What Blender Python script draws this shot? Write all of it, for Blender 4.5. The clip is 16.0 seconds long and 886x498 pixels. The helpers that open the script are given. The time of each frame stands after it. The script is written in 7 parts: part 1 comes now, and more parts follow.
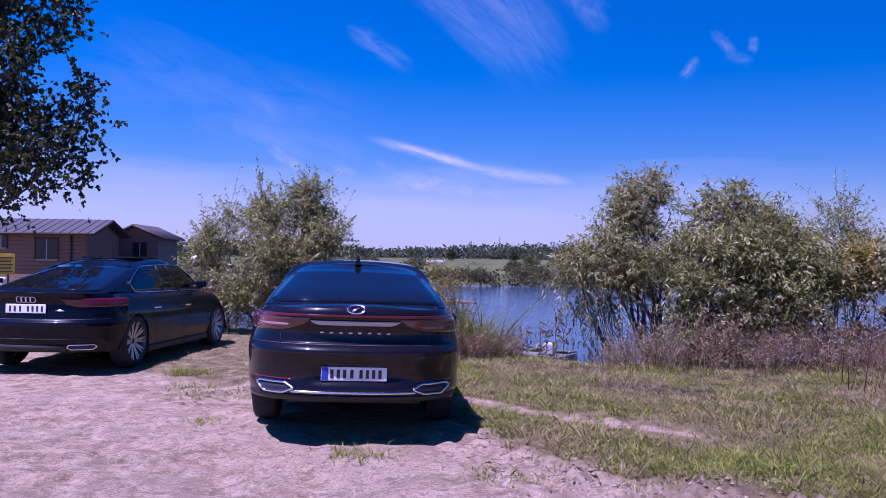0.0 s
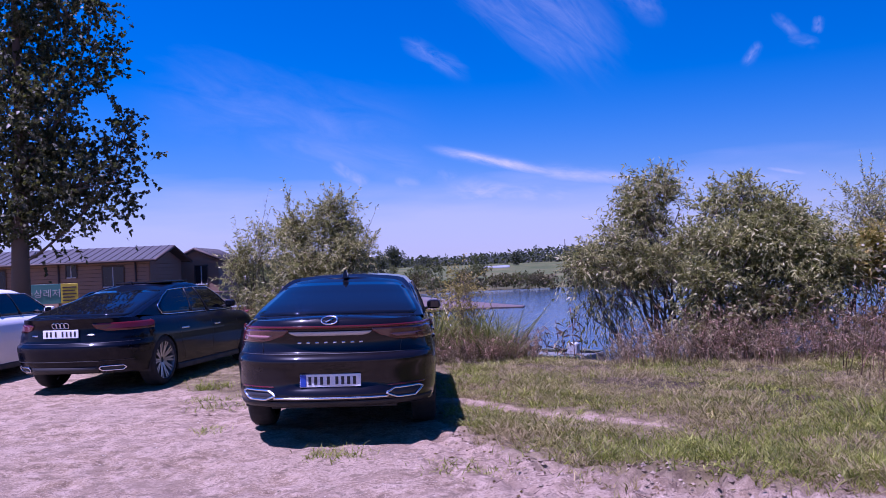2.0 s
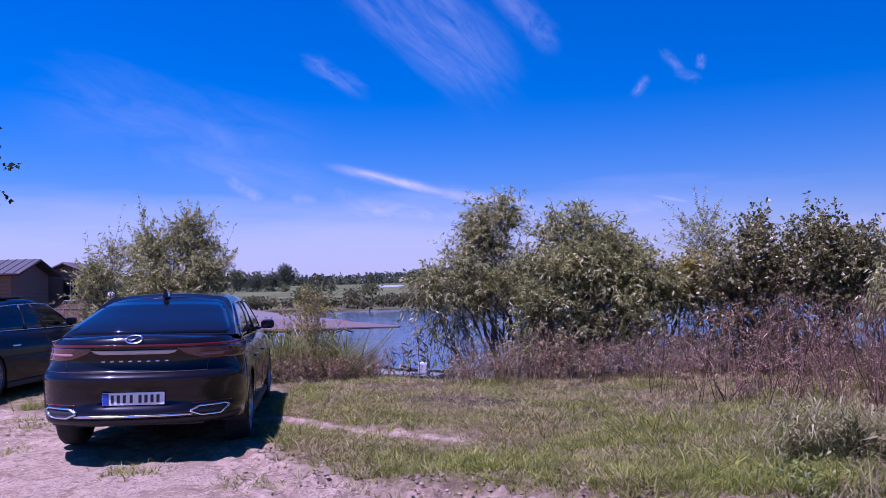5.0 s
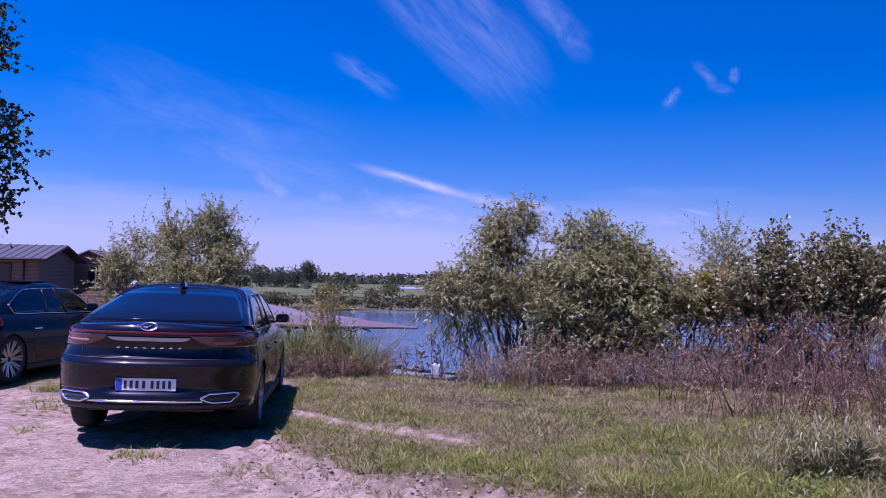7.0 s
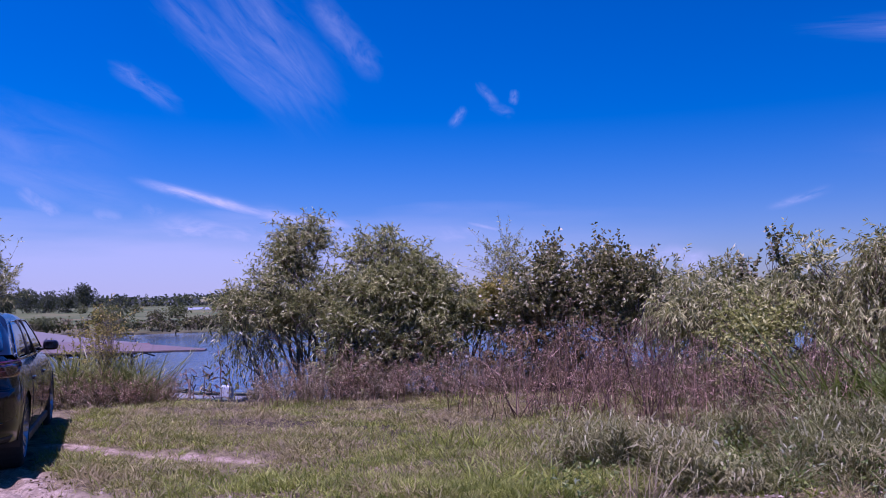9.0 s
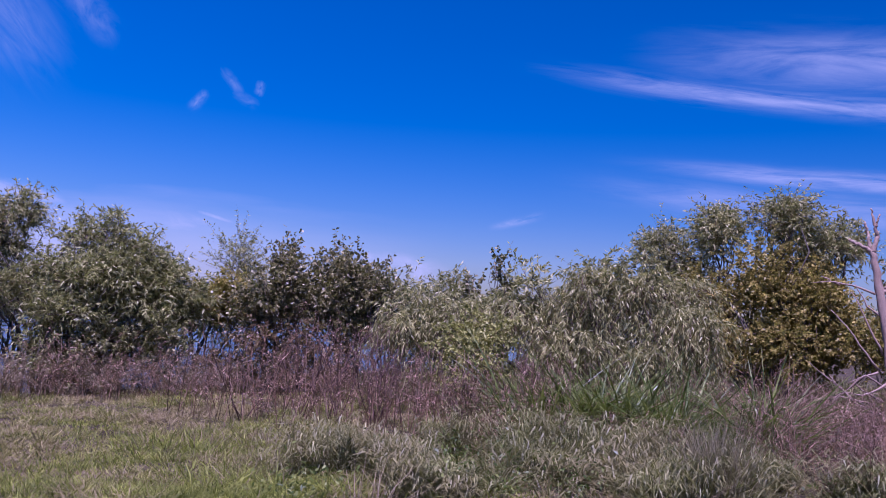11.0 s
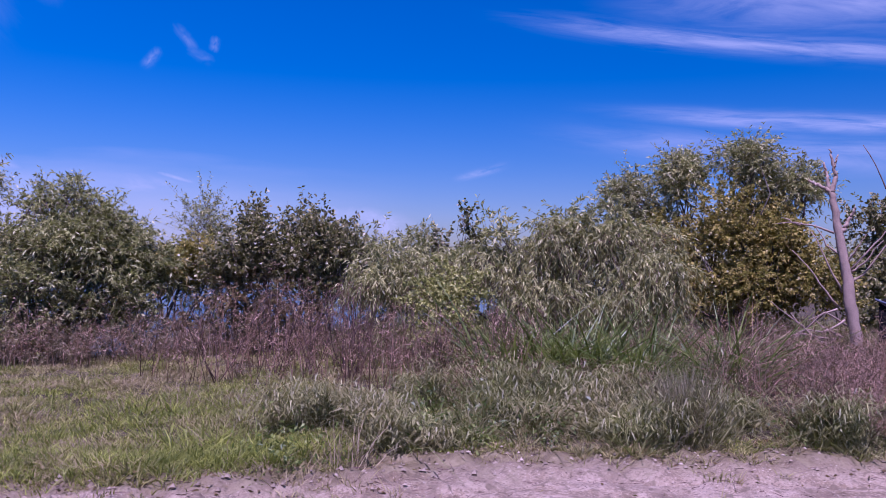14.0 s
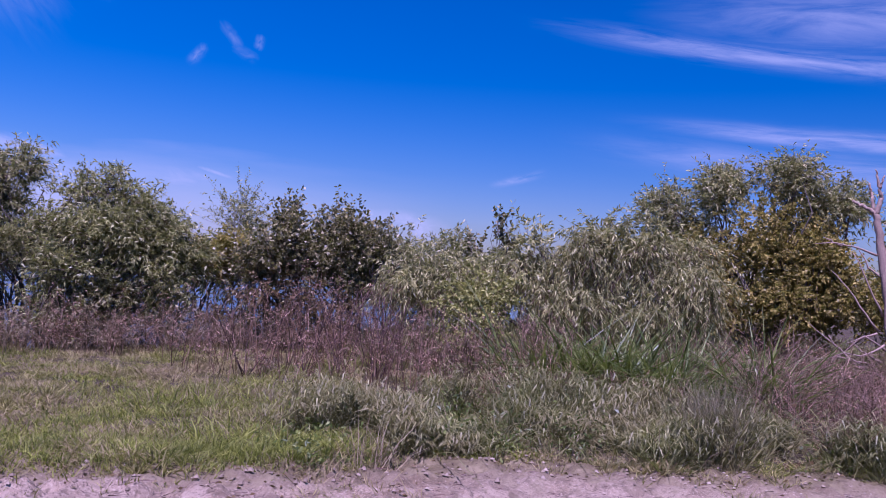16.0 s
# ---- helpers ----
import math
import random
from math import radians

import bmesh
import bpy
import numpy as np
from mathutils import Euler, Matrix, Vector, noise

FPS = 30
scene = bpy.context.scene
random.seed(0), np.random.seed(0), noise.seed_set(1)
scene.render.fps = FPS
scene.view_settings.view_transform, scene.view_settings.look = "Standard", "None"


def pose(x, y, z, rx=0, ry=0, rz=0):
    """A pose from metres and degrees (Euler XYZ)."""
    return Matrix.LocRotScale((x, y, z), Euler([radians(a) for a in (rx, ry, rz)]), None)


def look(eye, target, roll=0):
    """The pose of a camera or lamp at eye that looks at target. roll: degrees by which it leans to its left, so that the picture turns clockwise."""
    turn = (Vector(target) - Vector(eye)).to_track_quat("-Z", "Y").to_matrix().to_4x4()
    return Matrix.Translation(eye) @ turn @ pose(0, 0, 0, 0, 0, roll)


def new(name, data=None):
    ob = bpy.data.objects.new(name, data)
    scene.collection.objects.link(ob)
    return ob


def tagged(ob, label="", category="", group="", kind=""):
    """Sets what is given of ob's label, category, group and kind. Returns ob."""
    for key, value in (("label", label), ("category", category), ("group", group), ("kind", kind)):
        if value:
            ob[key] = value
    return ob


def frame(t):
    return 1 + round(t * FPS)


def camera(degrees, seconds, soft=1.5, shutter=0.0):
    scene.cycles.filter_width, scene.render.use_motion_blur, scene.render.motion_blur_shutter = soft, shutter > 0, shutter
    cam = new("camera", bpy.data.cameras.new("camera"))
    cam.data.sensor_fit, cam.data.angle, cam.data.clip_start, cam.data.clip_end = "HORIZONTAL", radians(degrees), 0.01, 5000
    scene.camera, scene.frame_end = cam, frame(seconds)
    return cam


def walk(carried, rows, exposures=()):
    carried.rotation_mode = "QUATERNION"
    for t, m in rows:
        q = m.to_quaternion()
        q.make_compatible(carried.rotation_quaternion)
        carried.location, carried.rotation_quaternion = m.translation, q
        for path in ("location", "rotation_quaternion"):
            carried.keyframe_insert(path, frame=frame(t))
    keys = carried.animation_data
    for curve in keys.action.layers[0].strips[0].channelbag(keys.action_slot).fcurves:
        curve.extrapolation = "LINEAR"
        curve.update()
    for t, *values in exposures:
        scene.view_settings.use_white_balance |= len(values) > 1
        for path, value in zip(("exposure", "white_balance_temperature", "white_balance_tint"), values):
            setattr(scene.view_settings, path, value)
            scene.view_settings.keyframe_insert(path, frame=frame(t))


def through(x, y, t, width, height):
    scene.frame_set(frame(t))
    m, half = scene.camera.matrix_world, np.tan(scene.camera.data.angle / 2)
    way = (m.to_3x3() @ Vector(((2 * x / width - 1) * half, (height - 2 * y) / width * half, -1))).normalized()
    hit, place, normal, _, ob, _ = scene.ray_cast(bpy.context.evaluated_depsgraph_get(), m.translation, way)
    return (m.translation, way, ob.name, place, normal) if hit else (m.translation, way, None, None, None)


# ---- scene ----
# camera and its walk
cam = camera(57.3, 16.0, soft=0.6)
PATH = [
    (0, (0.345, -6.49, 1.477), (0.46, -4.494, 1.507), 0.8),
    (0.5, (0.621, -6.64, 1.486), (0.562, -4.642, 1.545), 1.1),
    (1, (0.842, -6.77, 1.494), (0.795, -4.772, 1.555), 0.2),
    (1.5, (1.034, -6.86, 1.485), (0.981, -4.862, 1.543), -1.1),
    (2, (1.196, -6.933, 1.482), (1.149, -4.934, 1.531), -2.4),
    (2.5, (1.301, -6.971, 1.467), (1.311, -4.972, 1.515), -2.4),
    (3, (1.478, -7.05, 1.47), (1.566, -5.053, 1.524), -3.2),
    (3.5, (1.651, -7.124, 1.466), (1.795, -5.131, 1.528), -4.6),
    (4, (1.798, -7.21, 1.465), (1.98, -5.22, 1.528), -3.5),
    (4.2, (1.85, -7.243, 1.477), (2.057, -5.254, 1.544), -2.9),
    (6.3, (2.059, -7.408, 1.489), (2.204, -5.416, 1.596), 0.8),
    (6.5, (2.063, -7.418, 1.489), (2.204, -5.425, 1.587), 1.0),
    (7, (2.078, -7.416, 1.467), (2.23, -5.424, 1.564), 1.0),
    (7.5, (2.089, -7.411, 1.467), (2.318, -5.426, 1.546), 0.2),
    (8, (2.084, -7.421, 1.464), (2.362, -5.441, 1.53), -0.4),
    (8.5, (2.1, -7.43, 1.449), (2.446, -5.461, 1.522), -0.7),
    (9, (2.121, -7.477, 1.449), (2.767, -5.589, 1.585), -1.0),
    (9.4, (2.116, -7.471, 1.443), (2.985, -5.681, 1.638), 0.2),
    (9.5, (2.097, -7.461, 1.443), (3.043, -5.709, 1.643), 0.7),
    (9.7, (2.081, -7.442, 1.44), (3.081, -5.722, 1.644), 1.7),
    (12, (1.974, -7.426, 1.534), (3.305, -5.935, 1.615), 2.1),
    (12.5, (1.986, -7.42, 1.533), (3.309, -5.92, 1.588), 1.2),
    (13, (1.993, -7.418, 1.519), (3.3, -5.904, 1.551), 0.6),
    (13.5, (1.991, -7.427, 1.523), (3.287, -5.904, 1.55), 0.6),
    (14, (1.973, -7.425, 1.518), (3.263, -5.897, 1.553), 1.0),
    (14.5, (1.971, -7.42, 1.523), (3.25, -5.884, 1.567), 2.0),
    (15, (1.979, -7.417, 1.519), (3.235, -5.861, 1.568), 2.9),
    (15.5, (1.983, -7.402, 1.51), (3.222, -5.833, 1.557), 3.3),
    (16, (1.998, -7.399, 1.508), (3.224, -5.819, 1.552), 3.6),
]
walk(cam, [(t, look(eye, target, roll)) for t, eye, target, roll in PATH],
     exposures=[(t, stops, 5000, 66) for t, stops in ((0, 0.74), (4, 0.74), (7, 0.70), (8.5, 0.63), (9.5, 0.62), (12, 0.70), (16, 0.67))])

# world, sun and sky
SUN_WAY = Vector((0.33, 0.24, -1.0)).normalized()
world = bpy.data.worlds.new("sky")
scene.world = world
world.use_nodes = True
wt = world.node_tree
wt.nodes.clear()


def wmath(op, a, b=None, c=None):
    n = wt.nodes.new("ShaderNodeMath")
    n.operation = op
    for k, v in enumerate((a, b, c)):
        if v is None:
            continue
        if isinstance(v, (int, float)):
            n.inputs[k].default_value = v
        else:
            wt.links.new(v, n.inputs[k])
    return n.outputs[0]


SUN_EL = math.asin(-SUN_WAY.z)
SUN_AZ = math.atan2(-SUN_WAY.x, -SUN_WAY.y)
sky = wt.nodes.new("ShaderNodeTexSky")
sky.sky_type = "NISHITA"
sky.sun_disc = False
sky.sun_elevation = SUN_EL
sky.sun_rotation = SUN_AZ
sky.air_density = 1.0
sky.dust_density = 0.25
sky.ozone_density = 3.0
sat = wt.nodes.new("ShaderNodeHueSaturation")
sat.inputs["Hue"].default_value = 0.499
sat.inputs["Saturation"].default_value = 1.62
sat.inputs["Value"].default_value = 1.0
wt.links.new(sky.outputs[0], sat.inputs["Color"])
coord = wt.nodes.new("ShaderNodeTexCoord")
sep = wt.nodes.new("ShaderNodeSeparateXYZ")
wt.links.new(coord.outputs["Generated"], sep.inputs[0])
az = wmath("MULTIPLY", wmath("ARCTAN2", sep.outputs[0], sep.outputs[1]), 57.2958)
el = wmath("MULTIPLY", wmath("ARCSINE", sep.outputs[2]), 57.2958)


def streak(az0, el0, az1, el1, width, strength, grain=1.0, along=0.35, seed=0.0):
    """A wisp of cirrus between two directions (degrees), feathered by noise drawn out along it."""
    ca, ce = (az0 + az1) / 2, (el0 + el1) / 2
    length, turn = math.hypot(az1 - az0, el1 - el0) / 2, math.atan2(el1 - el0, az1 - az0)
    da, de = wmath("SUBTRACT", az, ca), wmath("SUBTRACT", el, ce)
    u = wmath("ADD", wmath("MULTIPLY", da, math.cos(turn)), wmath("MULTIPLY", de, math.sin(turn)))
    v = wmath("SUBTRACT", wmath("MULTIPLY", de, math.cos(turn)), wmath("MULTIPLY", da, math.sin(turn)))
    place = wt.nodes.new("ShaderNodeCombineXYZ")
    wt.links.new(wmath("MULTIPLY", u, grain * along), place.inputs[0])
    wt.links.new(wmath("MULTIPLY", v, grain), place.inputs[1])
    place.inputs[2].default_value = seed
    tex = wt.nodes.new("ShaderNodeTexNoise")
    tex.inputs["Scale"].default_value = 1.0
    tex.inputs["Detail"].default_value = 7.0
    tex.inputs["Roughness"].default_value = 0.62
    tex.inputs["Distortion"].default_value = 0.6
    wt.links.new(place.outputs[0], tex.inputs["Vector"])
    uu = wmath("POWER", wmath("ABSOLUTE", wmath("DIVIDE", u, length)), 4.0)
    vv = wmath("POWER", wmath("ABSOLUTE", wmath("DIVIDE", v, width)), 2.0)
    fade = wmath("POWER", 2.71828, wmath("MULTIPLY", wmath("ADD", uu, vv), -1.0))
    puff = wmath("MULTIPLY_ADD", tex.outputs["Fac"], 2.6, -0.75)
    node = wmath("MULTIPLY", wmath("MULTIPLY", fade, puff), strength)
    node.node.use_clamp = True
    return node


STREAKS = [
    (-1.0, 8.3, 6.9, 6.3, 0.28, 1.6, 0.9, 0.25, 1.0),
    (5.8, 6.5, 12.4, 5.5, 0.45, 1.0, 0.9, 0.25, 2.0),
    (0.0, 20.5, 8.3, 13.6, 1.2, 0.26, 1.0, 0.2, 3.0),
    (3.5, 21.5, 10.5, 13.9, 2.1, 0.27, 0.9, 0.2, 4.0),
    (-3.3, 15.8, 0.6, 13.6, 0.5, 0.27, 1.4, 0.3, 5.0),
    (-20.0, 13.0, -4.0, 9.0, 2.6, 0.16, 0.5, 0.3, 25.0),
    (-14.0, 9.5, -2.0, 7.0, 1.2, 0.2, 0.7, 0.3, 26.0),
    (10.0, 20.8, 14.2, 16.4, 0.8, 0.30, 0.9, 0.5, 6.0),
    (19.7, 12.6, 20.6, 13.7, 0.26, 0.34, 2.2, 0.6, 7.0),
    (24.1, 13.9, 24.2, 14.8, 0.26, 0.32, 2.2, 0.6, 8.0),
    (21.6, 15.3, 22.9, 13.9, 0.28, 0.24, 1.8, 0.5, 9.0),
    (22.4, 13.9, 24.0, 13.3, 0.30, 0.16, 1.8, 0.5, 29.0),
    (-8.8, 7.7, -6.4, 5.9, 0.5, 0.55, 1.0, 0.5, 10.0),
    (-4.6, 6.3, -2.8, 5.8, 0.5, 0.4, 1.0, 0.5, 11.0),
    (-1.4, 6.7, 0.6, 5.4, 0.5, 0.55, 1.0, 0.5, 12.0),
    (-1.0, 5.6, 9.0, 4.2, 0.9, 0.9, 0.7, 0.3, 13.0),
    (17.0, 5.2, 23.0, 4.2, 0.9, 0.6, 0.7, 0.3, 14.0),
    (20.7, 5.7, 23.6, 5.0, 0.16, 0.7, 1.0, 0.3, 15.0),
    (41.2, 6.0, 44.4, 6.9, 0.22, 0.6, 1.0, 0.3, 16.0),
    (31.0, 3.4, 38.0, 2.3, 0.8, 0.9, 0.8, 0.4, 17.0),
    (48.0, 16.5, 76.0, 12.4, 0.6, 0.65, 1.3, 0.10, 18.0),
    (55.0, 17.6, 84.0, 15.0, 1.5, 0.66, 0.6, 0.15, 19.0),
    (55.0, 10.3, 84.0, 7.6, 0.5, 0.9, 1.2, 0.10, 20.0),
    (52.0, 8.7, 86.0, 5.2, 1.0, 0.65, 0.6, 0.15, 21.0),
]
cloud = None
for row in STREAKS:
    s = streak(*row)
    cloud = s if cloud is None else wmath("MAXIMUM", cloud, s)
# the thin veil low over the horizon, thinner to the right
veil_place = wt.nodes.new("ShaderNodeCombineXYZ")
wt.links.new(wmath("MULTIPLY", az, 0.07), veil_place.inputs[0])
wt.links.new(wmath("MULTIPLY", el, 0.45), veil_place.inputs[1])
veil_tex = wt.nodes.new("ShaderNodeTexNoise")
veil_tex.inputs["Scale"].default_value = 1.0
veil_tex.inputs["Detail"].default_value = 6.0
wt.links.new(veil_place.outputs[0], veil_tex.inputs["Vector"])
top = wmath("MULTIPLY_ADD", veil_tex.outputs["Fac"], 5.0, 4.3)
veil = wmath("MULTIPLY", wmath("SUBTRACT", top, el), 0.3)
veil.node.use_clamp = True
veil = wmath("MULTIPLY", veil, 0.66)
right = wmath("MULTIPLY_ADD", az, -0.035, 1.35)
right.node.use_clamp = True
veil = wmath("MULTIPLY", veil, wmath("MULTIPLY_ADD", right, 0.95, 0.05))
up = wmath("GREATER_THAN", el, -1.0)
cloud = wmath("MULTIPLY", wmath("MAXIMUM", cloud, veil), up)
mix = wt.nodes.new("ShaderNodeMix")
mix.data_type = "RGBA"
wt.links.new(cloud, mix.inputs["Factor"])
deep = wmath("SUBTRACT", 1.0, wmath("POWER", 2.71828, wmath("MULTIPLY", wmath("MAXIMUM", el, 0.0), -0.14)))
side = wmath("MULTIPLY_ADD", wmath("SINE", wmath("MULTIPLY_ADD", az, 0.0175, -0.3)), -0.22, 0.98)
gain = wt.nodes.new("ShaderNodeVectorMath")
gain.operation = "SCALE"
wt.links.new(sat.outputs[0], gain.inputs[0])
wt.links.new(wmath("MULTIPLY", wmath("MULTIPLY_ADD", deep, 0.46, 0.78), side), gain.inputs["Scale"])
wt.links.new(gain.outputs[0], mix.inputs["A"])
mix.inputs["B"].default_value = (7.3, 8.0, 8.2, 1)
back = wt.nodes.new("ShaderNodeBackground")
back.inputs["Strength"].default_value = 0.045
wt.links.new(mix.outputs["Result"], back.inputs["Color"])
wout = wt.nodes.new("ShaderNodeOutputWorld")
wt.links.new(back.outputs[0], wout.inputs["Surface"])

sun = new("sun", bpy.data.lights.new("sun", "SUN"))
sun.data.energy = 5.0
sun.data.angle = radians(0.6)
sun.data.color = (1.0, 0.95, 0.88)
sun.matrix_world = look((0, 0, 60), Vector((0, 0, 60)) + SUN_WAY)

# materials
def shader(name):
    m = bpy.data.materials.new(name)
    m.use_nodes = True
    nt = m.node_tree
    return m, nt, nt.nodes["Principled BSDF"]


def noise_node(nt, scale, detail=5.0, rough=0.6, space="Object"):
    tc = nt.nodes.new("ShaderNodeTexCoord")
    n = nt.nodes.new("ShaderNodeTexNoise")
    n.inputs["Scale"].default_value = scale
    n.inputs["Detail"].default_value = detail
    n.inputs["Roughness"].default_value = rough
    nt.links.new(tc.outputs[space], n.inputs["Vector"])
    return n.outputs["Fac"]


def ramp(nt, fac, stops):
    r = nt.nodes.new("ShaderNodeValToRGB")
    while len(r.color_ramp.elements) < len(stops):
        r.color_ramp.elements.new(0.5)
    for e, (p, c) in zip(r.color_ramp.elements, stops):
        e.position, e.color = p, (*c, 1) if len(c) == 3 else c
    nt.links.new(fac, r.inputs[0])
    return r.outputs[0]


def mixed(nt, fac, a, b, how="MIX"):
    n = nt.nodes.new("ShaderNodeMix")
    n.data_type = "RGBA"
    n.blend_type = how
    for key, v in (("Factor", fac), ("A", a), ("B", b)):
        if isinstance(v, (int, float)):
            n.inputs[key].default_value = v
        elif isinstance(v, tuple):
            n.inputs[key].default_value = (*v, 1)
        else:
            nt.links.new(v, n.inputs[key])
    return n.outputs["Result"]


def bump(nt, bsdf, height, strength=0.3, distance=0.01):
    b = nt.nodes.new("ShaderNodeBump")
    b.inputs["Strength"].default_value = strength
    b.inputs["Distance"].default_value = distance
    nt.links.new(height, b.inputs["Height"])
    nt.links.new(b.outputs[0], bsdf.inputs["Normal"])


def plain(name, color, rough=0.5, metal=0.0, vary=0.12, scale=6.0, relief=0.0, coat=0.0):
    """A surface of one colour with wear at two scales."""
    m, nt, p = shader(name)
    big, fine = noise_node(nt, scale), noise_node(nt, scale * 9, 3)
    dark = tuple(c * (1 - vary * 2) for c in color)
    lite = tuple(min(1, c * (1 + vary)) for c in color)
    c = mixed(nt, big, dark, lite)
    c = mixed(nt, mixed(nt, 0.35, fine, fine), c, color)
    nt.links.new(c, p.inputs["Base Color"])
    nt.links.new(ramp(nt, big, [(0.3, (rough * 0.85,) * 3), (0.75, (min(1, rough * 1.2),) * 3)]), p.inputs["Roughness"])
    p.inputs["Metallic"].default_value = metal
    p.inputs["Coat Weight"].default_value = coat
    p.inputs["Coat Roughness"].default_value = 0.03
    if relief:
        bump(nt, p, fine, relief)
    return m


def leaf_mat(name, a, b, c, through=0.35, gloss=0.45, patch=1.3, dry=None, wilt=1.1):
    """Foliage: colour by leaf and by clump, light let through, a waxy sheen."""
    m, nt, p = shader(name)
    geo = nt.nodes.new("ShaderNodeNewGeometry")
    each = ramp(nt, geo.outputs["Random Per Island"], [(0.0, a), (0.55, b), (1.0, c)])
    clump = noise_node(nt, patch, 3)
    col = mixed(nt, ramp(nt, clump, [(0.35, (0, 0, 0)), (0.65, (1, 1, 1))]), mixed(nt, 0.62, each, a), each)
    if dry:
        col = mixed(nt, ramp(nt, noise_node(nt, wilt, 5, 0.65), [(0.43, (0, 0, 0)), (0.60, (0.8, 0.8, 0.8))]), col, dry)
    nt.links.new(col, p.inputs["Base Color"])
    p.inputs["Roughness"].default_value = gloss
    p.inputs["Specular IOR Level"].default_value = 0.35
    tr = nt.nodes.new("ShaderNodeBsdfTranslucent")
    nt.links.new(mixed(nt, 0.35, col, (0.35, 0.42, 0.04)), tr.inputs["Color"])
    ms = nt.nodes.new("ShaderNodeMixShader")
    ms.inputs[0].default_value = through
    nt.links.new(p.outputs[0], ms.inputs[1])
    nt.links.new(tr.outputs[0], ms.inputs[2])
    nt.links.new(ms.outputs[0], nt.nodes["Material Output"].inputs["Surface"])
    return m


WILLOW = leaf_mat("willow_leaf", (0.09, 0.09, 0.03), (0.34, 0.32, 0.12), (0.74, 0.66, 0.33), 0.42, 0.42)
WILLOW_PALE = leaf_mat("pale_willow_leaf", (0.12, 0.117, 0.038), (0.37, 0.345, 0.125), (0.70, 0.63, 0.28), 0.40, 0.45, 2.0)
WILLOW_YELLOW = leaf_mat("yellowing_willow_leaf", (0.075, 0.075, 0.021), (0.31, 0.305, 0.10), (0.68, 0.62, 0.29), 0.40, 0.42)
WILLOW_OLIVE = leaf_mat("olive_leaf", (0.13, 0.104, 0.018), (0.36, 0.28, 0.06), (0.62, 0.47, 0.13), 0.4, 0.42)
BROAD_DARK = leaf_mat("dark_broad_leaf", (0.06, 0.055, 0.022), (0.20, 0.175, 0.068), (0.58, 0.50, 0.25), 0.32, 0.4, 2.0)
YELLOW_LEAF = leaf_mat("yellow_green_leaf", (0.15, 0.155, 0.035), (0.34, 0.33, 0.08), (0.56, 0.51, 0.17), 0.38, 0.5)
RUSTY = leaf_mat("rusty_leaf", (0.09, 0.055, 0.028), (0.18, 0.11, 0.05), (0.28, 0.20, 0.085))
POPLAR = leaf_mat("poplar_leaf", (0.024, 0.027, 0.013), (0.052, 0.056, 0.025), (0.12, 0.116, 0.05), 0.2, 0.5)
GRASS = leaf_mat("grass_blade", (0.07, 0.07, 0.013), (0.27, 0.245, 0.055), (0.60, 0.50, 0.21), 0.35, 0.6, 3.0, (0.32, 0.235, 0.115))
GRASS_LUSH = leaf_mat("lush_grass_blade", (0.06, 0.075, 0.008), (0.25, 0.275, 0.03), (0.47, 0.46, 0.10), 0.4, 0.6, 3.0)
GRASS_SILVER = leaf_mat("silvery_grass_blade", (0.05, 0.05, 0.011), (0.17, 0.172, 0.045), (0.44, 0.41, 0.17), 0.3, 0.5, 1.5, (0.21, 0.175, 0.07), 1.6)
REED = leaf_mat("reed_blade", (0.04, 0.062, 0.009), (0.105, 0.138, 0.019), (0.30, 0.32, 0.09), 0.28, 0.42, 1.5)
STRAW = leaf_mat("dry_straw", (0.13, 0.09, 0.05), (0.26, 0.19, 0.105), (0.42, 0.33, 0.19), 0.2, 0.7, 1.5)
WEED = leaf_mat("reddish_weed", (0.05, 0.028, 0.018), (0.21, 0.107, 0.064), (0.68, 0.43, 0.275), 0.25, 0.6, 2.2)
FAR_GREEN = leaf_mat("far_foliage", (0.055, 0.063, 0.028), (0.10, 0.108, 0.046), (0.17, 0.165, 0.075), 0.3, 0.8, 0.1)
# distant woods: the blue of the haze is mixed into these leaf colours
FAR_WOOD_HAZED = leaf_mat("hazed_far_woodland", (0.025, 0.034, 0.027), (0.05, 0.06, 0.048), (0.09, 0.10, 0.072), 0.25, 0.8, 0.05)
FAR_BROWN = leaf_mat("far_dry_foliage", (0.045, 0.042, 0.02), (0.10, 0.085, 0.04), (0.18, 0.14, 0.07), 0.25, 0.8, 0.1)
BARK = plain("bark", (0.10, 0.075, 0.055), 0.85, vary=0.3, scale=9, relief=0.6)
BARK_DEAD = plain("bleached_bark", (0.31, 0.215, 0.15), 0.9, vary=0.45, scale=9, relief=0.6)
TWIG = plain("twig", (0.10, 0.052, 0.033), 0.8, vary=0.25, scale=12)


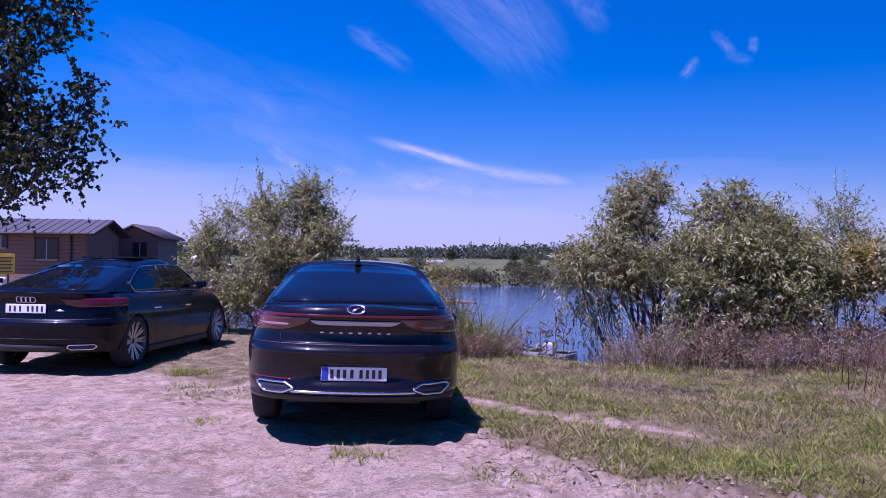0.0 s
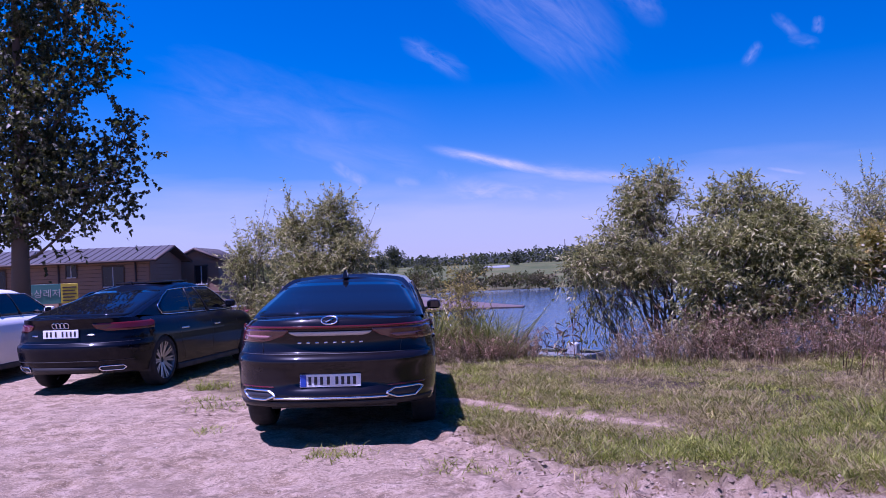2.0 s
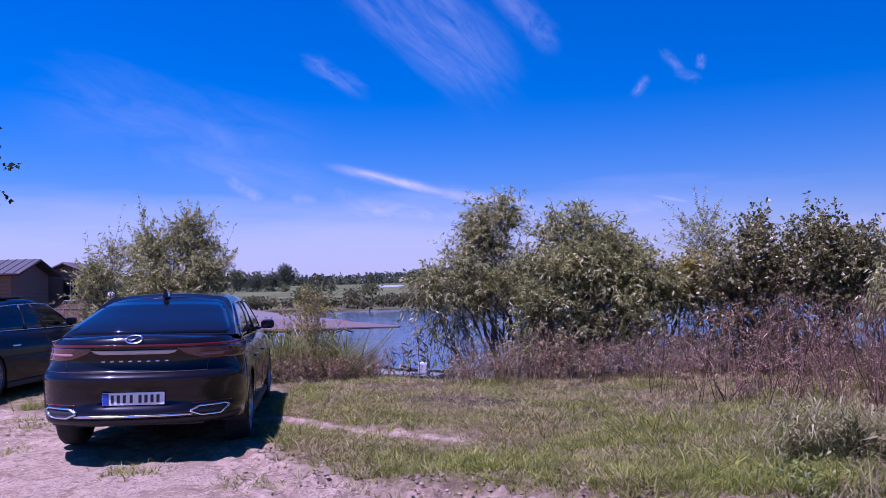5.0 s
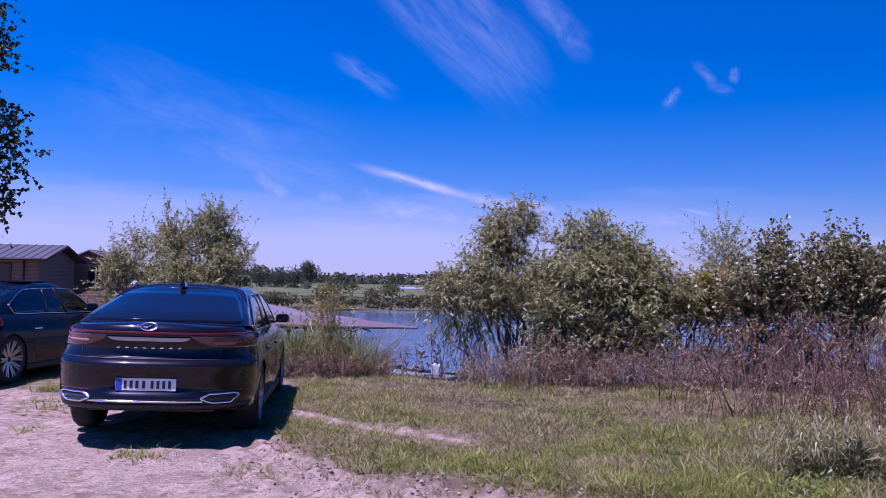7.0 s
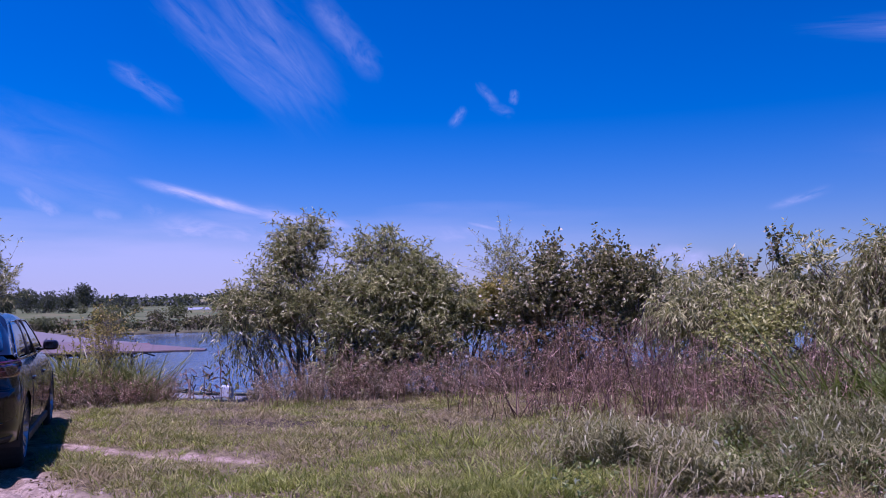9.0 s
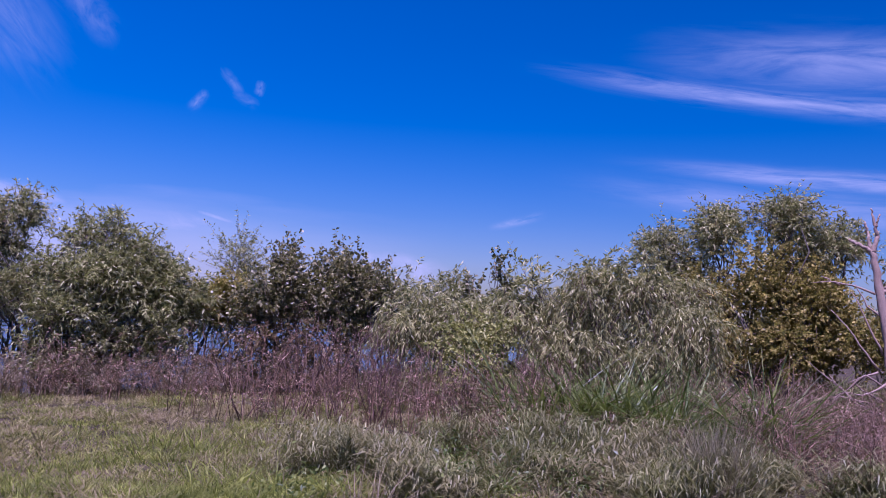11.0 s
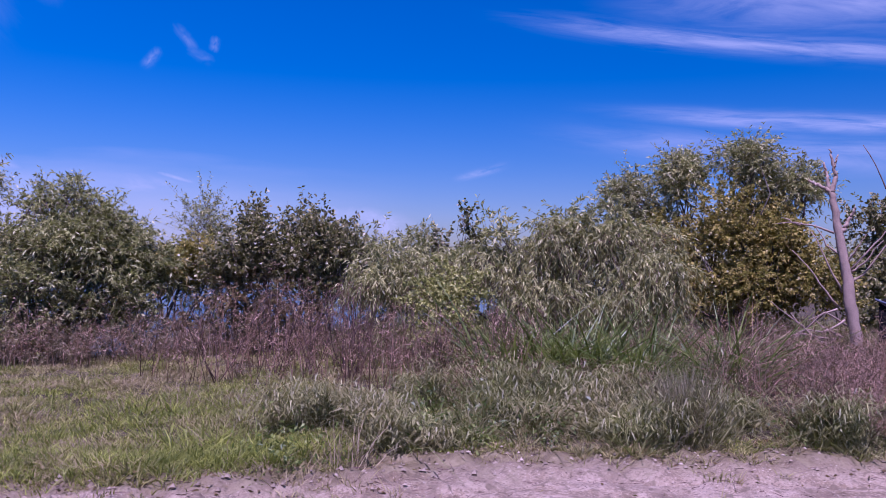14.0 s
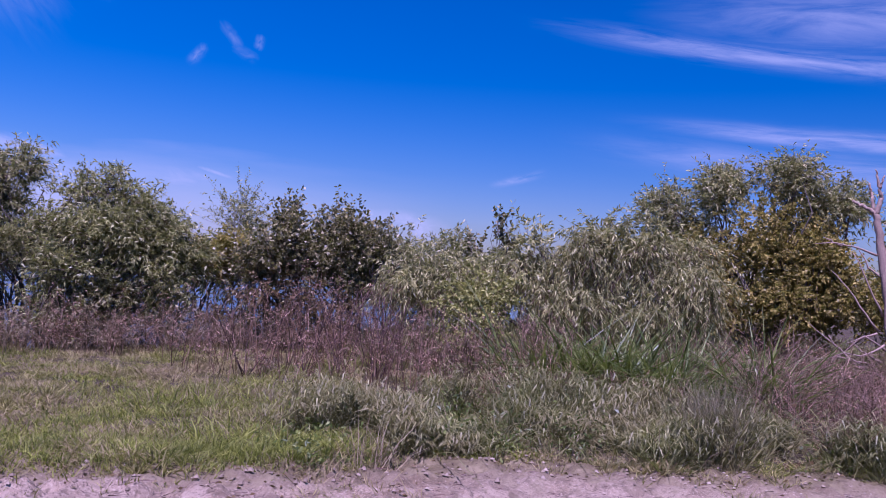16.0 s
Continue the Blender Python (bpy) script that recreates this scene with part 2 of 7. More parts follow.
def ground_mat():
    """Trodden clay and gravel near the cars, soil under the grass, fields beyond the lake."""
    m, nt, p = shader("ground")
    broad, mid, fine = noise_node(nt, 0.8, 6), noise_node(nt, 5.0, 8, 0.68), noise_node(nt, 48.0, 5, 0.75)
    clay = ramp(nt, mid, [(0.34, (0.12, 0.077, 0.044)), (0.45, (0.26, 0.182, 0.105)), (0.53, (0.36, 0.262, 0.166)), (0.66, (0.47, 0.353, 0.245))])
    clay = mixed(nt, ramp(nt, broad, [(0.46, (0, 0, 0)), (0.60, (0.65, 0.65, 0.65))]), clay, (0.38, 0.283, 0.19))
    # dark cracks and pale specks: relief shading put into the colour, besides debris and pebbles
    clay = mixed(nt, ramp(nt, fine, [(0.38, (0.8, 0.8, 0.8)), (0.46, (0, 0, 0))]), clay, (0.11, 0.08, 0.053))
    clay = mixed(nt, ramp(nt, fine, [(0.55, (0, 0, 0)), (0.63, (0.8, 0.8, 0.8))]), clay, (0.52, 0.41, 0.29))
    clay = mixed(nt, ramp(nt, noise_node(nt, 2.6, 9, 0.72), [(0.50, (0, 0, 0)), (0.62, (0.75, 0.75, 0.75))]), clay, (0.21, 0.15, 0.095))
    # darker blotches painted as the shade of cracks in the clay
    crack_shade = noise_node(nt, 11.0, 3, 0.6)
    clay = mixed(nt, ramp(nt, crack_shade, [(0.36, (0.7, 0.7, 0.7)), (0.45, (0, 0, 0))]), clay, (0.15, 0.108, 0.065))
    soil = ramp(nt, mid, [(0.36, (0.075, 0.055, 0.024)), (0.5, (0.16, 0.122, 0.058)), (0.64, (0.27, 0.21, 0.115))])
    field = ramp(nt, noise_node(nt, 0.05, 6), [(0.38, (0.045, 0.062, 0.018)), (0.5, (0.075, 0.09, 0.027)), (0.62, (0.13, 0.115, 0.048))])
    att = nt.nodes.new("ShaderNodeAttribute")
    att.attribute_name = "cover"
    sp = nt.nodes.new("ShaderNodeSeparateColor")
    nt.links.new(att.outputs["Color"], sp.inputs[0])
    edge = nt.nodes.new("ShaderNodeMath")
    edge.operation = "MULTIPLY_ADD"
    nt.links.new(mid, edge.inputs[0])
    edge.inputs[1].default_value = 0.9
    edge.inputs[2].default_value = -0.45
    add = nt.nodes.new("ShaderNodeMath")
    nt.links.new(edge.outputs[0], add.inputs[0])
    nt.links.new(sp.outputs[0], add.inputs[1])
    col = mixed(nt, ramp(nt, add.outputs[0], [(0.35, (0, 0, 0)), (0.65, (1, 1, 1))]), clay, soil)
    # dark humus tone, which also paints shade into the gaps between the plants
    humus_shade = ramp(nt, mid, [(0.38, (0.03, 0.021, 0.011)), (0.52, (0.065, 0.046, 0.025)), (0.66, (0.13, 0.095, 0.052))])
    col = mixed(nt, sp.outputs[2], col, humus_shade)
    col = mixed(nt, sp.outputs[1], col, field)
    nt.links.new(col, p.inputs["Base Color"])
    p.inputs["Roughness"].default_value = 0.92
    p.inputs["Specular IOR Level"].default_value = 0.2
    crumb = noise_node(nt, 16.0, 4, 0.7)
    h = mixed(nt, 0.5, mixed(nt, 0.5, mid, crumb), fine)
    bump(nt, p, h, 1.0, 0.05)
    return m


def water_mat():
    m, nt, p = shader("lake_water")
    p.inputs["Base Color"].default_value = (0.03, 0.055, 0.10, 1)
    p.inputs["Roughness"].default_value = 0.08
    p.inputs["IOR"].default_value = 1.33
    tc = nt.nodes.new("ShaderNodeTexCoord")
    mp = nt.nodes.new("ShaderNodeMapping")
    mp.inputs["Scale"].default_value = (0.55, 1.7, 1)
    nt.links.new(tc.outputs["Object"], mp.inputs["Vector"])
    n1 = nt.nodes.new("ShaderNodeTexNoise")
    n1.inputs["Scale"].default_value = 1.6
    n1.inputs["Detail"].default_value = 6
    n1.inputs["Distortion"].default_value = 0.4
    nt.links.new(mp.outputs[0], n1.inputs["Vector"])
    bump(nt, p, n1.outputs["Fac"], 0.3, 0.10)
    return m


GROUND = ground_mat()
WATER = water_mat()

# ground, one sheet to the horizon, and the lake
def link(name, verts, faces, material, parent=None, label="", smooth=True):
    me = bpy.data.meshes.new(name)
    me.from_pydata(verts, [], faces)
    me.materials.append(material)
    if smooth:
        me.shade_smooth()
    ob = new(name, me)
    ob.parent = parent
    if label:
        ob["label"] = label
    return ob


SHORE_X = [-400, -60, -30, -15, -10, -7, -4, -1.5, 1, 3, 5, 8, 12, 16, 22, 40, 90, 400]
SHORE_Y = [58, 58, 56, 50, 36, 22, 14.5, 11.5, 9.0, 7.6, 7.0, 7.6, 9.0, 10.5, 14, 24, 40, 58]
WATER_Z = -0.7


def shore(x):
    return np.interp(x, SHORE_X, SHORE_Y)


def far_shore(x):
    return 64 + 0.02 * np.abs(x) + 1.5 * np.sin(x * 0.11) + 0.00035 * x * x


def ripple(x, y, k, seed):
    """Cheap smooth noise of sines, -1 to 1."""
    r = np.random.RandomState(seed)
    out = np.zeros_like(x)
    for _ in range(7):
        a, ph, f = r.uniform(0, 6.28), r.uniform(0, 6.28), k * r.uniform(0.6, 1.9)
        out += np.sin((x * np.cos(a) + y * np.sin(a)) * f + ph)
    return out / 4.0


def lumps(x, y, cell, seed):
    """Value noise, 0 to 1, on a lattice of that many metres."""
    r = np.random.RandomState(seed)
    table = r.uniform(0, 1, (256, 256))
    u, v = x / cell, y / cell
    i, j = np.floor(u).astype(int), np.floor(v).astype(int)
    a, b = u - i, v - j
    a, b = a * a * (3 - 2 * a), b * b * (3 - 2 * b)
    at_ = lambda p, q: table[p % 256, q % 256]
    return (at_(i, j) * (1 - a) + at_(i + 1, j) * a) * (1 - b) + (at_(i, j + 1) * (1 - a) + at_(i + 1, j + 1) * a) * b


def clay_edge(x):
    """Where the trodden clay gives way to the grass, as y for each x."""
    return np.interp(x, [-30, -6, -4, -2.6, -1.6, -0.9, 0.9, 1.5, 2.1, 2.8, 3.5, 4.1, 4.8, 5.9, 6.5, 7.0, 7.4, 7.9, 8.5, 8.9, 10, 14, 40],
                     [14, 8.0, 4.9, 4.3, 3.2, 5.2, 1.2, -0.35, -1.1, -1.42, -1.65, -2.0, -2.3, -2.4, -2.6, -3.05, -3.4, -3.75, -4.15, -4.8, -6.2, -9, -20])


def worn(x, y):
    """A narrow strip worn bare through the turf, 0 to 1."""
    across = (x - 1.26) * 0.678 + (y - 1.85) * 0.735 + 0.06 * np.sin(4.0 * x)
    return np.exp(-(across / 0.15) ** 2) * np.clip((x - 0.7) / 0.3, 0, 1) * np.clip((3.3 - x) / 0.5, 0, 1)


def runnel(x):
    return np.interp(x, [8.2, 8.8, 9.4, 10.0, 10.6, 11.4, 13], [-3.85, -3.72, -3.7, -3.4, -3.25, -3.05, -2.9]) + 0.05 * np.sin(x * 5.0)


def height(x, y):
    d = shore(x) - y
    bank = np.clip((2.4 - d) / 2.4, 0, None)
    z = -0.70 * np.clip(bank, 0, 1) ** 1.5 - 0.5 * np.clip(bank - 1, 0, 3)
    over = y - far_shore(x)
    rise = np.interp(over, [-8, 0, 1.5, 4, 60, 200, 420, 700, 1200, 2600], [-2.2, -0.7, -0.25, -0.1, 0.0, 0.2, 2.3, 5.5, 8, 8])
    z = np.where(over > -6, np.maximum(z, rise), z)
    near = np.exp(-((x - 4) ** 2 + (y + 1) ** 2) / 900.0)
    rough = 0.020 * ripple(x, y, 1.3, 1) + 0.016 * ripple(x, y, 4.5, 2) + 0.012 * ripple(x, y, 11, 3) + 0.007 * ripple(x, y, 22, 4)
    z = z + rough * near
    # the clay lies a little lower than the turf, with a broken lip, clods and wheel ruts
    d = y - clay_edge(x)
    lip = np.clip((d + 0.10 * ripple(x, y, 6, 5)) / 0.25, 0, 1)
    churned = np.exp(-((d + 0.45) / 0.7) ** 2) * np.clip(x - 0.5, 0, 1) * (1.15 + 1.5 * np.exp(-((x - 2.9) / 0.9) ** 2)) + 0.4
    clod = np.clip(lumps(x, y, 0.17, 41) - 0.5, 0, 1) * 0.06 + np.clip(lumps(x, y, 0.085, 42) - 0.45, 0, 1) * 0.07 - np.clip(lumps(x, y, 0.30, 43) - 0.62, 0, 1) * 0.06
    rut = -0.035 * np.exp(-((d + 1.0 + 0.06 * ripple(x, y, 3, 44)) / 0.11) ** 2) - 0.03 * np.exp(-((d + 1.75 + 0.06 * ripple(x, y, 3, 45)) / 0.11) ** 2)
    # a muddy runnel through the weeds
    z = z - 0.13 * np.exp(-((y - runnel(x)) / 0.20) ** 2) * np.clip((x - 8.3) / 0.5, 0, 1) * np.clip((12.4 - x) / 0.6, 0, 1)
    return z + (0.035 * lip - 0.012 + (1 - lip) * (clod * churned + rut * (x > 0.8))) * near


def grid_axis(lo, hi, step, far):
    mid = np.arange(lo, hi + step / 2, step)
    grow = step * 1.28 ** np.arange(1, 60)
    up = hi + np.cumsum(grow)
    up = np.append(up[up < far], far)
    down = lo - np.cumsum(grow)
    down = np.append(down[down > -far], -far)[::-1]
    return np.concatenate([down, mid, up])


def with_fine(axis, lo, hi, step):
    return np.concatenate([axis[axis < lo - 1e-6], np.arange(lo, hi, step), axis[axis >= hi]])


gx = with_fine(grid_axis(-7, 19, 0.11, 2600), -4.5, 11.5, 0.045)
gy = with_fine(grid_axis(-7.5, 8.5, 0.11, 2600), -4.8, 1.5, 0.045)
GX, GY = np.meshgrid(gx, gy)
GZ = height(GX, GY)
nx, ny = len(gx), len(gy)
idx = np.arange(nx * ny).reshape(ny, nx)
quads = np.stack([idx[:-1, :-1], idx[:-1, 1:], idx[1:, 1:], idx[1:, :-1]], -1).reshape(-1, 4)
ground = link("ground", np.stack([GX, GY, GZ], -1).reshape(-1, 3).tolist(), quads.tolist(), GROUND)
turf = np.clip((GY - clay_edge(GX)) / (1.3 + 1.3 * np.clip((GX - 3) / 3, 0, 1)) + 0.62 + 0.1 * np.clip((GX - 3) / 3, 0, 1), 0, 1)
turf = turf * (1 - 0.95 * worn(GX, GY))
fields = np.clip((GY - far_shore(GX)) / 4, 0, 1)
# where the ground is darkened for shade: grass belt, thicket floor, willow bank
humus_shade = np.clip((GY - clay_edge(GX) - 0.05) / 0.5, 0, 1) * np.clip((GX + 0.6 * GY - 3.6) / 1.0, 0, 1) + np.clip((GY - 4.0) / 1.0, 0, 1) * (GX > 2.8)
layer = ground.data.color_attributes.new("cover", "FLOAT_COLOR", "POINT")
layer.data.foreach_set("color", np.stack([turf, fields, np.clip(humus_shade, 0, 1), turf * 0 + 1], -1).ravel().astype(np.float32))
tagged(ground, "trodden pinkish clay and turf running down to the lake bank", "ground", kind="structure")

lake = link("water", [(-700, 4, WATER_Z), (700, 4, WATER_Z), (700, 75, WATER_Z), (400, 130, WATER_Z), (-400, 130, WATER_Z), (-700, 75, WATER_Z)],
            [(0, 1, 2, 3, 4, 5)], WATER, smooth=False)
tagged(lake, "rippled blue lake water reflecting the sky", "lake", kind="structure")

MUD = plain("muddy_water", (0.12, 0.065, 0.028), 0.25, vary=0.15, scale=4)
runs = np.linspace(8.55, 12.0, 24)
wide = 0.13 + 0.05 * np.sin(runs * 3.1)
puddle = link("water", [(x, float(runnel(x)) - w, -0.075) for x, w in zip(runs, wide)] + [(x, float(runnel(x)) + w, -0.075) for x, w in zip(runs, wide)],
              [(k, k + 1, k + 25, k + 24) for k in range(23)], MUD, smooth=False)
tagged(puddle, "brown muddy water standing in a narrow runnel", "puddle", kind="structure")

# plants: builders
def ground_z(x, y):
    return float(height(np.array([float(x)]), np.array([float(y)]))[0])


def unit(v):
    return v / np.maximum(np.linalg.norm(v, axis=-1, keepdims=True), 1e-9)


def quad_cloud(name, P, material, parent=None, label=""):
    """P: (n, 4, 3) corners of n separate quads, as one mesh."""
    n = len(P)
    me = bpy.data.meshes.new(name)
    me.vertices.add(4 * n)
    me.vertices.foreach_set("co", np.ascontiguousarray(P, dtype=np.float32).ravel())
    me.loops.add(4 * n)
    me.loops.foreach_set("vertex_index", np.arange(4 * n, dtype=np.int32))
    me.polygons.add(n)
    me.polygons.foreach_set("loop_start", np.arange(0, 4 * n, 4, dtype=np.int32))
    me.materials.append(material)
    me.update(calc_edges=True)
    ob = new(name, me)
    ob.parent = parent
    if label:
        ob["label"] = label
    return ob


def leaf_quads(rng, base, way, length, width, fold=0.25):
    """Pointed leaves: a kite of four corners each, bent along the rib."""
    n = len(base)
    side = unit(np.cross(way, unit(rng.normal(size=(n, 3)))))
    nor = np.cross(side, way)
    L = (length * rng.uniform(0.65, 1.25, n))[:, None]
    W = (width * rng.uniform(0.7, 1.25, n))[:, None]
    mid = base + way * L * 0.42 + nor * W * fold
    tip = base + way * L - np.array([0, 0, 1.0]) * L * 0.12
    return np.stack([base, mid + side * W / 2, tip, mid - side * W / 2], 1)


def tube(path, r0, r1, sides=6, gnarl=0.0):
    """Vertices and faces of a tapered, rounded limb along a path; gnarl roughens it."""
    path = np.asarray(path, float)
    n = len(path)
    tang = unit(np.gradient(path, axis=0))
    ref = np.array([0.31, 0.87, 0.38])
    a = unit(np.cross(tang, ref))
    b = np.cross(tang, a)
    ang = np.arange(sides) / sides * 2 * np.pi
    rad = np.linspace(r0, r1, n)[:, None, None]
    ring = path[:, None] + rad * (np.cos(ang)[None, :, None] * a[:, None] + np.sin(ang)[None, :, None] * b[:, None])
    if gnarl:
        k = np.random.RandomState(n * 7 + sides).uniform(1 - gnarl, 1 + gnarl, (n, sides, 1))
        ring = path[:, None] + (ring - path[:, None]) * k
    V = ring.reshape(-1, 3)
    F = []
    for i in range(n - 1):
        for j in range(sides):
            k = (j + 1) % sides
            F.append((i * sides + j, i * sides + k, (i + 1) * sides + k, (i + 1) * sides + j))
    F.append(tuple(range(sides))[::-1])
    F.append(tuple((n - 1) * sides + j for j in range(sides)))
    return V, F


def tubes(name, limbs, material, parent=None, label="", sides=6, gnarl=0.0):
    """limbs: (path, r0, r1) each, all of one plant, joined into one mesh."""
    V, F, k = [], [], 0
    for path, r0, r1 in limbs:
        v, f = tube(path, r0, r1, sides, gnarl)
        V.append(v)
        F += [tuple(i + k for i in q) for q in f]
        k += len(v)
    return link(name, np.concatenate(V).tolist(), F, material, parent, label)


def bent(rng, a, b, n=7, sway=0.12, sag=0.0):
    a, b = np.asarray(a, float), np.asarray(b, float)
    t = np.linspace(0, 1, n)[:, None]
    L = np.linalg.norm(b - a)
    off = rng.normal(size=3) * sway * L
    wig = rng.normal(size=(n, 3)) * sway * L * 0.12
    wig[0] = wig[-1] = 0
    return a + (b - a) * t + off * np.sin(t * np.pi) + wig + np.array([0, 0, 1.0]) * sag * L * np.sin(t * np.pi)


def shoots(rng, blobs, n, length, leaves, leaf_l, leaf_w, up=0.6, droop=0.3, spread=0.7, shell=0.45):
    """Leafy shoots that start inside the crown's masses (x, y, z, rx, ry, rz) and grow outwards. Returns leaf quads and twig paths."""
    B = np.asarray(blobs, float)
    vol = B[:, 3] * B[:, 4] * B[:, 5]
    pick = rng.choice(len(B), n, p=vol ** 0.8 / (vol ** 0.8).sum())
    d = unit(rng.normal(size=(n, 3)))
    r = rng.uniform(0, 1, n) ** shell
    start = B[pick, :3] + d * B[pick, 3:] * r[:, None]
    way = unit(d * spread + np.array([0, 0, up]) + rng.normal(size=(n, 3)) * 0.45)
    L = length * (rng.uniform(0.45, 1.25, n) + 0.9 * (rng.uniform(0, 1, n) < 0.09))
    t = np.sort(rng.uniform(0.08, 1.0, (n, leaves)), axis=1)
    pos = start[:, None] + way[:, None] * (t * L[:, None])[..., None]
    pos[..., 2] -= droop * t ** 2 * L[:, None]
    tan = way[:, None] + np.zeros((n, leaves, 3))
    tan[..., 2] -= 2 * droop * t
    side = rng.normal(size=(n, leaves, 3))
    lw = unit(unit(tan) * 0.75 + unit(side) * 0.75 + np.array([0, 0, -0.25 * (droop > 0.5) - 0.1]))
    Q = leaf_quads(rng, pos.reshape(-1, 3), lw.reshape(-1, 3), leaf_l, leaf_w)
    ends = start + way * L[:, None]
    ends[:, 2] -= droop * L
    return Q, start, ends


def twig_quads(rng, start, ends, width):
    d = unit(ends - start)
    s = unit(np.cross(d, rng.normal(size=d.shape))) * width / 2
    return np.stack([start - s, start + s, ends + s * 0.3, ends - s * 0.3], 1)


def bush(name, label, category, base, blobs, n, leaf, leaf_l=0.085, leaf_w=0.02, length=0.42, leaves=16, up=0.6, droop=0.3,
         stems=8, thick=0.03, seed=1, bark=None, spread=0.7, shell=0.45, group="", twig=0.006, fork=0.0):
    """A shrub or tree: limbs from the base to the masses of the crown, and a crown of leafy shoots."""
    rng = np.random.RandomState(seed)
    x, y = base
    z = ground_z(x, y) - 0.03
    root = new(name)
    root.location = (x, y, z)
    limbs = []
    B = np.asarray(blobs, float)
    for k in range(stems):
        b = B[k % len(B)]
        foot = np.array([x, y, z]) + np.append(rng.normal(size=2) * thick * 3.5, 0) * (stems > 2) * (fork == 0) + np.array([0, 0, fork * rng.uniform(0.8, 2.0)])
        tip = b[:3] + unit(rng.normal(size=3)) * b[3:] * 0.55
        path = bent(rng, foot, tip, 9, 0.09)
        limbs.append((path, thick * rng.uniform(0.6, 1.1), thick * 0.22))
        for _ in range(4):
            i = rng.randint(3, 8)
            o = b[:3] + unit(rng.normal(size=3)) * b[3:] * rng.uniform(0.5, 0.95)
            limbs.append((bent(rng, path[i], o, 6, 0.12), thick * 0.35, thick * 0.1))
    inv = Matrix.Translation((-x, -y, -z))
    trunk = tubes("trunk", limbs, bark or BARK, root, sides=6)
    # the crown's masses break up into smaller clumps with gaps between
    sub = []
    for b in B:
        for _ in range(13):
            sub.append(np.concatenate([b[:3] + unit(rng.normal(size=3)) * b[3:] * 0.78 * rng.uniform(0.1, 1) ** 0.5, b[3:] * rng.uniform(0.3, 0.62)]))
    Q, s, e = shoots(rng, sub, n, length, leaves, leaf_l, leaf_w, up, droop, spread, shell)
    crown = quad_cloud("crown", Q, leaf, root)
    kids = [trunk, crown]
    if twig:
        kids.append(tagged(quad_cloud("twig_mass", twig_quads(rng, s, e, twig), TWIG, root), kind="stuff"))
    for ob in kids:
        ob.matrix_parent_inverse = inv
    return tagged(root, label, category, group)


def blades(rng, x, y, tall, wide, lean=0.5, curl=0.35, z=None, a=None, segs=2):
    """Grass blades in bent pieces, standing on the ground at x, y and arching over."""
    n = len(x)
    z = height(x, y) - 0.01 if z is None else z
    a = rng.uniform(0, 2 * np.pi, n) if a is None else a
    out = np.stack([np.cos(a), np.sin(a), np.zeros(n)], 1)
    b = rng.uniform(0, 2 * np.pi, n)
    side = np.stack([np.cos(b), np.sin(b), np.zeros(n)], 1)
    H = (tall * rng.uniform(0.5, 1.2, n))[:, None]
    tilt = (np.abs(rng.normal(size=n)) * lean * 0.6)[:, None]
    bow = (curl * rng.uniform(0.2, 1.3, n))[:, None]
    w = (wide * rng.uniform(0.6, 1.3, n))[:, None] * side / 2
    foot = np.stack([x, y, z], 1)
    rise = np.array([0, 0, 1.0])
    at_ = lambda t: foot + (rise * (t - 0.75 * bow * t * t) + out * (tilt * t + 0.75 * bow * t * t)) * H
    pieces = []
    for k in range(segs):
        t0, t1 = k / segs, (k + 1) / segs
        w0, w1 = w * (1 - 0.9 * t0 ** 2), w * (1 - 0.9 * t1 ** 2)
        p, q = at_(t0), at_(t1)
        pieces.append(np.stack([p - w0, p + w0, q + w1, q - w1], 1))
    return np.concatenate(pieces)


def scatter(rng, n, x0, x1, y0, y1, keep):
    x, y = rng.uniform(x0, x1, n), rng.uniform(y0, y1, n)
    k = keep(x, y, rng)
    return x[k], y[k]


def weed_quads(rng, x, y, tall, width=0.006, arms=9, arm=0.28, seeds=5, seed_size=0.018):
    """Dry stalks with thin arms and small seed heads."""
    n = len(x)
    z = height(x, y) - 0.02
    H = tall * rng.uniform(0.4, 1.35, n) * (1 + 0.35 * ripple(x, y, 2.2, 77))
    lean = rng.normal(size=(n, 2)) * 0.16
    p0 = np.stack([x, y, z], 1)
    top = p0 + np.concatenate([lean, np.ones((n, 1))], 1) * H[:, None]
    out = [twig_quads(rng, p0, top, width * 1.8)]
    t = rng.uniform(0.3, 1.0, (n, arms))
    s = p0[:, None] + (top - p0)[:, None] * t[..., None]
    w = unit(rng.normal(size=(n, arms, 3)) * np.array([1, 1, 0.35]) + np.array([0, 0, 0.75]))
    e = s + w * (arm * rng.uniform(0.4, 1.2, (n, arms)) * (1.25 - t))[..., None] * (H[:, None] / np.mean(H))[..., None]
    s, e = s.reshape(-1, 3), e.reshape(-1, 3)
    out.append(twig_quads(rng, s, e, width))
    u = rng.uniform(0.25, 1.05, (len(s), seeds))
    p = s[:, None] + (e - s)[:, None] * u[..., None] + rng.normal(size=(len(s), seeds, 3)) * 0.01
    p = p.reshape(-1, 3)
    way = unit(rng.normal(size=p.shape) + np.array([0, 0, 0.3]))
    out.append(leaf_quads(rng, p, way, seed_size * 1.8, seed_size * 0.7))
    return np.concatenate(out)

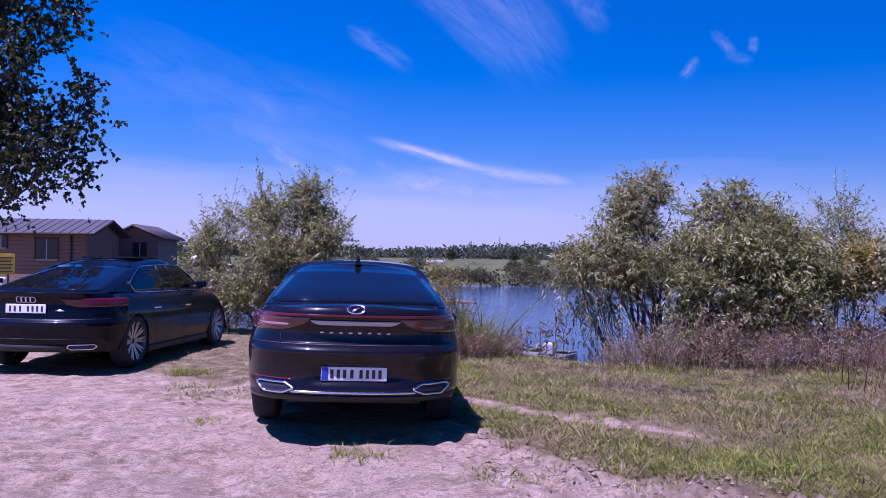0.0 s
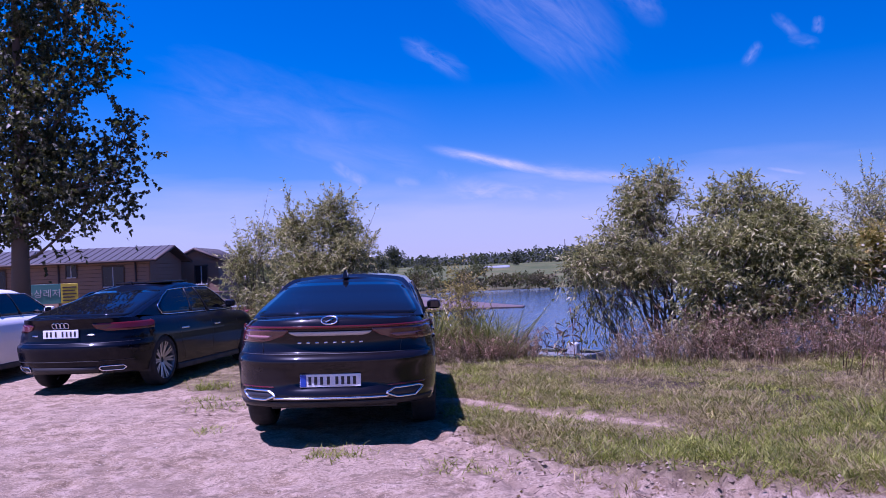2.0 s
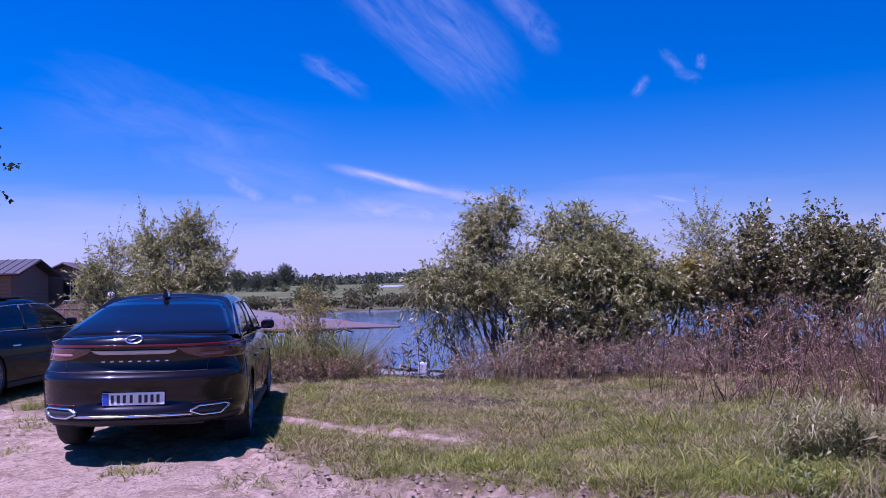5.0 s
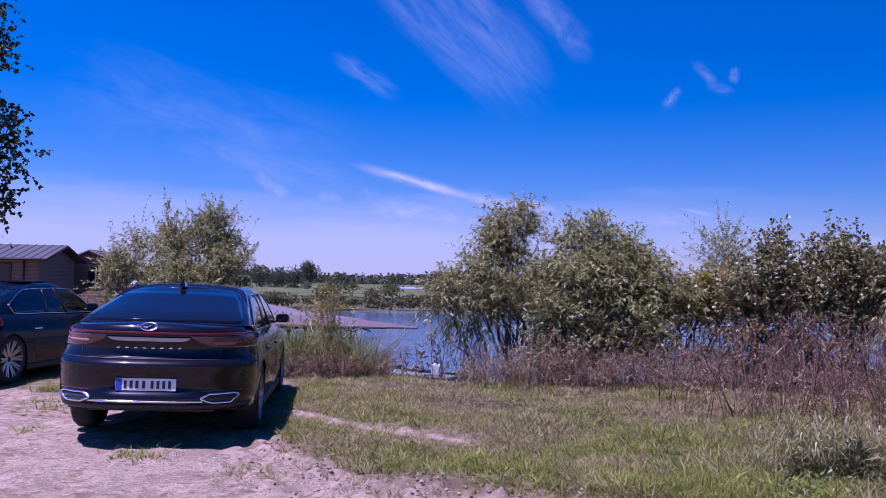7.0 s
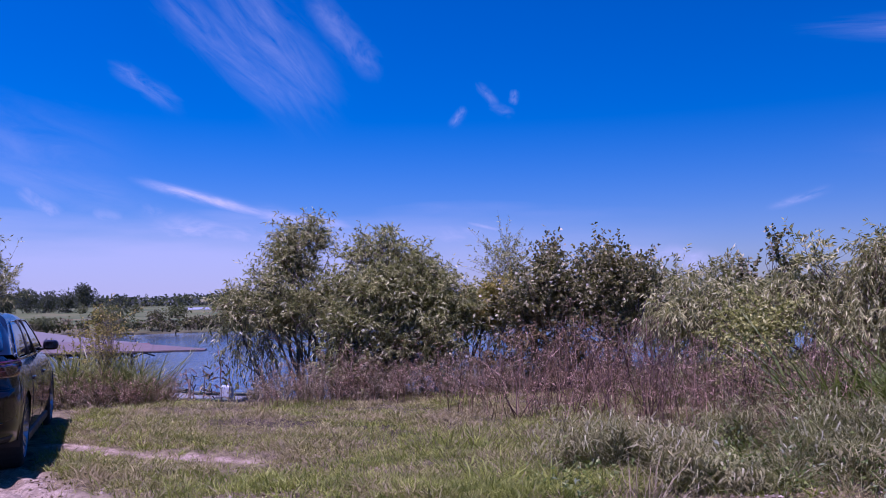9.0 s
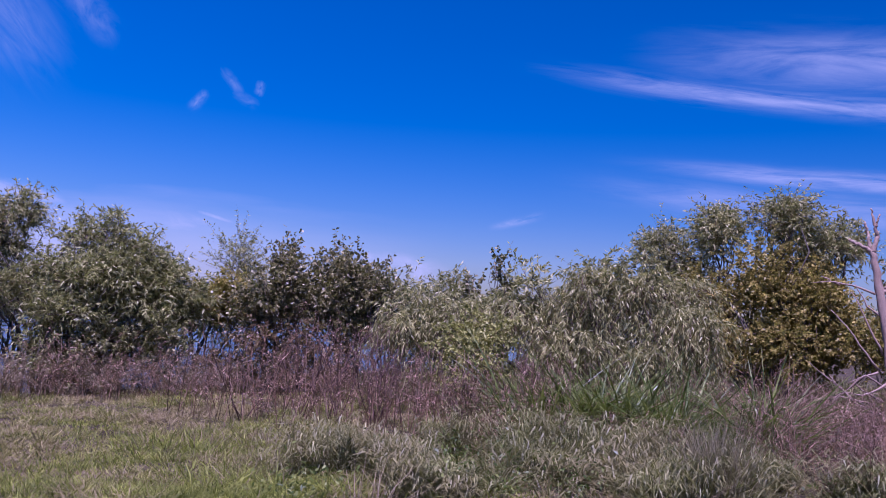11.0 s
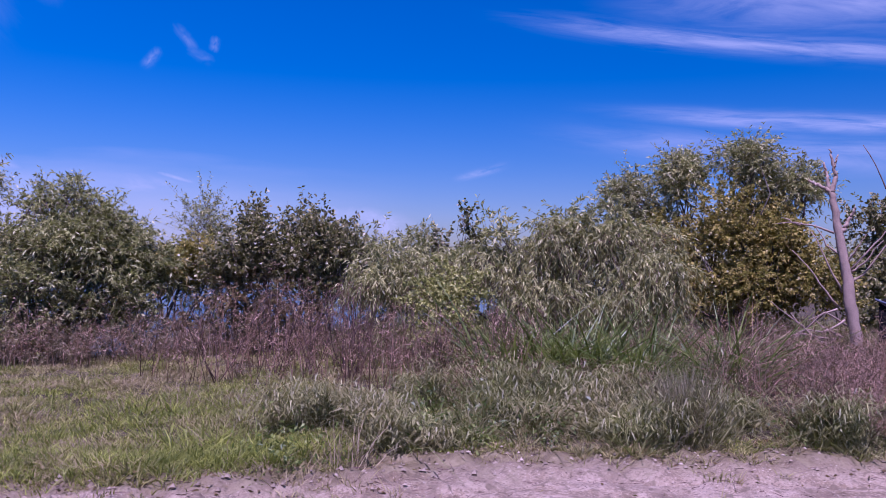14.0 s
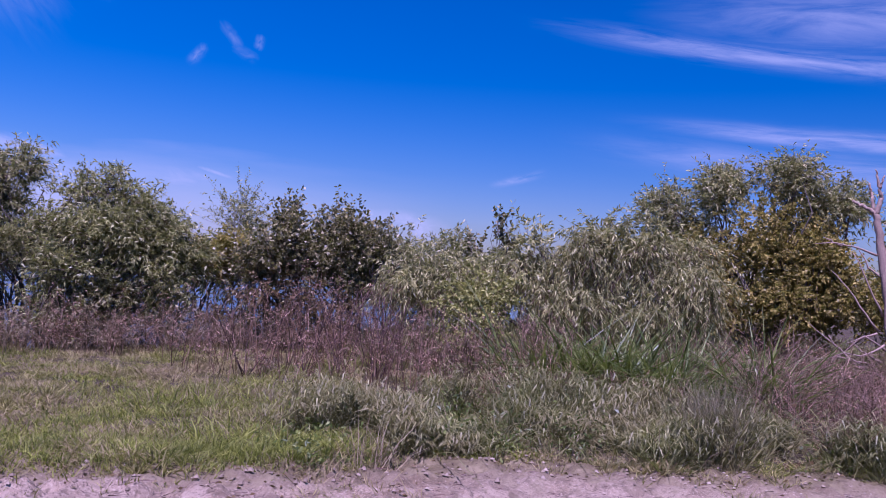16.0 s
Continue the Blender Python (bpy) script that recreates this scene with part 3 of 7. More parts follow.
# the willow behind the black saloon
bush("willow_bush", "bushy grey-green willow on the lake bank", "bush", (-1.9, 9.8),
     [(-2.2, 10.0, 2.3, 0.5, 0.5, 0.45), (-1.45, 9.9, 2.35, 0.55, 0.5, 0.5), (-1.0, 9.7, 1.9, 0.5, 0.5, 0.45), (-1.9, 9.7, 1.55, 0.8, 0.6, 0.5), (-2.4, 9.9, 2.85, 0.12, 0.12, 0.3),
      (-1.35, 9.9, 2.85, 0.3, 0.25, 0.18), (-2.0, 9.6, 0.8, 0.8, 0.6, 0.5), (-1.2, 9.4, 0.9, 0.55, 0.5, 0.4), (-2.8, 9.7, 0.6, 0.5, 0.5, 0.5)],
     2300, WILLOW, 0.088, 0.022, length=0.40, leaves=16, up=0.75, droop=0.15, seed=11, stems=13, thick=0.035)
bush("willow_bush", "thin feathery willow beside the bushy one", "bush", (-2.9, 9.9),
     [(-3.2, 10.0, 1.9, 0.4, 0.4, 0.5), (-3.5, 9.9, 1.5, 0.35, 0.4, 0.35), (-3.0, 9.9, 2.35, 0.14, 0.15, 0.3), (-3.3, 9.8, 0.9, 0.4, 0.4, 0.4)],
     380, WILLOW, 0.09, 0.022, length=0.42, leaves=13, up=0.9, droop=0.1, seed=111, stems=9, thick=0.022)
# the pair of willows by the water
bush("willow_bush", "tall open willow with narrow silvery leaves on the bank", "bush", (4.3, 6.0),
     [(4.4, 6.6, 2.66, 0.40, 0.38, 0.36), (4.2, 6.4, 2.1, 0.34, 0.36, 0.3), (3.3, 6.1, 1.5, 0.48, 0.4, 0.24), (4.2, 6.0, 1.4, 0.5, 0.45, 0.32), (3.75, 6.2, 1.8, 0.26, 0.28, 0.26),
      (3.85, 6.0, 1.2, 0.3, 0.3, 0.2), (4.0, 6.3, 2.35, 0.25, 0.25, 0.25)],
     1250, WILLOW, 0.088, 0.021, length=0.40, leaves=15, up=0.5, droop=0.35, seed=12, stems=12, thick=0.034)
bush("willow_bush", "dense yellowing willow with many stems from one foot", "bush", (4.9, 5.7),
     [(6.05, 6.0, 2.12, 0.48, 0.4, 0.36), (5.3, 6.1, 2.25, 0.26, 0.3, 0.4), (6.45, 5.8, 1.65, 0.42, 0.5, 0.42), (5.3, 5.6, 1.6, 0.55, 0.42, 0.42), (6.0, 5.7, 1.45, 0.5, 0.4, 0.38), (5.75, 6.1, 2.5, 0.25, 0.25, 0.2),
      (4.9, 5.4, 1.15, 0.42, 0.35, 0.25), (5.6, 5.5, 0.75, 0.45, 0.3, 0.3), (4.8, 5.5, 0.6, 0.4, 0.3, 0.3), (6.4, 5.4, 0.95, 0.45, 0.3, 0.35), (4.8, 5.9, 1.75, 0.28, 0.25, 0.22), (6.2, 5.4, 0.5, 0.5, 0.25, 0.25), (6.9, 5.6, 1.3, 0.35, 0.3, 0.35)],
     2650, WILLOW_YELLOW, 0.085, 0.022, length=0.38, leaves=16, up=0.5, droop=0.3, seed=13, stems=34, thick=0.036)
for px, py, seed in ((3.25, 6.2, 3), (3.65, 6.1, 4), (3.5, 6.0, 5)):
    bush("willow_sucker", "thin drooping willow shoots hanging over the water", "bush", (px + 0.5, py - 0.1),
         [(px, py, 0.95, 0.16, 0.2, 0.2)], 26, WILLOW, 0.09, 0.024, length=0.8, leaves=15, up=-0.3, droop=0.7, seed=30 + seed, stems=4, thick=0.012,
         group="drooping shoots")
bush("willow_bush", "low yellow-green willow beside the water", "bush", (7.3, 6.2),
     [(7.2, 6.2, 1.35, 0.8, 0.5, 0.35), (8.0, 6.3, 1.35, 0.6, 0.5, 0.35)], 560, WILLOW_OLIVE, 0.095, 0.03, length=0.4, seed=14, stems=9, thick=0.025)
bush("willow_tree", "slender pale willow behind the thicket", "tree", (9.5, 10.0),
     [(9.5, 10.0, 2.5, 0.5, 0.5, 0.6), (9.9, 9.9, 1.8, 0.5, 0.5, 0.5), (9.6, 9.8, 1.2, 0.9, 0.5, 0.4)],
     460, WILLOW_PALE, 0.085, 0.02, length=0.45, up=0.8, droop=0.25, seed=15, stems=7, thick=0.03)
for px, py, seed in ((6.1, 5.0, 1), (7.2, 5.1, 2), (5.2, 5.0, 3), (8.4, 4.3, 4)):
    bush("bramble", "low dark bramble under the willows", "bush", (px, py), [(px, py, 0.38, 0.5, 0.3, 0.3), (px + 0.3, py + 0.1, 0.7, 0.35, 0.25, 0.25)], 80, BROAD_DARK if seed % 2 else RUSTY, 0.06, 0.035,
         length=0.35, leaves=11, up=0.5, droop=0.3, seed=50 + seed, stems=5, thick=0.012, group="brambles")
for px, py, seed in ((5.0, 5.5, 1), (5.6, 5.4, 2), (8.0, 4.5, 3), (8.9, 4.2, 4)):
    bush("bramble", "dark tangled bramble at the foot of the willow", "bush", (px, py), [(px, py, 0.4, 0.45, 0.25, 0.32), (px + 0.2, py, 0.75, 0.3, 0.2, 0.25)], 190, BROAD_DARK if seed % 2 else RUSTY, 0.05, 0.028,
         length=0.3, leaves=11, up=0.5, droop=0.3, seed=70 + seed, stems=9, thick=0.014, group="brambles")
bush("dry_bush", "dry brown-green bush standing in the reeds", "bush", (1.16, 6.75), [(1.16, 6.75, 1.0, 0.18, 0.2, 0.25), (1.26, 6.75, 0.65, 0.28, 0.25, 0.3), (1.2, 6.75, 1.32, 0.1, 0.12, 0.1)],
     105, WILLOW_OLIVE, 0.045, 0.016, length=0.26, leaves=13, up=0.9, droop=0.1, seed=81, stems=7, thick=0.012)
# dark broad-leaved trees wound with a reddening creeper
bush("broadleaf_tree", "dark broad-leaved tree with upright shoots", "tree", (8.2, 4.8),
     [(8.1, 4.6, 2.0, 0.25, 0.25, 0.3), (8.0, 4.6, 1.5, 0.5, 0.5, 0.5), (7.7, 4.7, 1.2, 0.35, 0.4, 0.4), (8.5, 4.6, 1.35, 0.45, 0.4, 0.35)],
     700, BROAD_DARK, 0.072, 0.042, length=0.42, leaves=13, up=0.9, droop=0.1, seed=16, stems=7, thick=0.035, spread=0.5)
bush("broadleaf_tree", "dark broad-leaved tree in the thicket", "tree", (9.2, 4.5),
     [(9.2, 4.5, 1.95, 0.42, 0.4, 0.35), (9.0, 4.5, 1.5, 0.6, 0.5, 0.55), (9.6, 4.3, 1.6, 0.4, 0.4, 0.5), (9.2, 4.4, 1.1, 0.6, 0.4, 0.25)],
     850, BROAD_DARK, 0.072, 0.042, length=0.42, leaves=13, up=0.9, droop=0.1, seed=17, stems=8, thick=0.035, spread=0.5)
bush("creeper", "reddening creeper hanging in the dark trees", "climber", (7.8, 4.4),
     [(7.75, 4.4, 0.9, 0.45, 0.2, 0.45), (8.3, 4.2, 0.95, 0.35, 0.2, 0.35)], 170, RUSTY, 0.07, 0.045, length=0.4, leaves=10, up=0.0, droop=0.4, seed=18, stems=4, thick=0.01)
bush("willow_bush", "grey-green willow at the back of the thicket", "bush", (11.0, 6.2),
     [(10.4, 6.0, 1.6, 0.7, 0.6, 0.55), (11.6, 6.3, 1.6, 0.6, 0.6, 0.5), (12.5, 5.9, 1.75, 0.55, 0.5, 0.5), (13.2, 5.2, 1.5, 0.6, 0.5, 0.4), (11.6, 5.8, 0.9, 1.4, 0.6, 0.5)],
     1100, WILLOW, 0.11, 0.028, length=0.42, up=0.6, droop=0.35, seed=19, stems=10, thick=0.03)
bush("broadleaf_sapling", "upright sapling with round leaves above the thicket", "tree", (11.9, 3.9),
     [(11.95, 3.8, 2.3, 0.1, 0.1, 0.3), (11.6, 4.0, 1.85, 0.22, 0.2, 0.2), (12.2, 3.7, 1.85, 0.2, 0.2, 0.22), (11.9, 3.8, 1.4, 0.5, 0.3, 0.3)],
     120, BROAD_DARK, 0.085, 0.055, length=0.3, leaves=12, up=1.2, droop=0.0, seed=20, stems=6, thick=0.02, spread=0.3)
bush("weeping_willow", "weeping pale willow with long hanging shoots", "tree", (11.3, 1.3),
     [(10.6, 1.7, 1.55, 0.6, 0.5, 0.4), (11.2, 1.0, 1.75, 0.6, 0.5, 0.45), (11.8, 0.4, 1.85, 0.6, 0.5, 0.45), (12.2, -0.2, 1.45, 0.5, 0.4, 0.45), (9.8, 2.0, 1.35, 0.7, 0.5, 0.35), (9.2, 2.6, 1.4, 0.6, 0.5, 0.35),
      (11.0, 1.0, 1.0, 1.0, 0.7, 0.45), (12.6, 0.3, 1.9, 0.4, 0.4, 0.4), (11.9, 0.1, 0.9, 0.7, 0.5, 0.45)],
     3300, WILLOW_PALE, 0.095, 0.018, length=0.55, leaves=17, up=0.35, droop=1.0, seed=21, stems=10, thick=0.04)
bush("weeping_willow", "thin willow shoots rising over the weeping crown", "tree", (11.6, 0.7),
     [(11.5, 0.75, 2.0, 0.35, 0.3, 0.25), (11.9, 0.3, 2.15, 0.25, 0.2, 0.2), (10.7, 1.5, 1.9, 0.3, 0.2, 0.15)],
     150, WILLOW_PALE, 0.11, 0.026, length=0.5, leaves=14, up=0.9, droop=0.35, seed=22, stems=6, thick=0.02)
bush("yellow_shrub", "yellow-green shrub in front of the willow", "bush", (9.2, 1.1),
     [(9.1, 1.0, 0.95, 0.5, 0.4, 0.35), (9.6, 1.2, 1.1, 0.45, 0.35, 0.3), (9.1, 0.9, 0.55, 0.45, 0.3, 0.25)], 420, YELLOW_LEAF, 0.06, 0.032, length=0.35, leaves=13, seed=23, stems=7, thick=0.015)
bush("large_willow_tree", "large rounded willow, silver above and olive below", "tree", (17.4, 1.8),
     [(17.6, 1.3, 3.65, 0.6, 0.6, 0.5), (17.0, 2.5, 3.4, 0.6, 0.6, 0.5), (16.35, 3.4, 3.0, 0.5, 0.5, 0.5), (16.7, 3.1, 2.3, 0.5, 0.5, 0.5), (18.0, 0.5, 3.0, 0.6, 0.6, 0.5)],
     1900, WILLOW, 0.10, 0.027, length=0.45, leaves=16, seed=24, stems=8, thick=0.06)
bush("olive_tree_thicket", "dense olive-green broad shrub below the large willow", "bush", (17.2, 1.2),
     [(17.3, 1.4, 2.4, 1.0, 0.9, 0.7), (17.5, 0.5, 2.1, 0.7, 0.6, 0.7), (16.5, 2.3, 2.0, 0.7, 0.7, 0.6), (17.2, 1.0, 1.1, 1.2, 0.9, 0.8), (15.9, 2.0, 1.1, 0.8, 0.6, 0.7), (17.6, -0.3, 1.2, 0.6, 0.5, 0.7)],
     4300, WILLOW_OLIVE, 0.075, 0.04, length=0.38, leaves=15, up=0.5, droop=0.25, seed=25, stems=10, thick=0.05)
bush("broadleaf_tree", "dark tree behind the dead trunk", "tree", (20.8, -0.4),
     [(20.6, 0.0, 2.5, 0.6, 0.6, 0.6), (20.9, -0.9, 2.4, 0.7, 0.6, 0.7), (20.4, -0.3, 1.5, 0.9, 0.8, 0.8), (21.0, -1.6, 1.6, 0.9, 0.8, 0.8), (20.2, -0.4, 0.6, 0.9, 0.6, 0.5)],
     1300, BROAD_DARK, 0.10, 0.058, length=0.4, leaves=14, seed=26, stems=8, thick=0.06)
for k, (hx, hy, hz) in enumerate(((13.8, 9.0, 1.6), (16.5, 6.5, 1.9), (19.5, 4.5, 2.0), (22.5, 1.5, 2.0), (23.5, -2.5, 2.0))):
    bush("thicket_bush", "grey-green bush deep in the lakeside thicket", "bush", (hx, hy),
         [(hx, hy, hz * 0.62, 1.1, 1.0, hz * 0.38), (hx + 0.8, hy - 0.5, hz * 0.45, 1.0, 0.9, hz * 0.4)], 650, WILLOW if k % 2 else BROAD_DARK, 0.09, 0.03, seed=40 + k, stems=5,
         group="bushes at the back of the thicket")
# the poplar by the parking place
bush("poplar_tree", "tall dark poplar standing behind the parked cars", "tree", (-9.1, 11.7),
     [(-9.0, 11.7, 6.0, 1.6, 1.4, 1.6), (-8.3, 11.6, 4.2, 1.9, 1.4, 1.3), (-8.9, 11.8, 7.6, 1.4, 1.3, 1.5), (-9.2, 11.7, 9.2, 1.0, 1.0, 1.3), (-8.5, 11.8, 3.0, 1.8, 1.2, 0.7),
      (-6.9, 12.3, 4.5, 0.75, 0.7, 0.6), (-6.9, 12.4, 5.3, 0.4, 0.5, 0.4), (-7.2, 12.3, 3.4, 0.6, 0.6, 0.5), (-10.3, 11.4, 4.5, 1.2, 1.2, 1.3), (-7.4, 12.3, 6.8, 0.7, 0.6, 0.8), (-7.6, 12.0, 8.2, 0.7, 0.6, 0.9), (-10.0, 11.5, 2.9, 1.0, 0.9, 0.6)],
     2700, POPLAR, 0.10, 0.095, length=0.5, leaves=12, up=0.6, droop=0.2, seed=27, stems=12, thick=0.05, spread=0.9, fork=2.2)
tubes("trunk", [([(-9.1, 11.7, -0.1), (-9.08, 11.7, 2.5), (-9.0, 11.72, 5.0), (-9.05, 11.7, 7.5), (-9.1, 11.7, 9.6)], 0.24, 0.03)], BARK, bpy.data.objects["poplar_tree"], sides=12
      ).matrix_parent_inverse = Matrix.Translation(-bpy.data.objects["poplar_tree"].location)

# turf, reeds and weeds
def clumps(rng, cx, cy, n, spread, tall, wide, lean, curl, segs=2):
    """Blades in clumps: n blades round each centre, leaning outwards, each clump of its own height."""
    m = len(cx)
    dx, dy = rng.normal(0, 1, (2, m, n)) * spread
    h = np.repeat(tall * rng.uniform(0.45, 1.2, m), n)
    a = np.arctan2(dy, dx) + rng.normal(0, 0.7, (m, n))
    return blades(rng, (cx[:, None] + dx).ravel(), (cy[:, None] + dy).ravel(), h, wide, lean, curl, a=a.ravel(), segs=segs)


def on_turf(x, y, rng):
    d = y - clay_edge(x) + 0.25 * ripple(x, y, 3, 8)
    path = worn(x, y)
    bare = 0.5 + 0.5 * ripple(x, y, 2.2, 9)
    under = (np.abs(x) < 0.95) & (y > -0.1) & (y < 4.9)
    return (d > 0) & (y < shore(x) - 0.6) & (rng.uniform(0, 1, len(x)) > 1.1 * path) & (rng.uniform(0, 1, len(x)) < 0.75 + 0.4 * bare) & ~under


rng = np.random.RandomState(5)
tx, ty = scatter(rng, 110000, 0.9, 9.5, -4.5, 6.5, on_turf)
turf_ob = quad_cloud("turf", blades(rng, tx, ty, 0.05, 0.009, 1.3, 0.8), GRASS)
tagged(turf_ob, "short sunburnt turf between the clay and the bank", "grass", kind="stuff")
tx, ty = scatter(rng, 15000, 0.9, 9.5, -4.5, 6.5, lambda x, y, r: on_turf(x, y, r) & (ripple(x, y, 3.7, 51) > -0.35))
tufted = quad_cloud("tufted_grass", clumps(rng, tx, ty, 14, 0.035, 0.095 * np.clip(1 + 0.6 * ripple(tx, ty, 2.6, 52), 0.4, 1.8), 0.012, 1.1, 0.8), GRASS)
tagged(tufted, "small tufts of olive-green grass close together", "grass", kind="stuff")
tx, ty = scatter(rng, 6500, 0.9, 9.5, -4.5, 6.5, lambda x, y, r: on_turf(x, y, r) & (ripple(x, y, 2.3, 53) > 0.1))
green = quad_cloud("green_grass", clumps(rng, tx, ty, 15, 0.04, 0.11, 0.012, 0.95, 0.8), GRASS_LUSH)
tagged(green, "fresher green tufts in the turf", "grass", kind="stuff")
tx, ty = scatter(rng, 40000, -12, 1.2, 1.2, 12, lambda x, y, r: on_turf(x, y, r))
dry = quad_cloud("dry_turf", blades(rng, tx, ty, 0.07, 0.007, 1.0, 0.6), GRASS)
tagged(dry, "dry straw-coloured turf around the parked cars", "grass", kind="stuff")
tx, ty = scatter(rng, 3600, 0.9, 9.5, -4.5, 6.5, lambda x, y, r: on_turf(x, y, r) & (ripple(x, y, 2.9, 54) > -0.1))
straw = quad_cloud("dry_grass", clumps(rng, tx, ty, 12, 0.05, 0.12, 0.006, 1.3, 0.7), STRAW)
tagged(straw, "dry straw strewn among the turf", "grass", kind="stuff")
# lush green patches
px, py = [], []
for cx, cy, sx, sy, n in ((2.9, -0.75, 0.55, 0.22, 2300), (3.6, -1.0, 0.35, 0.2, 1100), (2.3, -0.25, 0.3, 0.15, 450), (4.7, 0.9, 0.5, 0.35, 1200), (3.9, -0.2, 0.3, 0.2, 900),
                          (4.2, -1.35, 0.4, 0.18, 1300), (5.2, 0.2, 0.35, 0.3, 800), (3.2, 1.3, 0.4, 0.3, 700), (2.0, 3.4, 0.7, 0.4, 900), (5.9, 1.0, 0.3, 0.3, 700), (4.1, -1.6, 0.35, 0.16, 2400), (4.7, -1.85, 0.3, 0.15, 2100), (5.3, -1.6, 0.3, 0.2, 1400), (5.2, -0.9, 0.4, 0.25, 1100)):
    px.append(rng.normal(cx, sx, n)), py.append(rng.normal(cy, sy, n))
lush = quad_cloud("lush_grass", blades(rng, np.concatenate(px), np.concatenate(py), 0.115, 0.009, 0.9, 0.6), GRASS_LUSH)
tagged(lush, "lush bright green grass in patches on the turf", "grass", kind="stuff")


SEDGE = leaf_mat("sedge_blade", (0.12, 0.105, 0.045), (0.25, 0.215, 0.11), (0.46, 0.38, 0.22), 0.25, 0.6)


# single tufts on the clay
def tuft(name, label, x, y, n, spread, tall, wide, material, seed, lean=0.6, curl=0.3, group=""):
    r = np.random.RandomState(seed)
    ob = quad_cloud(name, blades(r, r.normal(x, spread, n), r.normal(y, spread, n), tall, wide, lean, curl), material)
    return tagged(ob, label, "grass tuft", group, kind="stuff")


for k, (x, y, n, s, t) in enumerate(((0.05, -0.35, 160, 0.11, 0.13), (0.25, -0.4, 60, 0.07, 0.09), (1.05, -0.85, 120, 0.13, 0.10), (1.35, -1.05, 70, 0.1, 0.08), (-1.35, 1.0, 90, 0.1, 0.1),
                                     (-2.0, 3.0, 120, 0.14, 0.14), (-1.3, 2.6, 160, 0.2, 0.12), (-1.75, 2.4, 120, 0.15, 0.12), (-2.35, 3.9, 130, 0.09, 0.28), (-2.1, 3.95, 70, 0.08, 0.2))):
    tuft("grass_tuft", "small green grass tuft rooted in the clay", x, y, n, s, t * 0.8, 0.009, GRASS_LUSH, 100 + k, 1.0, 0.8, group="tufts on the clay")
tuft("sedge_tussock", "grey-green sedge tussock at the edge of the clay", 8.1, -3.4, 900, 0.10, 0.72, 0.005, SEDGE, 120, 0.42, 0.22)

# tall silvery grass in clumps in front of the thicket
def belt(x, y, rng):
    d = y - clay_edge(x) + 0.35 * ripple(x, y, 2.6, 14)
    return (d > 0.15) & (d < 2.8) & (ripple(x, y, 2.9, 12) > -0.15)


def sward(x, y, tall):
    """The height of the sward wanders from knee-high clumps to bare patches."""
    return tall * np.clip(1.0 + 0.85 * ripple(x, y, 3.0, 13), 0.25, 2.0)


def off_runnel(x, y):
    return np.abs(y - runnel(x)) > 0.22


def leafy_grass(rng, cx, cy, culms, spread, tall, leaf_l, leaf_w, leaves=7):
    """Clumps of leafy culms: each culm carries short blades that rise, bend over and hang."""
    m = len(cx)
    x, y = (np.repeat(c, culms) + rng.normal(0, spread, m * culms) for c in (cx, cy))
    n = len(x)
    h = np.repeat(tall, culms) * rng.uniform(0.5, 1.15, n)
    foot = np.stack([x, y, height(x, y) - 0.01], 1)
    lean = np.concatenate([rng.normal(0, 0.28, (n, 2)), np.ones((n, 1))], 1) * h[:, None]
    t = rng.uniform(0.12, 1.0, (n, leaves))
    p = (foot[:, None] + lean[:, None] * t[..., None]).reshape(-1, 3)
    k = len(p)
    a = rng.uniform(0, 2 * np.pi, k)
    out = np.stack([np.cos(a), np.sin(a), 0 * a], 1)
    L = (leaf_l * rng.uniform(0.5, 1.4, k))[:, None]
    w = np.stack([-np.sin(a), np.cos(a), rng.normal(0, 0.3, k)], 1) * (leaf_w * rng.uniform(0.6, 1.3, k) / 2)[:, None]
    rise = rng.uniform(0.3, 1.3, k)[:, None] * np.array([0, 0, 1.0])
    knee = p + unit(out + rise) * L * 0.5
    tip = knee + unit(out - rng.uniform(0.0, 1.2, k)[:, None] * np.array([0, 0, 1.0])) * L * 0.6
    return np.concatenate([np.stack([p - w * 0.5, p + w * 0.5, knee + w, knee - w], 1), np.stack([knee - w, knee + w, tip + w * 0.1, tip - w * 0.1], 1),
                           twig_quads(rng, foot, foot + lean, 0.006)])


tx, ty = scatter(rng, 1300, 5.2, 9.6, -4.5, 0.4, lambda x, y, r: belt(x, y, r) & off_runnel(x, y) & (x + 0.6 * y > 4.3) & ((y < -1.0) | (x > 7.2)))
leafy = quad_cloud("leafy_grass", leafy_grass(rng, tx, ty, 15, 0.07, np.clip(sward(tx, ty, 0.34), 0.10, 0.5), 0.15, 0.011), GRASS_SILVER)
tagged(leafy, "rank olive-green grass with short bent leaves", "grass", kind="stuff")
tx, ty = scatter(rng, 420, 5.6, 9.4, -4.4, 0.3, lambda x, y, r: belt(x, y, r) & off_runnel(x, y) & (x + 0.6 * y > 4.3) & ((y < -1.0) | (x > 7.2)))
silver = quad_cloud("tall_grass", clumps(rng, tx, ty, 24, 0.08, np.clip(sward(tx, ty, 0.46), 0.2, 0.62), 0.010, 0.85, 1.1, 3), GRASS_SILVER)
tagged(silver, "tall silvery green grass arching over the edge of the clay", "grass", kind="stuff")
tx, ty = scatter(rng, 1100, 4.4, 10.5, -5.6, 1.5, lambda x, y, r: (y - clay_edge(x) + 0.35 * ripple(x, y, 3.1, 15) > 0.0) & (y - clay_edge(x) < 2.8) & off_runnel(x, y))
far = tx > 6.0
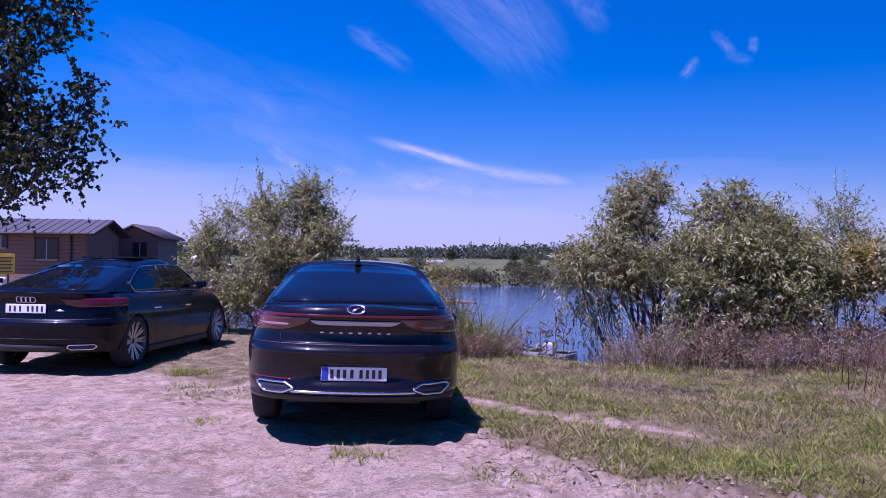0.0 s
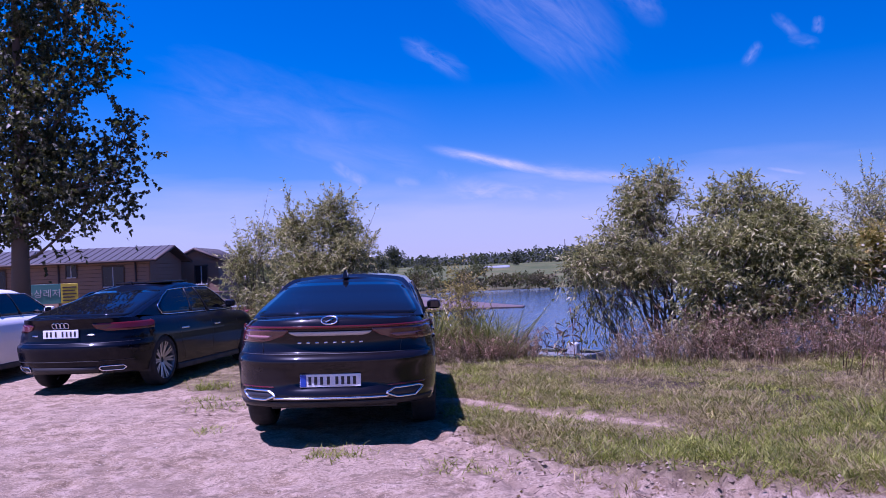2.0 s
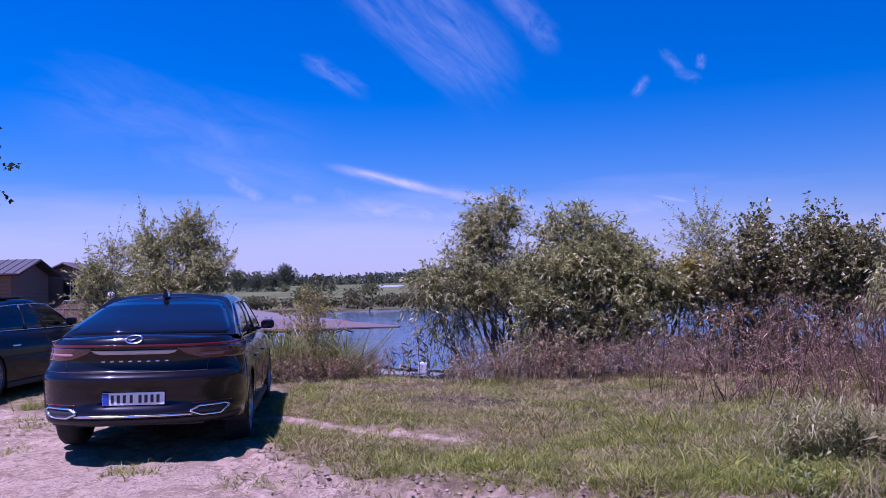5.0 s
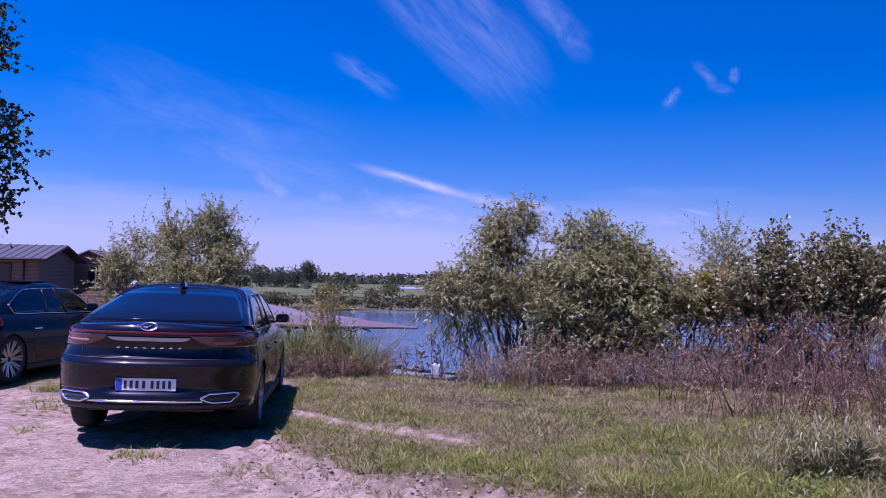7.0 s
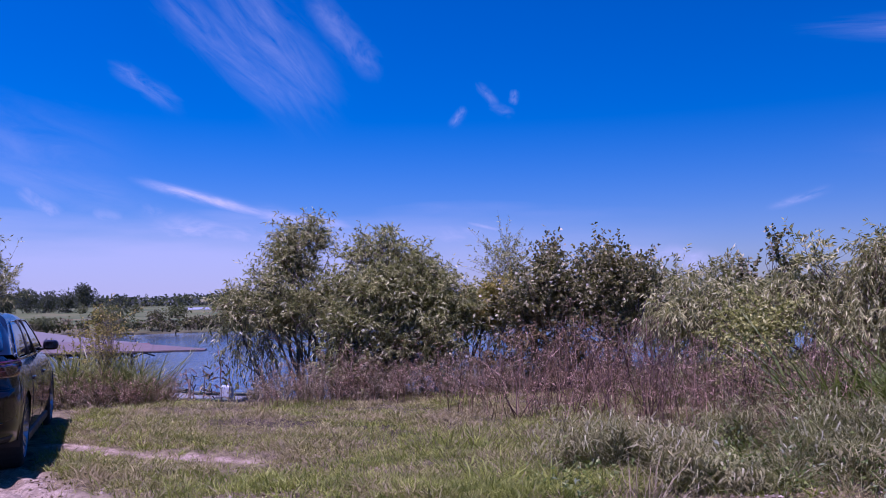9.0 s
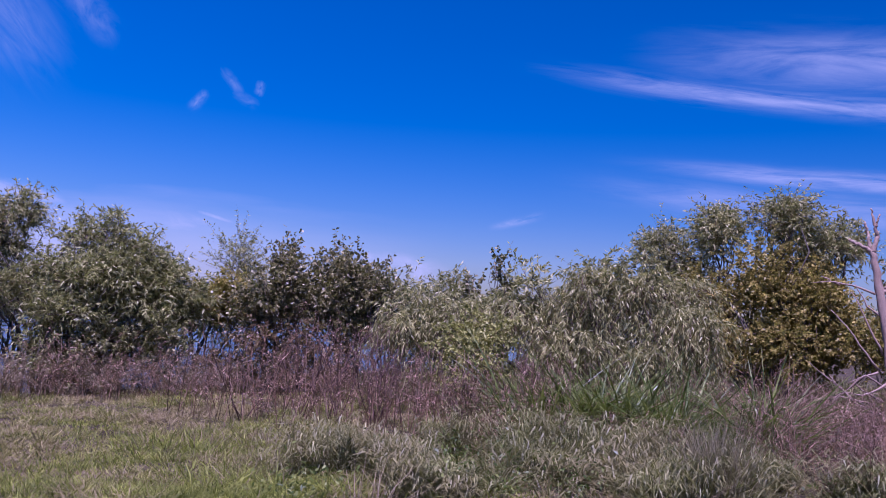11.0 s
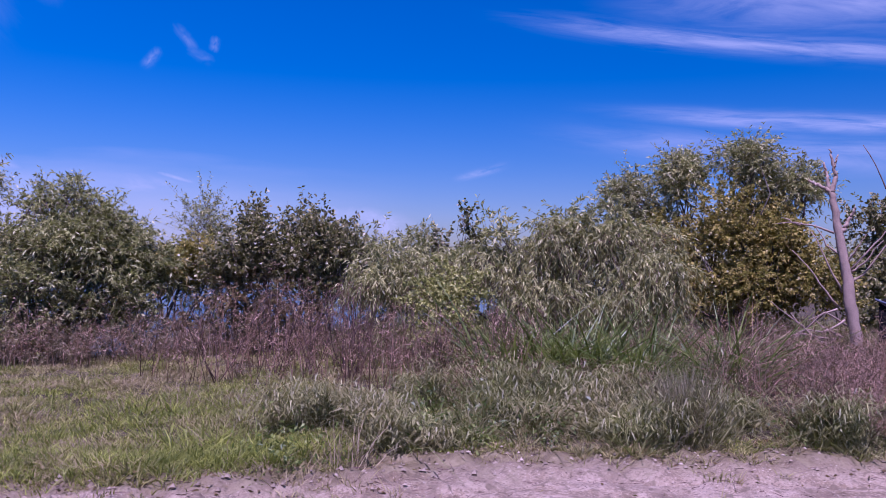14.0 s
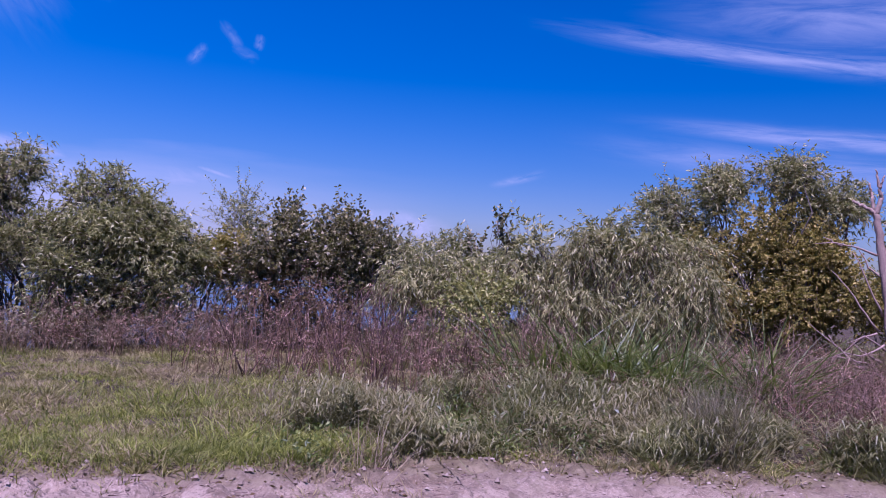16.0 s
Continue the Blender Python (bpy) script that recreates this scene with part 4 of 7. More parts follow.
ragged = quad_cloud("ragged_grass", clumps(rng, tx[~far], ty[~far], 26, 0.06, sward(tx[~far] + 3, ty[~far], 0.17), 0.012, 1.0, 0.9), GRASS_LUSH)
tagged(quad_cloud("grey_grass", clumps(rng, tx[far], ty[far], 24, 0.06, sward(tx[far] + 3, ty[far], 0.26), 0.014, 1.0, 0.9), GRASS_SILVER), "grey-green grass along the clay", "grass", kind="stuff")
tagged(ragged, "ragged green grass in front of the thicket", "grass", kind="stuff")
tx, ty = scatter(rng, 240, 4.6, 9.8, -4.8, 1.2, lambda x, y, r: belt(x, y, r) & off_runnel(x, y))
drybits = quad_cloud("dry_stems", clumps(rng, tx, ty, 14, 0.08, np.minimum(sward(tx, ty + 2, 0.30), 0.42), 0.006, 0.9, 0.4), STRAW)
tagged(drybits, "dry stems standing among the grass", "grass", kind="stuff")
# sparse sprigs and stubble out on the clay, thinning away from the turf
tx, ty = scatter(rng, 3600, 0.8, 10.5, -6.0, 1.2, lambda x, y, r: (y < clay_edge(x) + 0.15) & (r.uniform(0, 1, len(x)) < 0.8 * np.exp((y - clay_edge(x)) / 0.55) * (ripple(x, y, 4.0, 61) > 0.0)))
sprigs = quad_cloud("sprigs", clumps(rng, tx, ty, 14, 0.045, 0.12, 0.008, 1.0, 0.6), GRASS)
tagged(sprigs, "sparse sprigs of grass on the clay's edge", "grass", kind="stuff")
# low broad-leaved weeds among the grass
tx, ty = scatter(rng, 620, 4.8, 10.5, -5.0, 1.4, lambda x, y, r: (y - clay_edge(x) > 0.05) & (y - clay_edge(x) < 2.6) & (ripple(x, y, 2.1, 16) > 0.05))
n = 34
cx, cy = np.repeat(tx, n) + rng.normal(0, 0.09, len(tx) * n), np.repeat(ty, n) + rng.normal(0, 0.09, len(tx) * n)
cz = height(cx, cy) + np.abs(rng.normal(0, 0.13, len(cx)))
herb = quad_cloud("herbs", leaf_quads(rng, np.stack([cx, cy, cz], 1), unit(rng.normal(size=(len(cx), 3)) + np.array([0, 0, 0.2])), 0.05, 0.02), REED)
tagged(herb, "low broad-leaved weeds among the grass", "weeds", kind="stuff")

# dark green reed clump in front of the weeping willow
t = rng.uniform(0, 1, 84)
reed_clump = quad_cloud("reed_clump", clumps(rng, 8.85 + 1.65 * t + rng.normal(0, 0.16, 84), -0.35 - 2.0 * t + rng.normal(0, 0.2, 84), 38, 0.06, 1.22, 0.027, 0.8, 0.9, 4), REED)
tagged(reed_clump, "dark green arching reeds in front of the willow", "reeds", kind="stuff")

# reeds on the near bank beside the black saloon
BANK_REED = leaf_mat("bank_reed_blade", (0.05, 0.056, 0.013), (0.17, 0.18, 0.038), (0.44, 0.40, 0.14), 0.34, 0.42, 1.5)
bank_reeds = quad_cloud("bank_reeds", clumps(rng, rng.uniform(0.35, 1.9, 110), rng.normal(7.0, 0.4, 110), 26, 0.08, 1.05, 0.022, 0.6, 0.75, 4), BANK_REED)
tagged(bank_reeds, "green reeds standing at the water's edge", "reeds", kind="stuff")
bank_straw = quad_cloud("bank_straw", clumps(rng, rng.uniform(0.1, 2.15, 90), rng.normal(6.5, 0.35, 90), 26, 0.09, 0.55, 0.013, 0.9, 0.9, 3), STRAW)
tagged(bank_straw, "dry reed stems and litter on the bank", "reeds", kind="stuff")


# undergrowth beneath the thicket
tx, ty = scatter(rng, 1500, 8.8, 23, -2.5, 8, lambda x, y, r: (y > -0.6 - 0.13 * (x - 9)) & (y < shore(x) - 0.5))
under = quad_cloud("undergrowth", clumps(rng, tx, ty, 22, 0.16, 0.5, 0.014, 0.9, 0.6), GRASS_SILVER)
tagged(under, "rank dry undergrowth beneath the thicket", "undergrowth", kind="stuff")
tx, ty = scatter(rng, 400, 3.4, 9.5, 4.2, 7.2, lambda x, y, r: (shore(x) - y > 0.2) & (shore(x) - y < 2.2))
bank_under = quad_cloud("bank_undergrowth", clumps(rng, tx, ty, 20, 0.10, 0.42, 0.010, 0.9, 0.6), STRAW)
tagged(bank_under, "dry brown undergrowth along the bank", "undergrowth", kind="stuff")

# reddish weeds
def weeds(name, label, n, x0, x1, y0, y1, keep, tall, seed, material=WEED, **kw):
    r = np.random.RandomState(seed)
    x, y = scatter(r, n, x0, x1, y0, y1, keep)
    return tagged(quad_cloud(name, weed_quads(r, x, y, tall, **kw), material), label, "weeds", kind="stuff")


def bank_line(x, y, rng):
    d = shore(x) - y
    return (d > 0.9) & (d < 3.2) & (rng.uniform(0, 1, len(x)) < 0.5 + 0.5 * ripple(x, y, 1.5, 21))


weeds("bank_weeds", "reddish dry weeds along the bank", 1050, 3.2, 9.0, 2.6, 7.0, bank_line, 0.55, 31)
weeds("bank_weeds", "reddish dry weeds at the foot of the reeds", 150, 0.2, 2.3, 5.7, 6.7, lambda x, y, r: x > 0, 0.34, 38)
weeds("red_weeds", "reddish purple weeds in front of the thicket", 1000, 5.6, 9.6, -1.0, 3.4, lambda x, y, r: (np.abs((y - 1.6) + 0.75 * (x - 6.8)) < 1.0) & (r.uniform(0, 1, len(x)) < 0.35 + 0.3 * (x - 5.6)), 0.72, 32, width=0.007, seeds=3, arms=9)
weeds("red_weeds", "reddish purple weeds around the dead trunk", 1500, 9.8, 16.5, -5.5, 0.3, lambda x, y, r: (y < -0.9 - 0.1 * (x - 10)) & (y > -4.2 - 0.3 * (x - 9)), 0.6, 33, width=0.006, seeds=2, arms=12, arm=0.36, seed_size=0.016)
weeds("purple_weeds", "low purple weeds in front of the reeds", 260, 8.0, 9.6, -2.4, -0.3, lambda x, y, r: np.abs(y + 1.3 + 0.9 * (x - 8.8)) < 0.45, 0.42, 36, width=0.005, arms=12)
weeds("tall_weeds", "tall dry brown weeds before the dark trees", 230, 7.1, 9.4, 1.8, 4.4, lambda x, y, r: r.uniform(0, 1, len(x)) < 0.8, 0.85, 37, width=0.005, seeds=3, arms=11)
weeds("pink_weeds", "pinkish dry weeds between the runnel and the clay", 1300, 8.9, 13.0, -6.0, -2.6, lambda x, y, r: (y > clay_edge(x) + 0.1) & (y < runnel(x) - 0.2) | (y > runnel(x) + 0.25) & (x > 9.6) & (y < -1.6), 0.42, 35, width=0.005, seeds=2, arms=12, arm=0.3, seed_size=0.013)
weeds("dry_weeds", "dry straw-coloured weeds under the willows", 470, 3.3, 8.0, 4.0, 6.4, bank_line, 0.45, 34, STRAW)


# bare dark shrubs standing in the weeds
def bare_shrub(x, y, tall, seed):
    r = np.random.RandomState(seed)
    z = ground_z(x, y)
    root = new("bare_shrub")
    root.location = (x, y, z)
    for k in range(5):
        tip = np.array([r.normal() * 0.28 * tall, r.normal() * 0.28 * tall, tall * r.uniform(0.65, 1.1)])
        path = bent(r, (r.normal() * 0.03, r.normal() * 0.03, -0.04), tip, 8, 0.06)
        limbs = [(path, 0.007, 0.003)]
        for _ in range(5):
            i = r.randint(3, 7)
            limbs.append((bent(r, path[i], path[i] + unit(r.normal(size=3) + np.array([0, 0, 1.2])) * tall * 0.25, 5, 0.08), 0.0035, 0.0015))
        tubes("stem", limbs, TWIG, root, sides=5)
    return tagged(root, "bare dark-stemmed shrub among the red weeds", "shrub", "bare shrubs")


r = np.random.RandomState(321)
for k in range(9):
    t = r.uniform(0, 1)
    bare_shrub(6.5 + 2.8 * t + r.normal() * 0.25, 2.2 - 2.2 * t + r.normal() * 0.3, r.uniform(0.8, 1.35), 700 + k)

# stones, clods and litter on the clay
def chips(rng, x, y, size, flat=0.6):
    """Angular stones, eight faces each."""
    n = len(x)
    z = height(x, y)
    s = size * rng.uniform(0.35, 1.4, n)
    o = np.array([[1, 0, 0], [0, 1, 0], [-1, 0, 0], [0, -1, 0], [0, 0, 1], [0, 0, -1]], float)
    V = o[None] * rng.uniform(0.6, 1.2, (n, 6, 1)) * s[:, None, None] * np.array([1, 1, flat]) + np.stack([x, y, z + s * flat * 0.35], 1)[:, None]
    F = np.array([[0, 1, 4], [1, 2, 4], [2, 3, 4], [3, 0, 4], [1, 0, 5], [2, 1, 5], [3, 2, 5], [0, 3, 5]])
    return V.reshape(-1, 3), (F[None] + 6 * np.arange(n)[:, None, None]).reshape(-1, 3)


STONE = leaf_mat("pale_gravel", (0.20, 0.15, 0.09), (0.36, 0.29, 0.195), (0.52, 0.45, 0.34), 0.0, 0.85)
CLOD = leaf_mat("dark_clod", (0.15, 0.11, 0.07), (0.26, 0.195, 0.125), (0.37, 0.29, 0.20), 0.0, 0.9)


def on_clay(x, y, rng):
    return (y < clay_edge(x) + 0.1) & (rng.uniform(0, 1, len(x)) < 0.35 + 0.65 * (ripple(x, y, 1.1, 33) > 0))


def near_lip(x, y, rng):
    d = np.abs(y - clay_edge(x) + 0.3)
    return (rng.uniform(0, 1, len(x)) < np.exp(-(d / 0.4) ** 2)) & (x > 1.0)


x, y = scatter(rng, 9000, -6, 11, -6.5, 4, on_clay)
V, F = chips(rng, x, y, 0.010, 0.45)
tagged(link("gravel", V.tolist(), F.tolist(), STONE, smooth=False), "pale gravel scattered over the clay", "gravel", kind="stuff")
x, y = scatter(rng, 7000, 1, 12, -6.5, 1.5, near_lip)
V, F = chips(rng, x, y, 0.020, 0.75)
tagged(link("clods", V.tolist(), F.tolist(), CLOD, smooth=False), "broken dark clods along the edge of the turf", "soil", kind="stuff")
x, y = scatter(rng, 12000, -4, 11, -5.5, 3, lambda x, y, r: (y < clay_edge(x) + 0.3) & (y > clay_edge(x) - 1.6) & (r.uniform(0, 1, len(x)) < 0.6))
a = rng.uniform(0, 6.28, len(x))
s = np.stack([x, y, height(x, y) + 0.012], 1)
e = s + np.stack([np.cos(a), np.sin(a), rng.uniform(-0.02, 0.12, len(x))], 1) * rng.uniform(0.015, 0.11, (len(x), 1))
tagged(quad_cloud("litter", twig_quads(rng, s, e, 0.006), TWIG), "dead stalks strewn on the clay", "litter", kind="stuff")

# withered leaves lying along the edge of the clay
x, y = scatter(rng, 9000, 0.8, 11, -6.2, 1.5, lambda x, y, r: (y < clay_edge(x) + 0.5) & (r.uniform(0, 1, len(x)) < np.exp(-np.abs(y - clay_edge(x) + 0.2) / 0.6)) & (ripple(x, y, 3.3, 71) > -0.3))
a = rng.uniform(0, 6.28, len(x))
Q = leaf_quads(rng, np.stack([x, y, height(x, y) + 0.010], 1), unit(np.stack([np.cos(a), np.sin(a), rng.uniform(-0.1, 0.35, len(x))], 1)), 0.045, 0.018)
tagged(quad_cloud("leaf_litter", Q, RUSTY), "withered brown leaves and crumbs on the clay", "litter", kind="stuff")

# cars
def paint(name, color, coat=0.7):
    m, nt, p = shader(name)
    n = noise_node(nt, 3.0, 4)
    nt.links.new(mixed(nt, n, tuple(c * 0.9 for c in color), tuple(min(1, c * 1.1) for c in color)), p.inputs["Base Color"])
    nt.links.new(ramp(nt, noise_node(nt, 1.2, 5), [(0.35, (0.25,) * 3), (0.75, (0.4,) * 3)]), p.inputs["Roughness"])
    p.inputs["Coat Weight"].default_value = coat
    p.inputs["Specular IOR Level"].default_value = 0.05
    p.inputs["Coat Roughness"].default_value = 0.04
    return m


PAINT_BLACK = paint("black_paint", (0.006, 0.005, 0.007))
PAINT_NAVY = paint("blue_black_paint", (0.003, 0.004, 0.009), 0.4)
PAINT_WHITE = paint("white_paint", (0.78, 0.78, 0.80))
TINTED = plain("tinted_glass", (0.005, 0.006, 0.009), 0.03, vary=0.05)
CHROME = plain("chrome", (0.78, 0.78, 0.80), 0.14, 1.0, vary=0.04)
LAMP_RED = plain("red_lamp_glass", (0.10, 0.007, 0.008), 0.12, vary=0.1, coat=0.5)
LAMP_CLEAR = plain("smoked_lamp_glass", (0.09, 0.022, 0.022), 0.10, vary=0.2, coat=1.0)
LAMP_PINK = plain("pinkish_lamp_lens", (0.26, 0.13, 0.13), 0.2, vary=0.1)
LAMP_BAR = plain("frosted_light_bar", (0.55, 0.50, 0.46), 0.22, vary=0.08)
TYRE = plain("tyre_rubber", (0.022, 0.021, 0.021), 0.85, vary=0.2, scale=20, relief=0.3)
RIM_GREY = plain("grey_alloy", (0.38, 0.38, 0.41), 0.32, 0.9, vary=0.08)
PLASTIC = plain("black_plastic", (0.018, 0.017, 0.018), 0.6, vary=0.15)
PLATE_WHITE = plain("plate_white", (0.74, 0.75, 0.76), 0.4, vary=0.05)
PLATE_BLUE = plain("plate_blue", (0.02, 0.06, 0.35), 0.4, vary=0.05)
INK = plain("black_ink", (0.02, 0.02, 0.025), 0.5, vary=0.05)


def mesh_part(name, V, F, material, parent, label="", smooth=True):
    return link(name, [tuple(map(float, v)) for v in V], F, material, parent, label, smooth)


def sheet(P):
    """Vertices and faces of a grid of points (rows, columns, 3)."""
    P = np.asarray(P, float)
    a, b = P.shape[:2]
    i = np.arange(a * b).reshape(a, b)
    F = np.stack([i[:-1, :-1], i[:-1, 1:], i[1:, 1:], i[1:, :-1]], -1).reshape(-1, 4)
    return P.reshape(-1, 3), [tuple(map(int, f)) for f in F]


def slab(P, thick):
    """A grid of points as a thin solid, its back face moved by thick (a vector)."""
    P = np.asarray(P, float)
    V, F = sheet(P)
    n = len(V)
    a, b = P.shape[:2]
    i = np.arange(a * b).reshape(a, b)
    ring = list(i[0, :]) + list(i[1:, -1]) + list(i[-1, -2::-1]) + list(i[-2:0:-1, 0])
    G = F + [tuple(k + n for k in f[::-1]) for f in F]
    for k in range(len(ring)):
        p, q = int(ring[k]), int(ring[(k + 1) % len(ring)])
        G.append((q, p, p + n, q + n))
    return np.concatenate([V, V + np.asarray(thick, float)]), G


def lathe(profile, axis_x0, n=40):
    """Turn (x, r) pairs about the x axis."""
    V, F, m = [], [], len(profile)
    for k in range(n):
        a = 2 * math.pi * k / n
        V += [(axis_x0 + x, r * math.cos(a), r * math.sin(a)) for x, r in profile]
    for k in range(n):
        l = (k + 1) % n
        F += [(k * m + j, l * m + j, l * m + j + 1, k * m + j + 1) for j in range(m - 1)]
    return V, F


def box_verts(x0, x1, y0, y1, z0, z1):
    V = [(x, y, z) for x in (x0, x1) for y in (y0, y1) for z in (z0, z1)]
    return V, [(0, 1, 3, 2), (4, 6, 7, 5), (0, 4, 5, 1), (2, 3, 7, 6), (0, 2, 6, 4), (1, 5, 7, 3)]


def bevel_box(name, x0, x1, y0, y1, z0, z1, r, material, parent=None, label="", seg=2):
    bm = bmesh.new()
    bmesh.ops.create_cube(bm, size=1, matrix=Matrix.LocRotScale(((x0 + x1) / 2, (y0 + y1) / 2, (z0 + z1) / 2), None, (x1 - x0, y1 - y0, z1 - z0)))
    bmesh.ops.bevel(bm, geom=bm.edges[:], offset=r, segments=seg, affect="EDGES", profile=0.5)
    me = bpy.data.meshes.new(name)
    bm.to_mesh(me)
    bm.free()
    me.materials.append(material)
    ob = new(name, me)
    ob.parent = parent
    if label:
        ob["label"] = label
    return ob


def wheel(car, x, y, side, spokes, radius=0.345, double=True):
    root = new("wheel")
    root.parent = car
    root.location = (x, y, radius)
    w, R, r = 0.118, radius, radius * 0.76
    V, F = lathe([(-w, r * 0.96), (-w, r + 0.02), (-w * 0.93, R - 0.03), (-w * 0.7, R - 0.006), (-w * 0.3, R), (w * 0.3, R), (w * 0.7, R - 0.006), (w * 0.93, R - 0.03), (w, r + 0.02), (w, r * 0.96)], 0, 48)
    mesh_part("tyre", V, F, TYRE, root)
    s = side
    V, F = lathe([(s * w * 0.4, 0.0), (s * w * 0.4, 0.05), (s * w * 0.1, 0.055), (s * w * 0.05, r * 0.9), (s * w * 0.75, r * 0.95), (s * w * 0.96, r * 0.97), (s * w * 0.96, r * 1.0)], 0, 40)
    k = len(V)
    V, F = list(V), list(F)
    for j in range(spokes):
        for fork in ((-1, 1) if double else (0,)):
            a, b = 2 * math.pi * j / spokes, 2 * math.pi * j / spokes + fork * (1.05 / spokes)
            hw0, hw1 = 0.018, 0.013
            p0 = np.array([math.cos(a), math.sin(a)]) * 0.04
            p1 = np.array([math.cos(b), math.sin(b)]) * r * 0.97
            n = np.array([-(p1 - p0)[1], (p1 - p0)[0]])
            n /= np.linalg.norm(n)
            base = len(V)
            for p, hw, x0, x1 in ((p0, hw0, 0.55, 0.15), (p1, hw1, 0.9, 0.5)):
                V += [(s * w * x0, *(p + n * hw)), (s * w * x0, *(p - n * hw)), (s * w * x1, *(p - n * hw)), (s * w * x1, *(p + n * hw))]
            F += [(base + i, base + (i + 1) % 4, base + 4 + (i + 1) % 4, base + 4 + i) for i in range(4)]
    rim = mesh_part("rim", V, F, RIM_GREY, root, "", False)
    V, F = lathe([(s * w * 0.02, 0.05), (s * w * 0.02, r * 0.93)], 0, 32)
    mesh_part("brake_disc", V, F, PLASTIC, root)
    return root


class Body:
    """The shape of a saloon: stacked outlines below the shoulder, a glasshouse above it. x right, y ahead of the number plate, z up."""

    def __init__(self, half, nose, tail, zs, green, recess=None, corner=0.78, sill=0.345):
        self.half, self.nose, self.corner, self.sill = half, nose, corner, sill
        self.tail, self.zs_rows, self.recess, self.g = tail, zs, recess, green

    def tail_y(self, z):
        return np.interp(z, [r[0] for r in self.tail], [r[1] for r in self.tail])

    def zs(self, y):
        return np.interp(y, [r[0] for r in self.zs_rows], [r[1] for r in self.zs_rows])

    def width(self, z, top):
        f = z / top
        return self.half * np.interp(f, [0.15, 0.27, 0.42, 0.62, 0.76, 0.88, 0.95, 1.0], [0.90, 0.955, 0.985, 1.0, 0.99, 0.955, 0.915, 0.86])

    def rear(self, x, z, off=0.0):
        """A point of the tail at x, z, lifted off the surface by off."""
        w = self.width(z, self.zs(0.1))
        f = np.clip(np.abs(x) / w, 0, 0.999)
        y = self.tail_y(z) + self.corner * (1 - (1 - f ** 2.6) ** (1 / 2.6))
        if self.recess:
            x0, z0, z1, deep = self.recess
            b = np.clip((x0 - np.abs(x)) / 0.05, 0, 1) * np.clip((z - z0) / 0.03, 0, 1) * np.clip((z1 - z) / 0.03, 0, 1)
            y = y + deep * b
        slope = self.corner * f ** 1.6 * (1 - f ** 2.6) ** (1 / 2.6 - 1) / w * np.sign(x)
        n = np.sqrt(1 + slope ** 2)
        return np.stack([x + off * slope / n, y - off / n, z + 0 * x], -1)

    def patch(self, rows, off, n=14):
        """A piece of the tail between rows (z, x0, x1)."""
        out = []
        for z, x0, x1 in rows:
            x = np.linspace(x0, x1, n)
            out.append(self.rear(x, np.full(n, z), off))
        return np.array(out)

    def shell(self, arches, arch_r):
        th = np.linspace(0, math.pi / 2, 22)
        c = self.corner
        fr = np.stack([np.sin(th) ** (2 / 2.6), c * (1 - np.cos(th) ** (2 / 2.6))], 1)
        cf = 0.95
        fn = np.stack([np.cos(th) ** (2 / 2.3), cf * np.sin(th) ** (2 / 2.3)], 1)
        y_side = np.arange(c - 0.05 + 0.04, self.nose - cf, 0.035)
        y_ref = np.concatenate([fr[:, 1] - 0.02, y_side, self.nose - cf + fn[:, 1]])
        fx = np.concatenate([fr[:, 0], np.ones(len(y_side)), fn[:, 0]])
        kind = np.concatenate([np.zeros(len(fr)), np.ones(len(y_side)), np.full(len(fn), 2)])
        top = self.zs(y_ref)
        low = np.interp(y_ref, [0, 0.6, 1.2, 3.5, 4.9], [self.sill, self.sill - 0.02, 0.22, 0.20, 0.26])
        V = np.unique(np.concatenate([np.linspace(0, 1, 26), [0.5, 0.62]]))
        P = np.zeros((len(V), len(fx), 3))
        for r, v in enumerate(V):
            z = low + (top - low) * v
            w = self.width(z, top)
            x = fx * w
            y = y_ref.copy()
            isr = kind == 0
            y[isr] = self.rear(np.minimum(x[isr], w[isr] * 0.9985), z[isr])[:, 1]
            fronty = np.interp(z, [0.2, 0.35, 0.55, 0.75], [-0.08, 0.0, 0.0, -0.18])
            y = np.where(kind == 2, y + fronty * (y - (self.nose - cf)) / cf, y)
            P[r] = np.stack([x, y, z], 1)
        for yw in arches:
            d = np.hypot(P[..., 1] - yw, P[..., 2] - 0.34)
            inside = (d < arch_r) & (P[..., 0] > 0.55)
            P[..., 1] = np.where(inside, yw + (P[..., 1] - yw) * arch_r / np.maximum(d, 0.02), P[..., 1])
            P[..., 2] = np.where(inside, 0.34 + (P[..., 2] - 0.34) * arch_r / np.maximum(d, 0.02), P[..., 2])
        V1, F1 = sheet(P)
        keep = []
        for f in F1:
            m = V1[list(f)].mean(0)
            drop = False
            for yw in arches:
                q = V1[list(f)]
                dd = np.hypot(q[:, 1] - yw, q[:, 2] - 0.34)
                if np.hypot(m[1] - yw, m[2] - 0.34) < arch_r * 0.985 and m[0] > 0.55 or (dd < arch_r * 1.02).all() and m[0] > 0.55:
                    drop = True
            if not drop:
                keep.append(f)
        n = len(V1)
        W = np.concatenate([V1, V1 * np.array([-1, 1, 1])])
        F = keep + [tuple(k + n for k in f[::-1]) for f in keep]
        # the deck over the boot and the bonnet
        edge = P[-1]
        t = np.linspace(-1, 1, 15)
        D = np.stack([edge[:, None, 0] * t, np.repeat(edge[:, 1:2], 15, 1), edge[:, None, 2] + 0.035 * (1 - t ** 2) * np.minimum(1, edge[:, None, 0] / 0.5)], -1)
        V2, F2 = sheet(D)
        k = len(W)
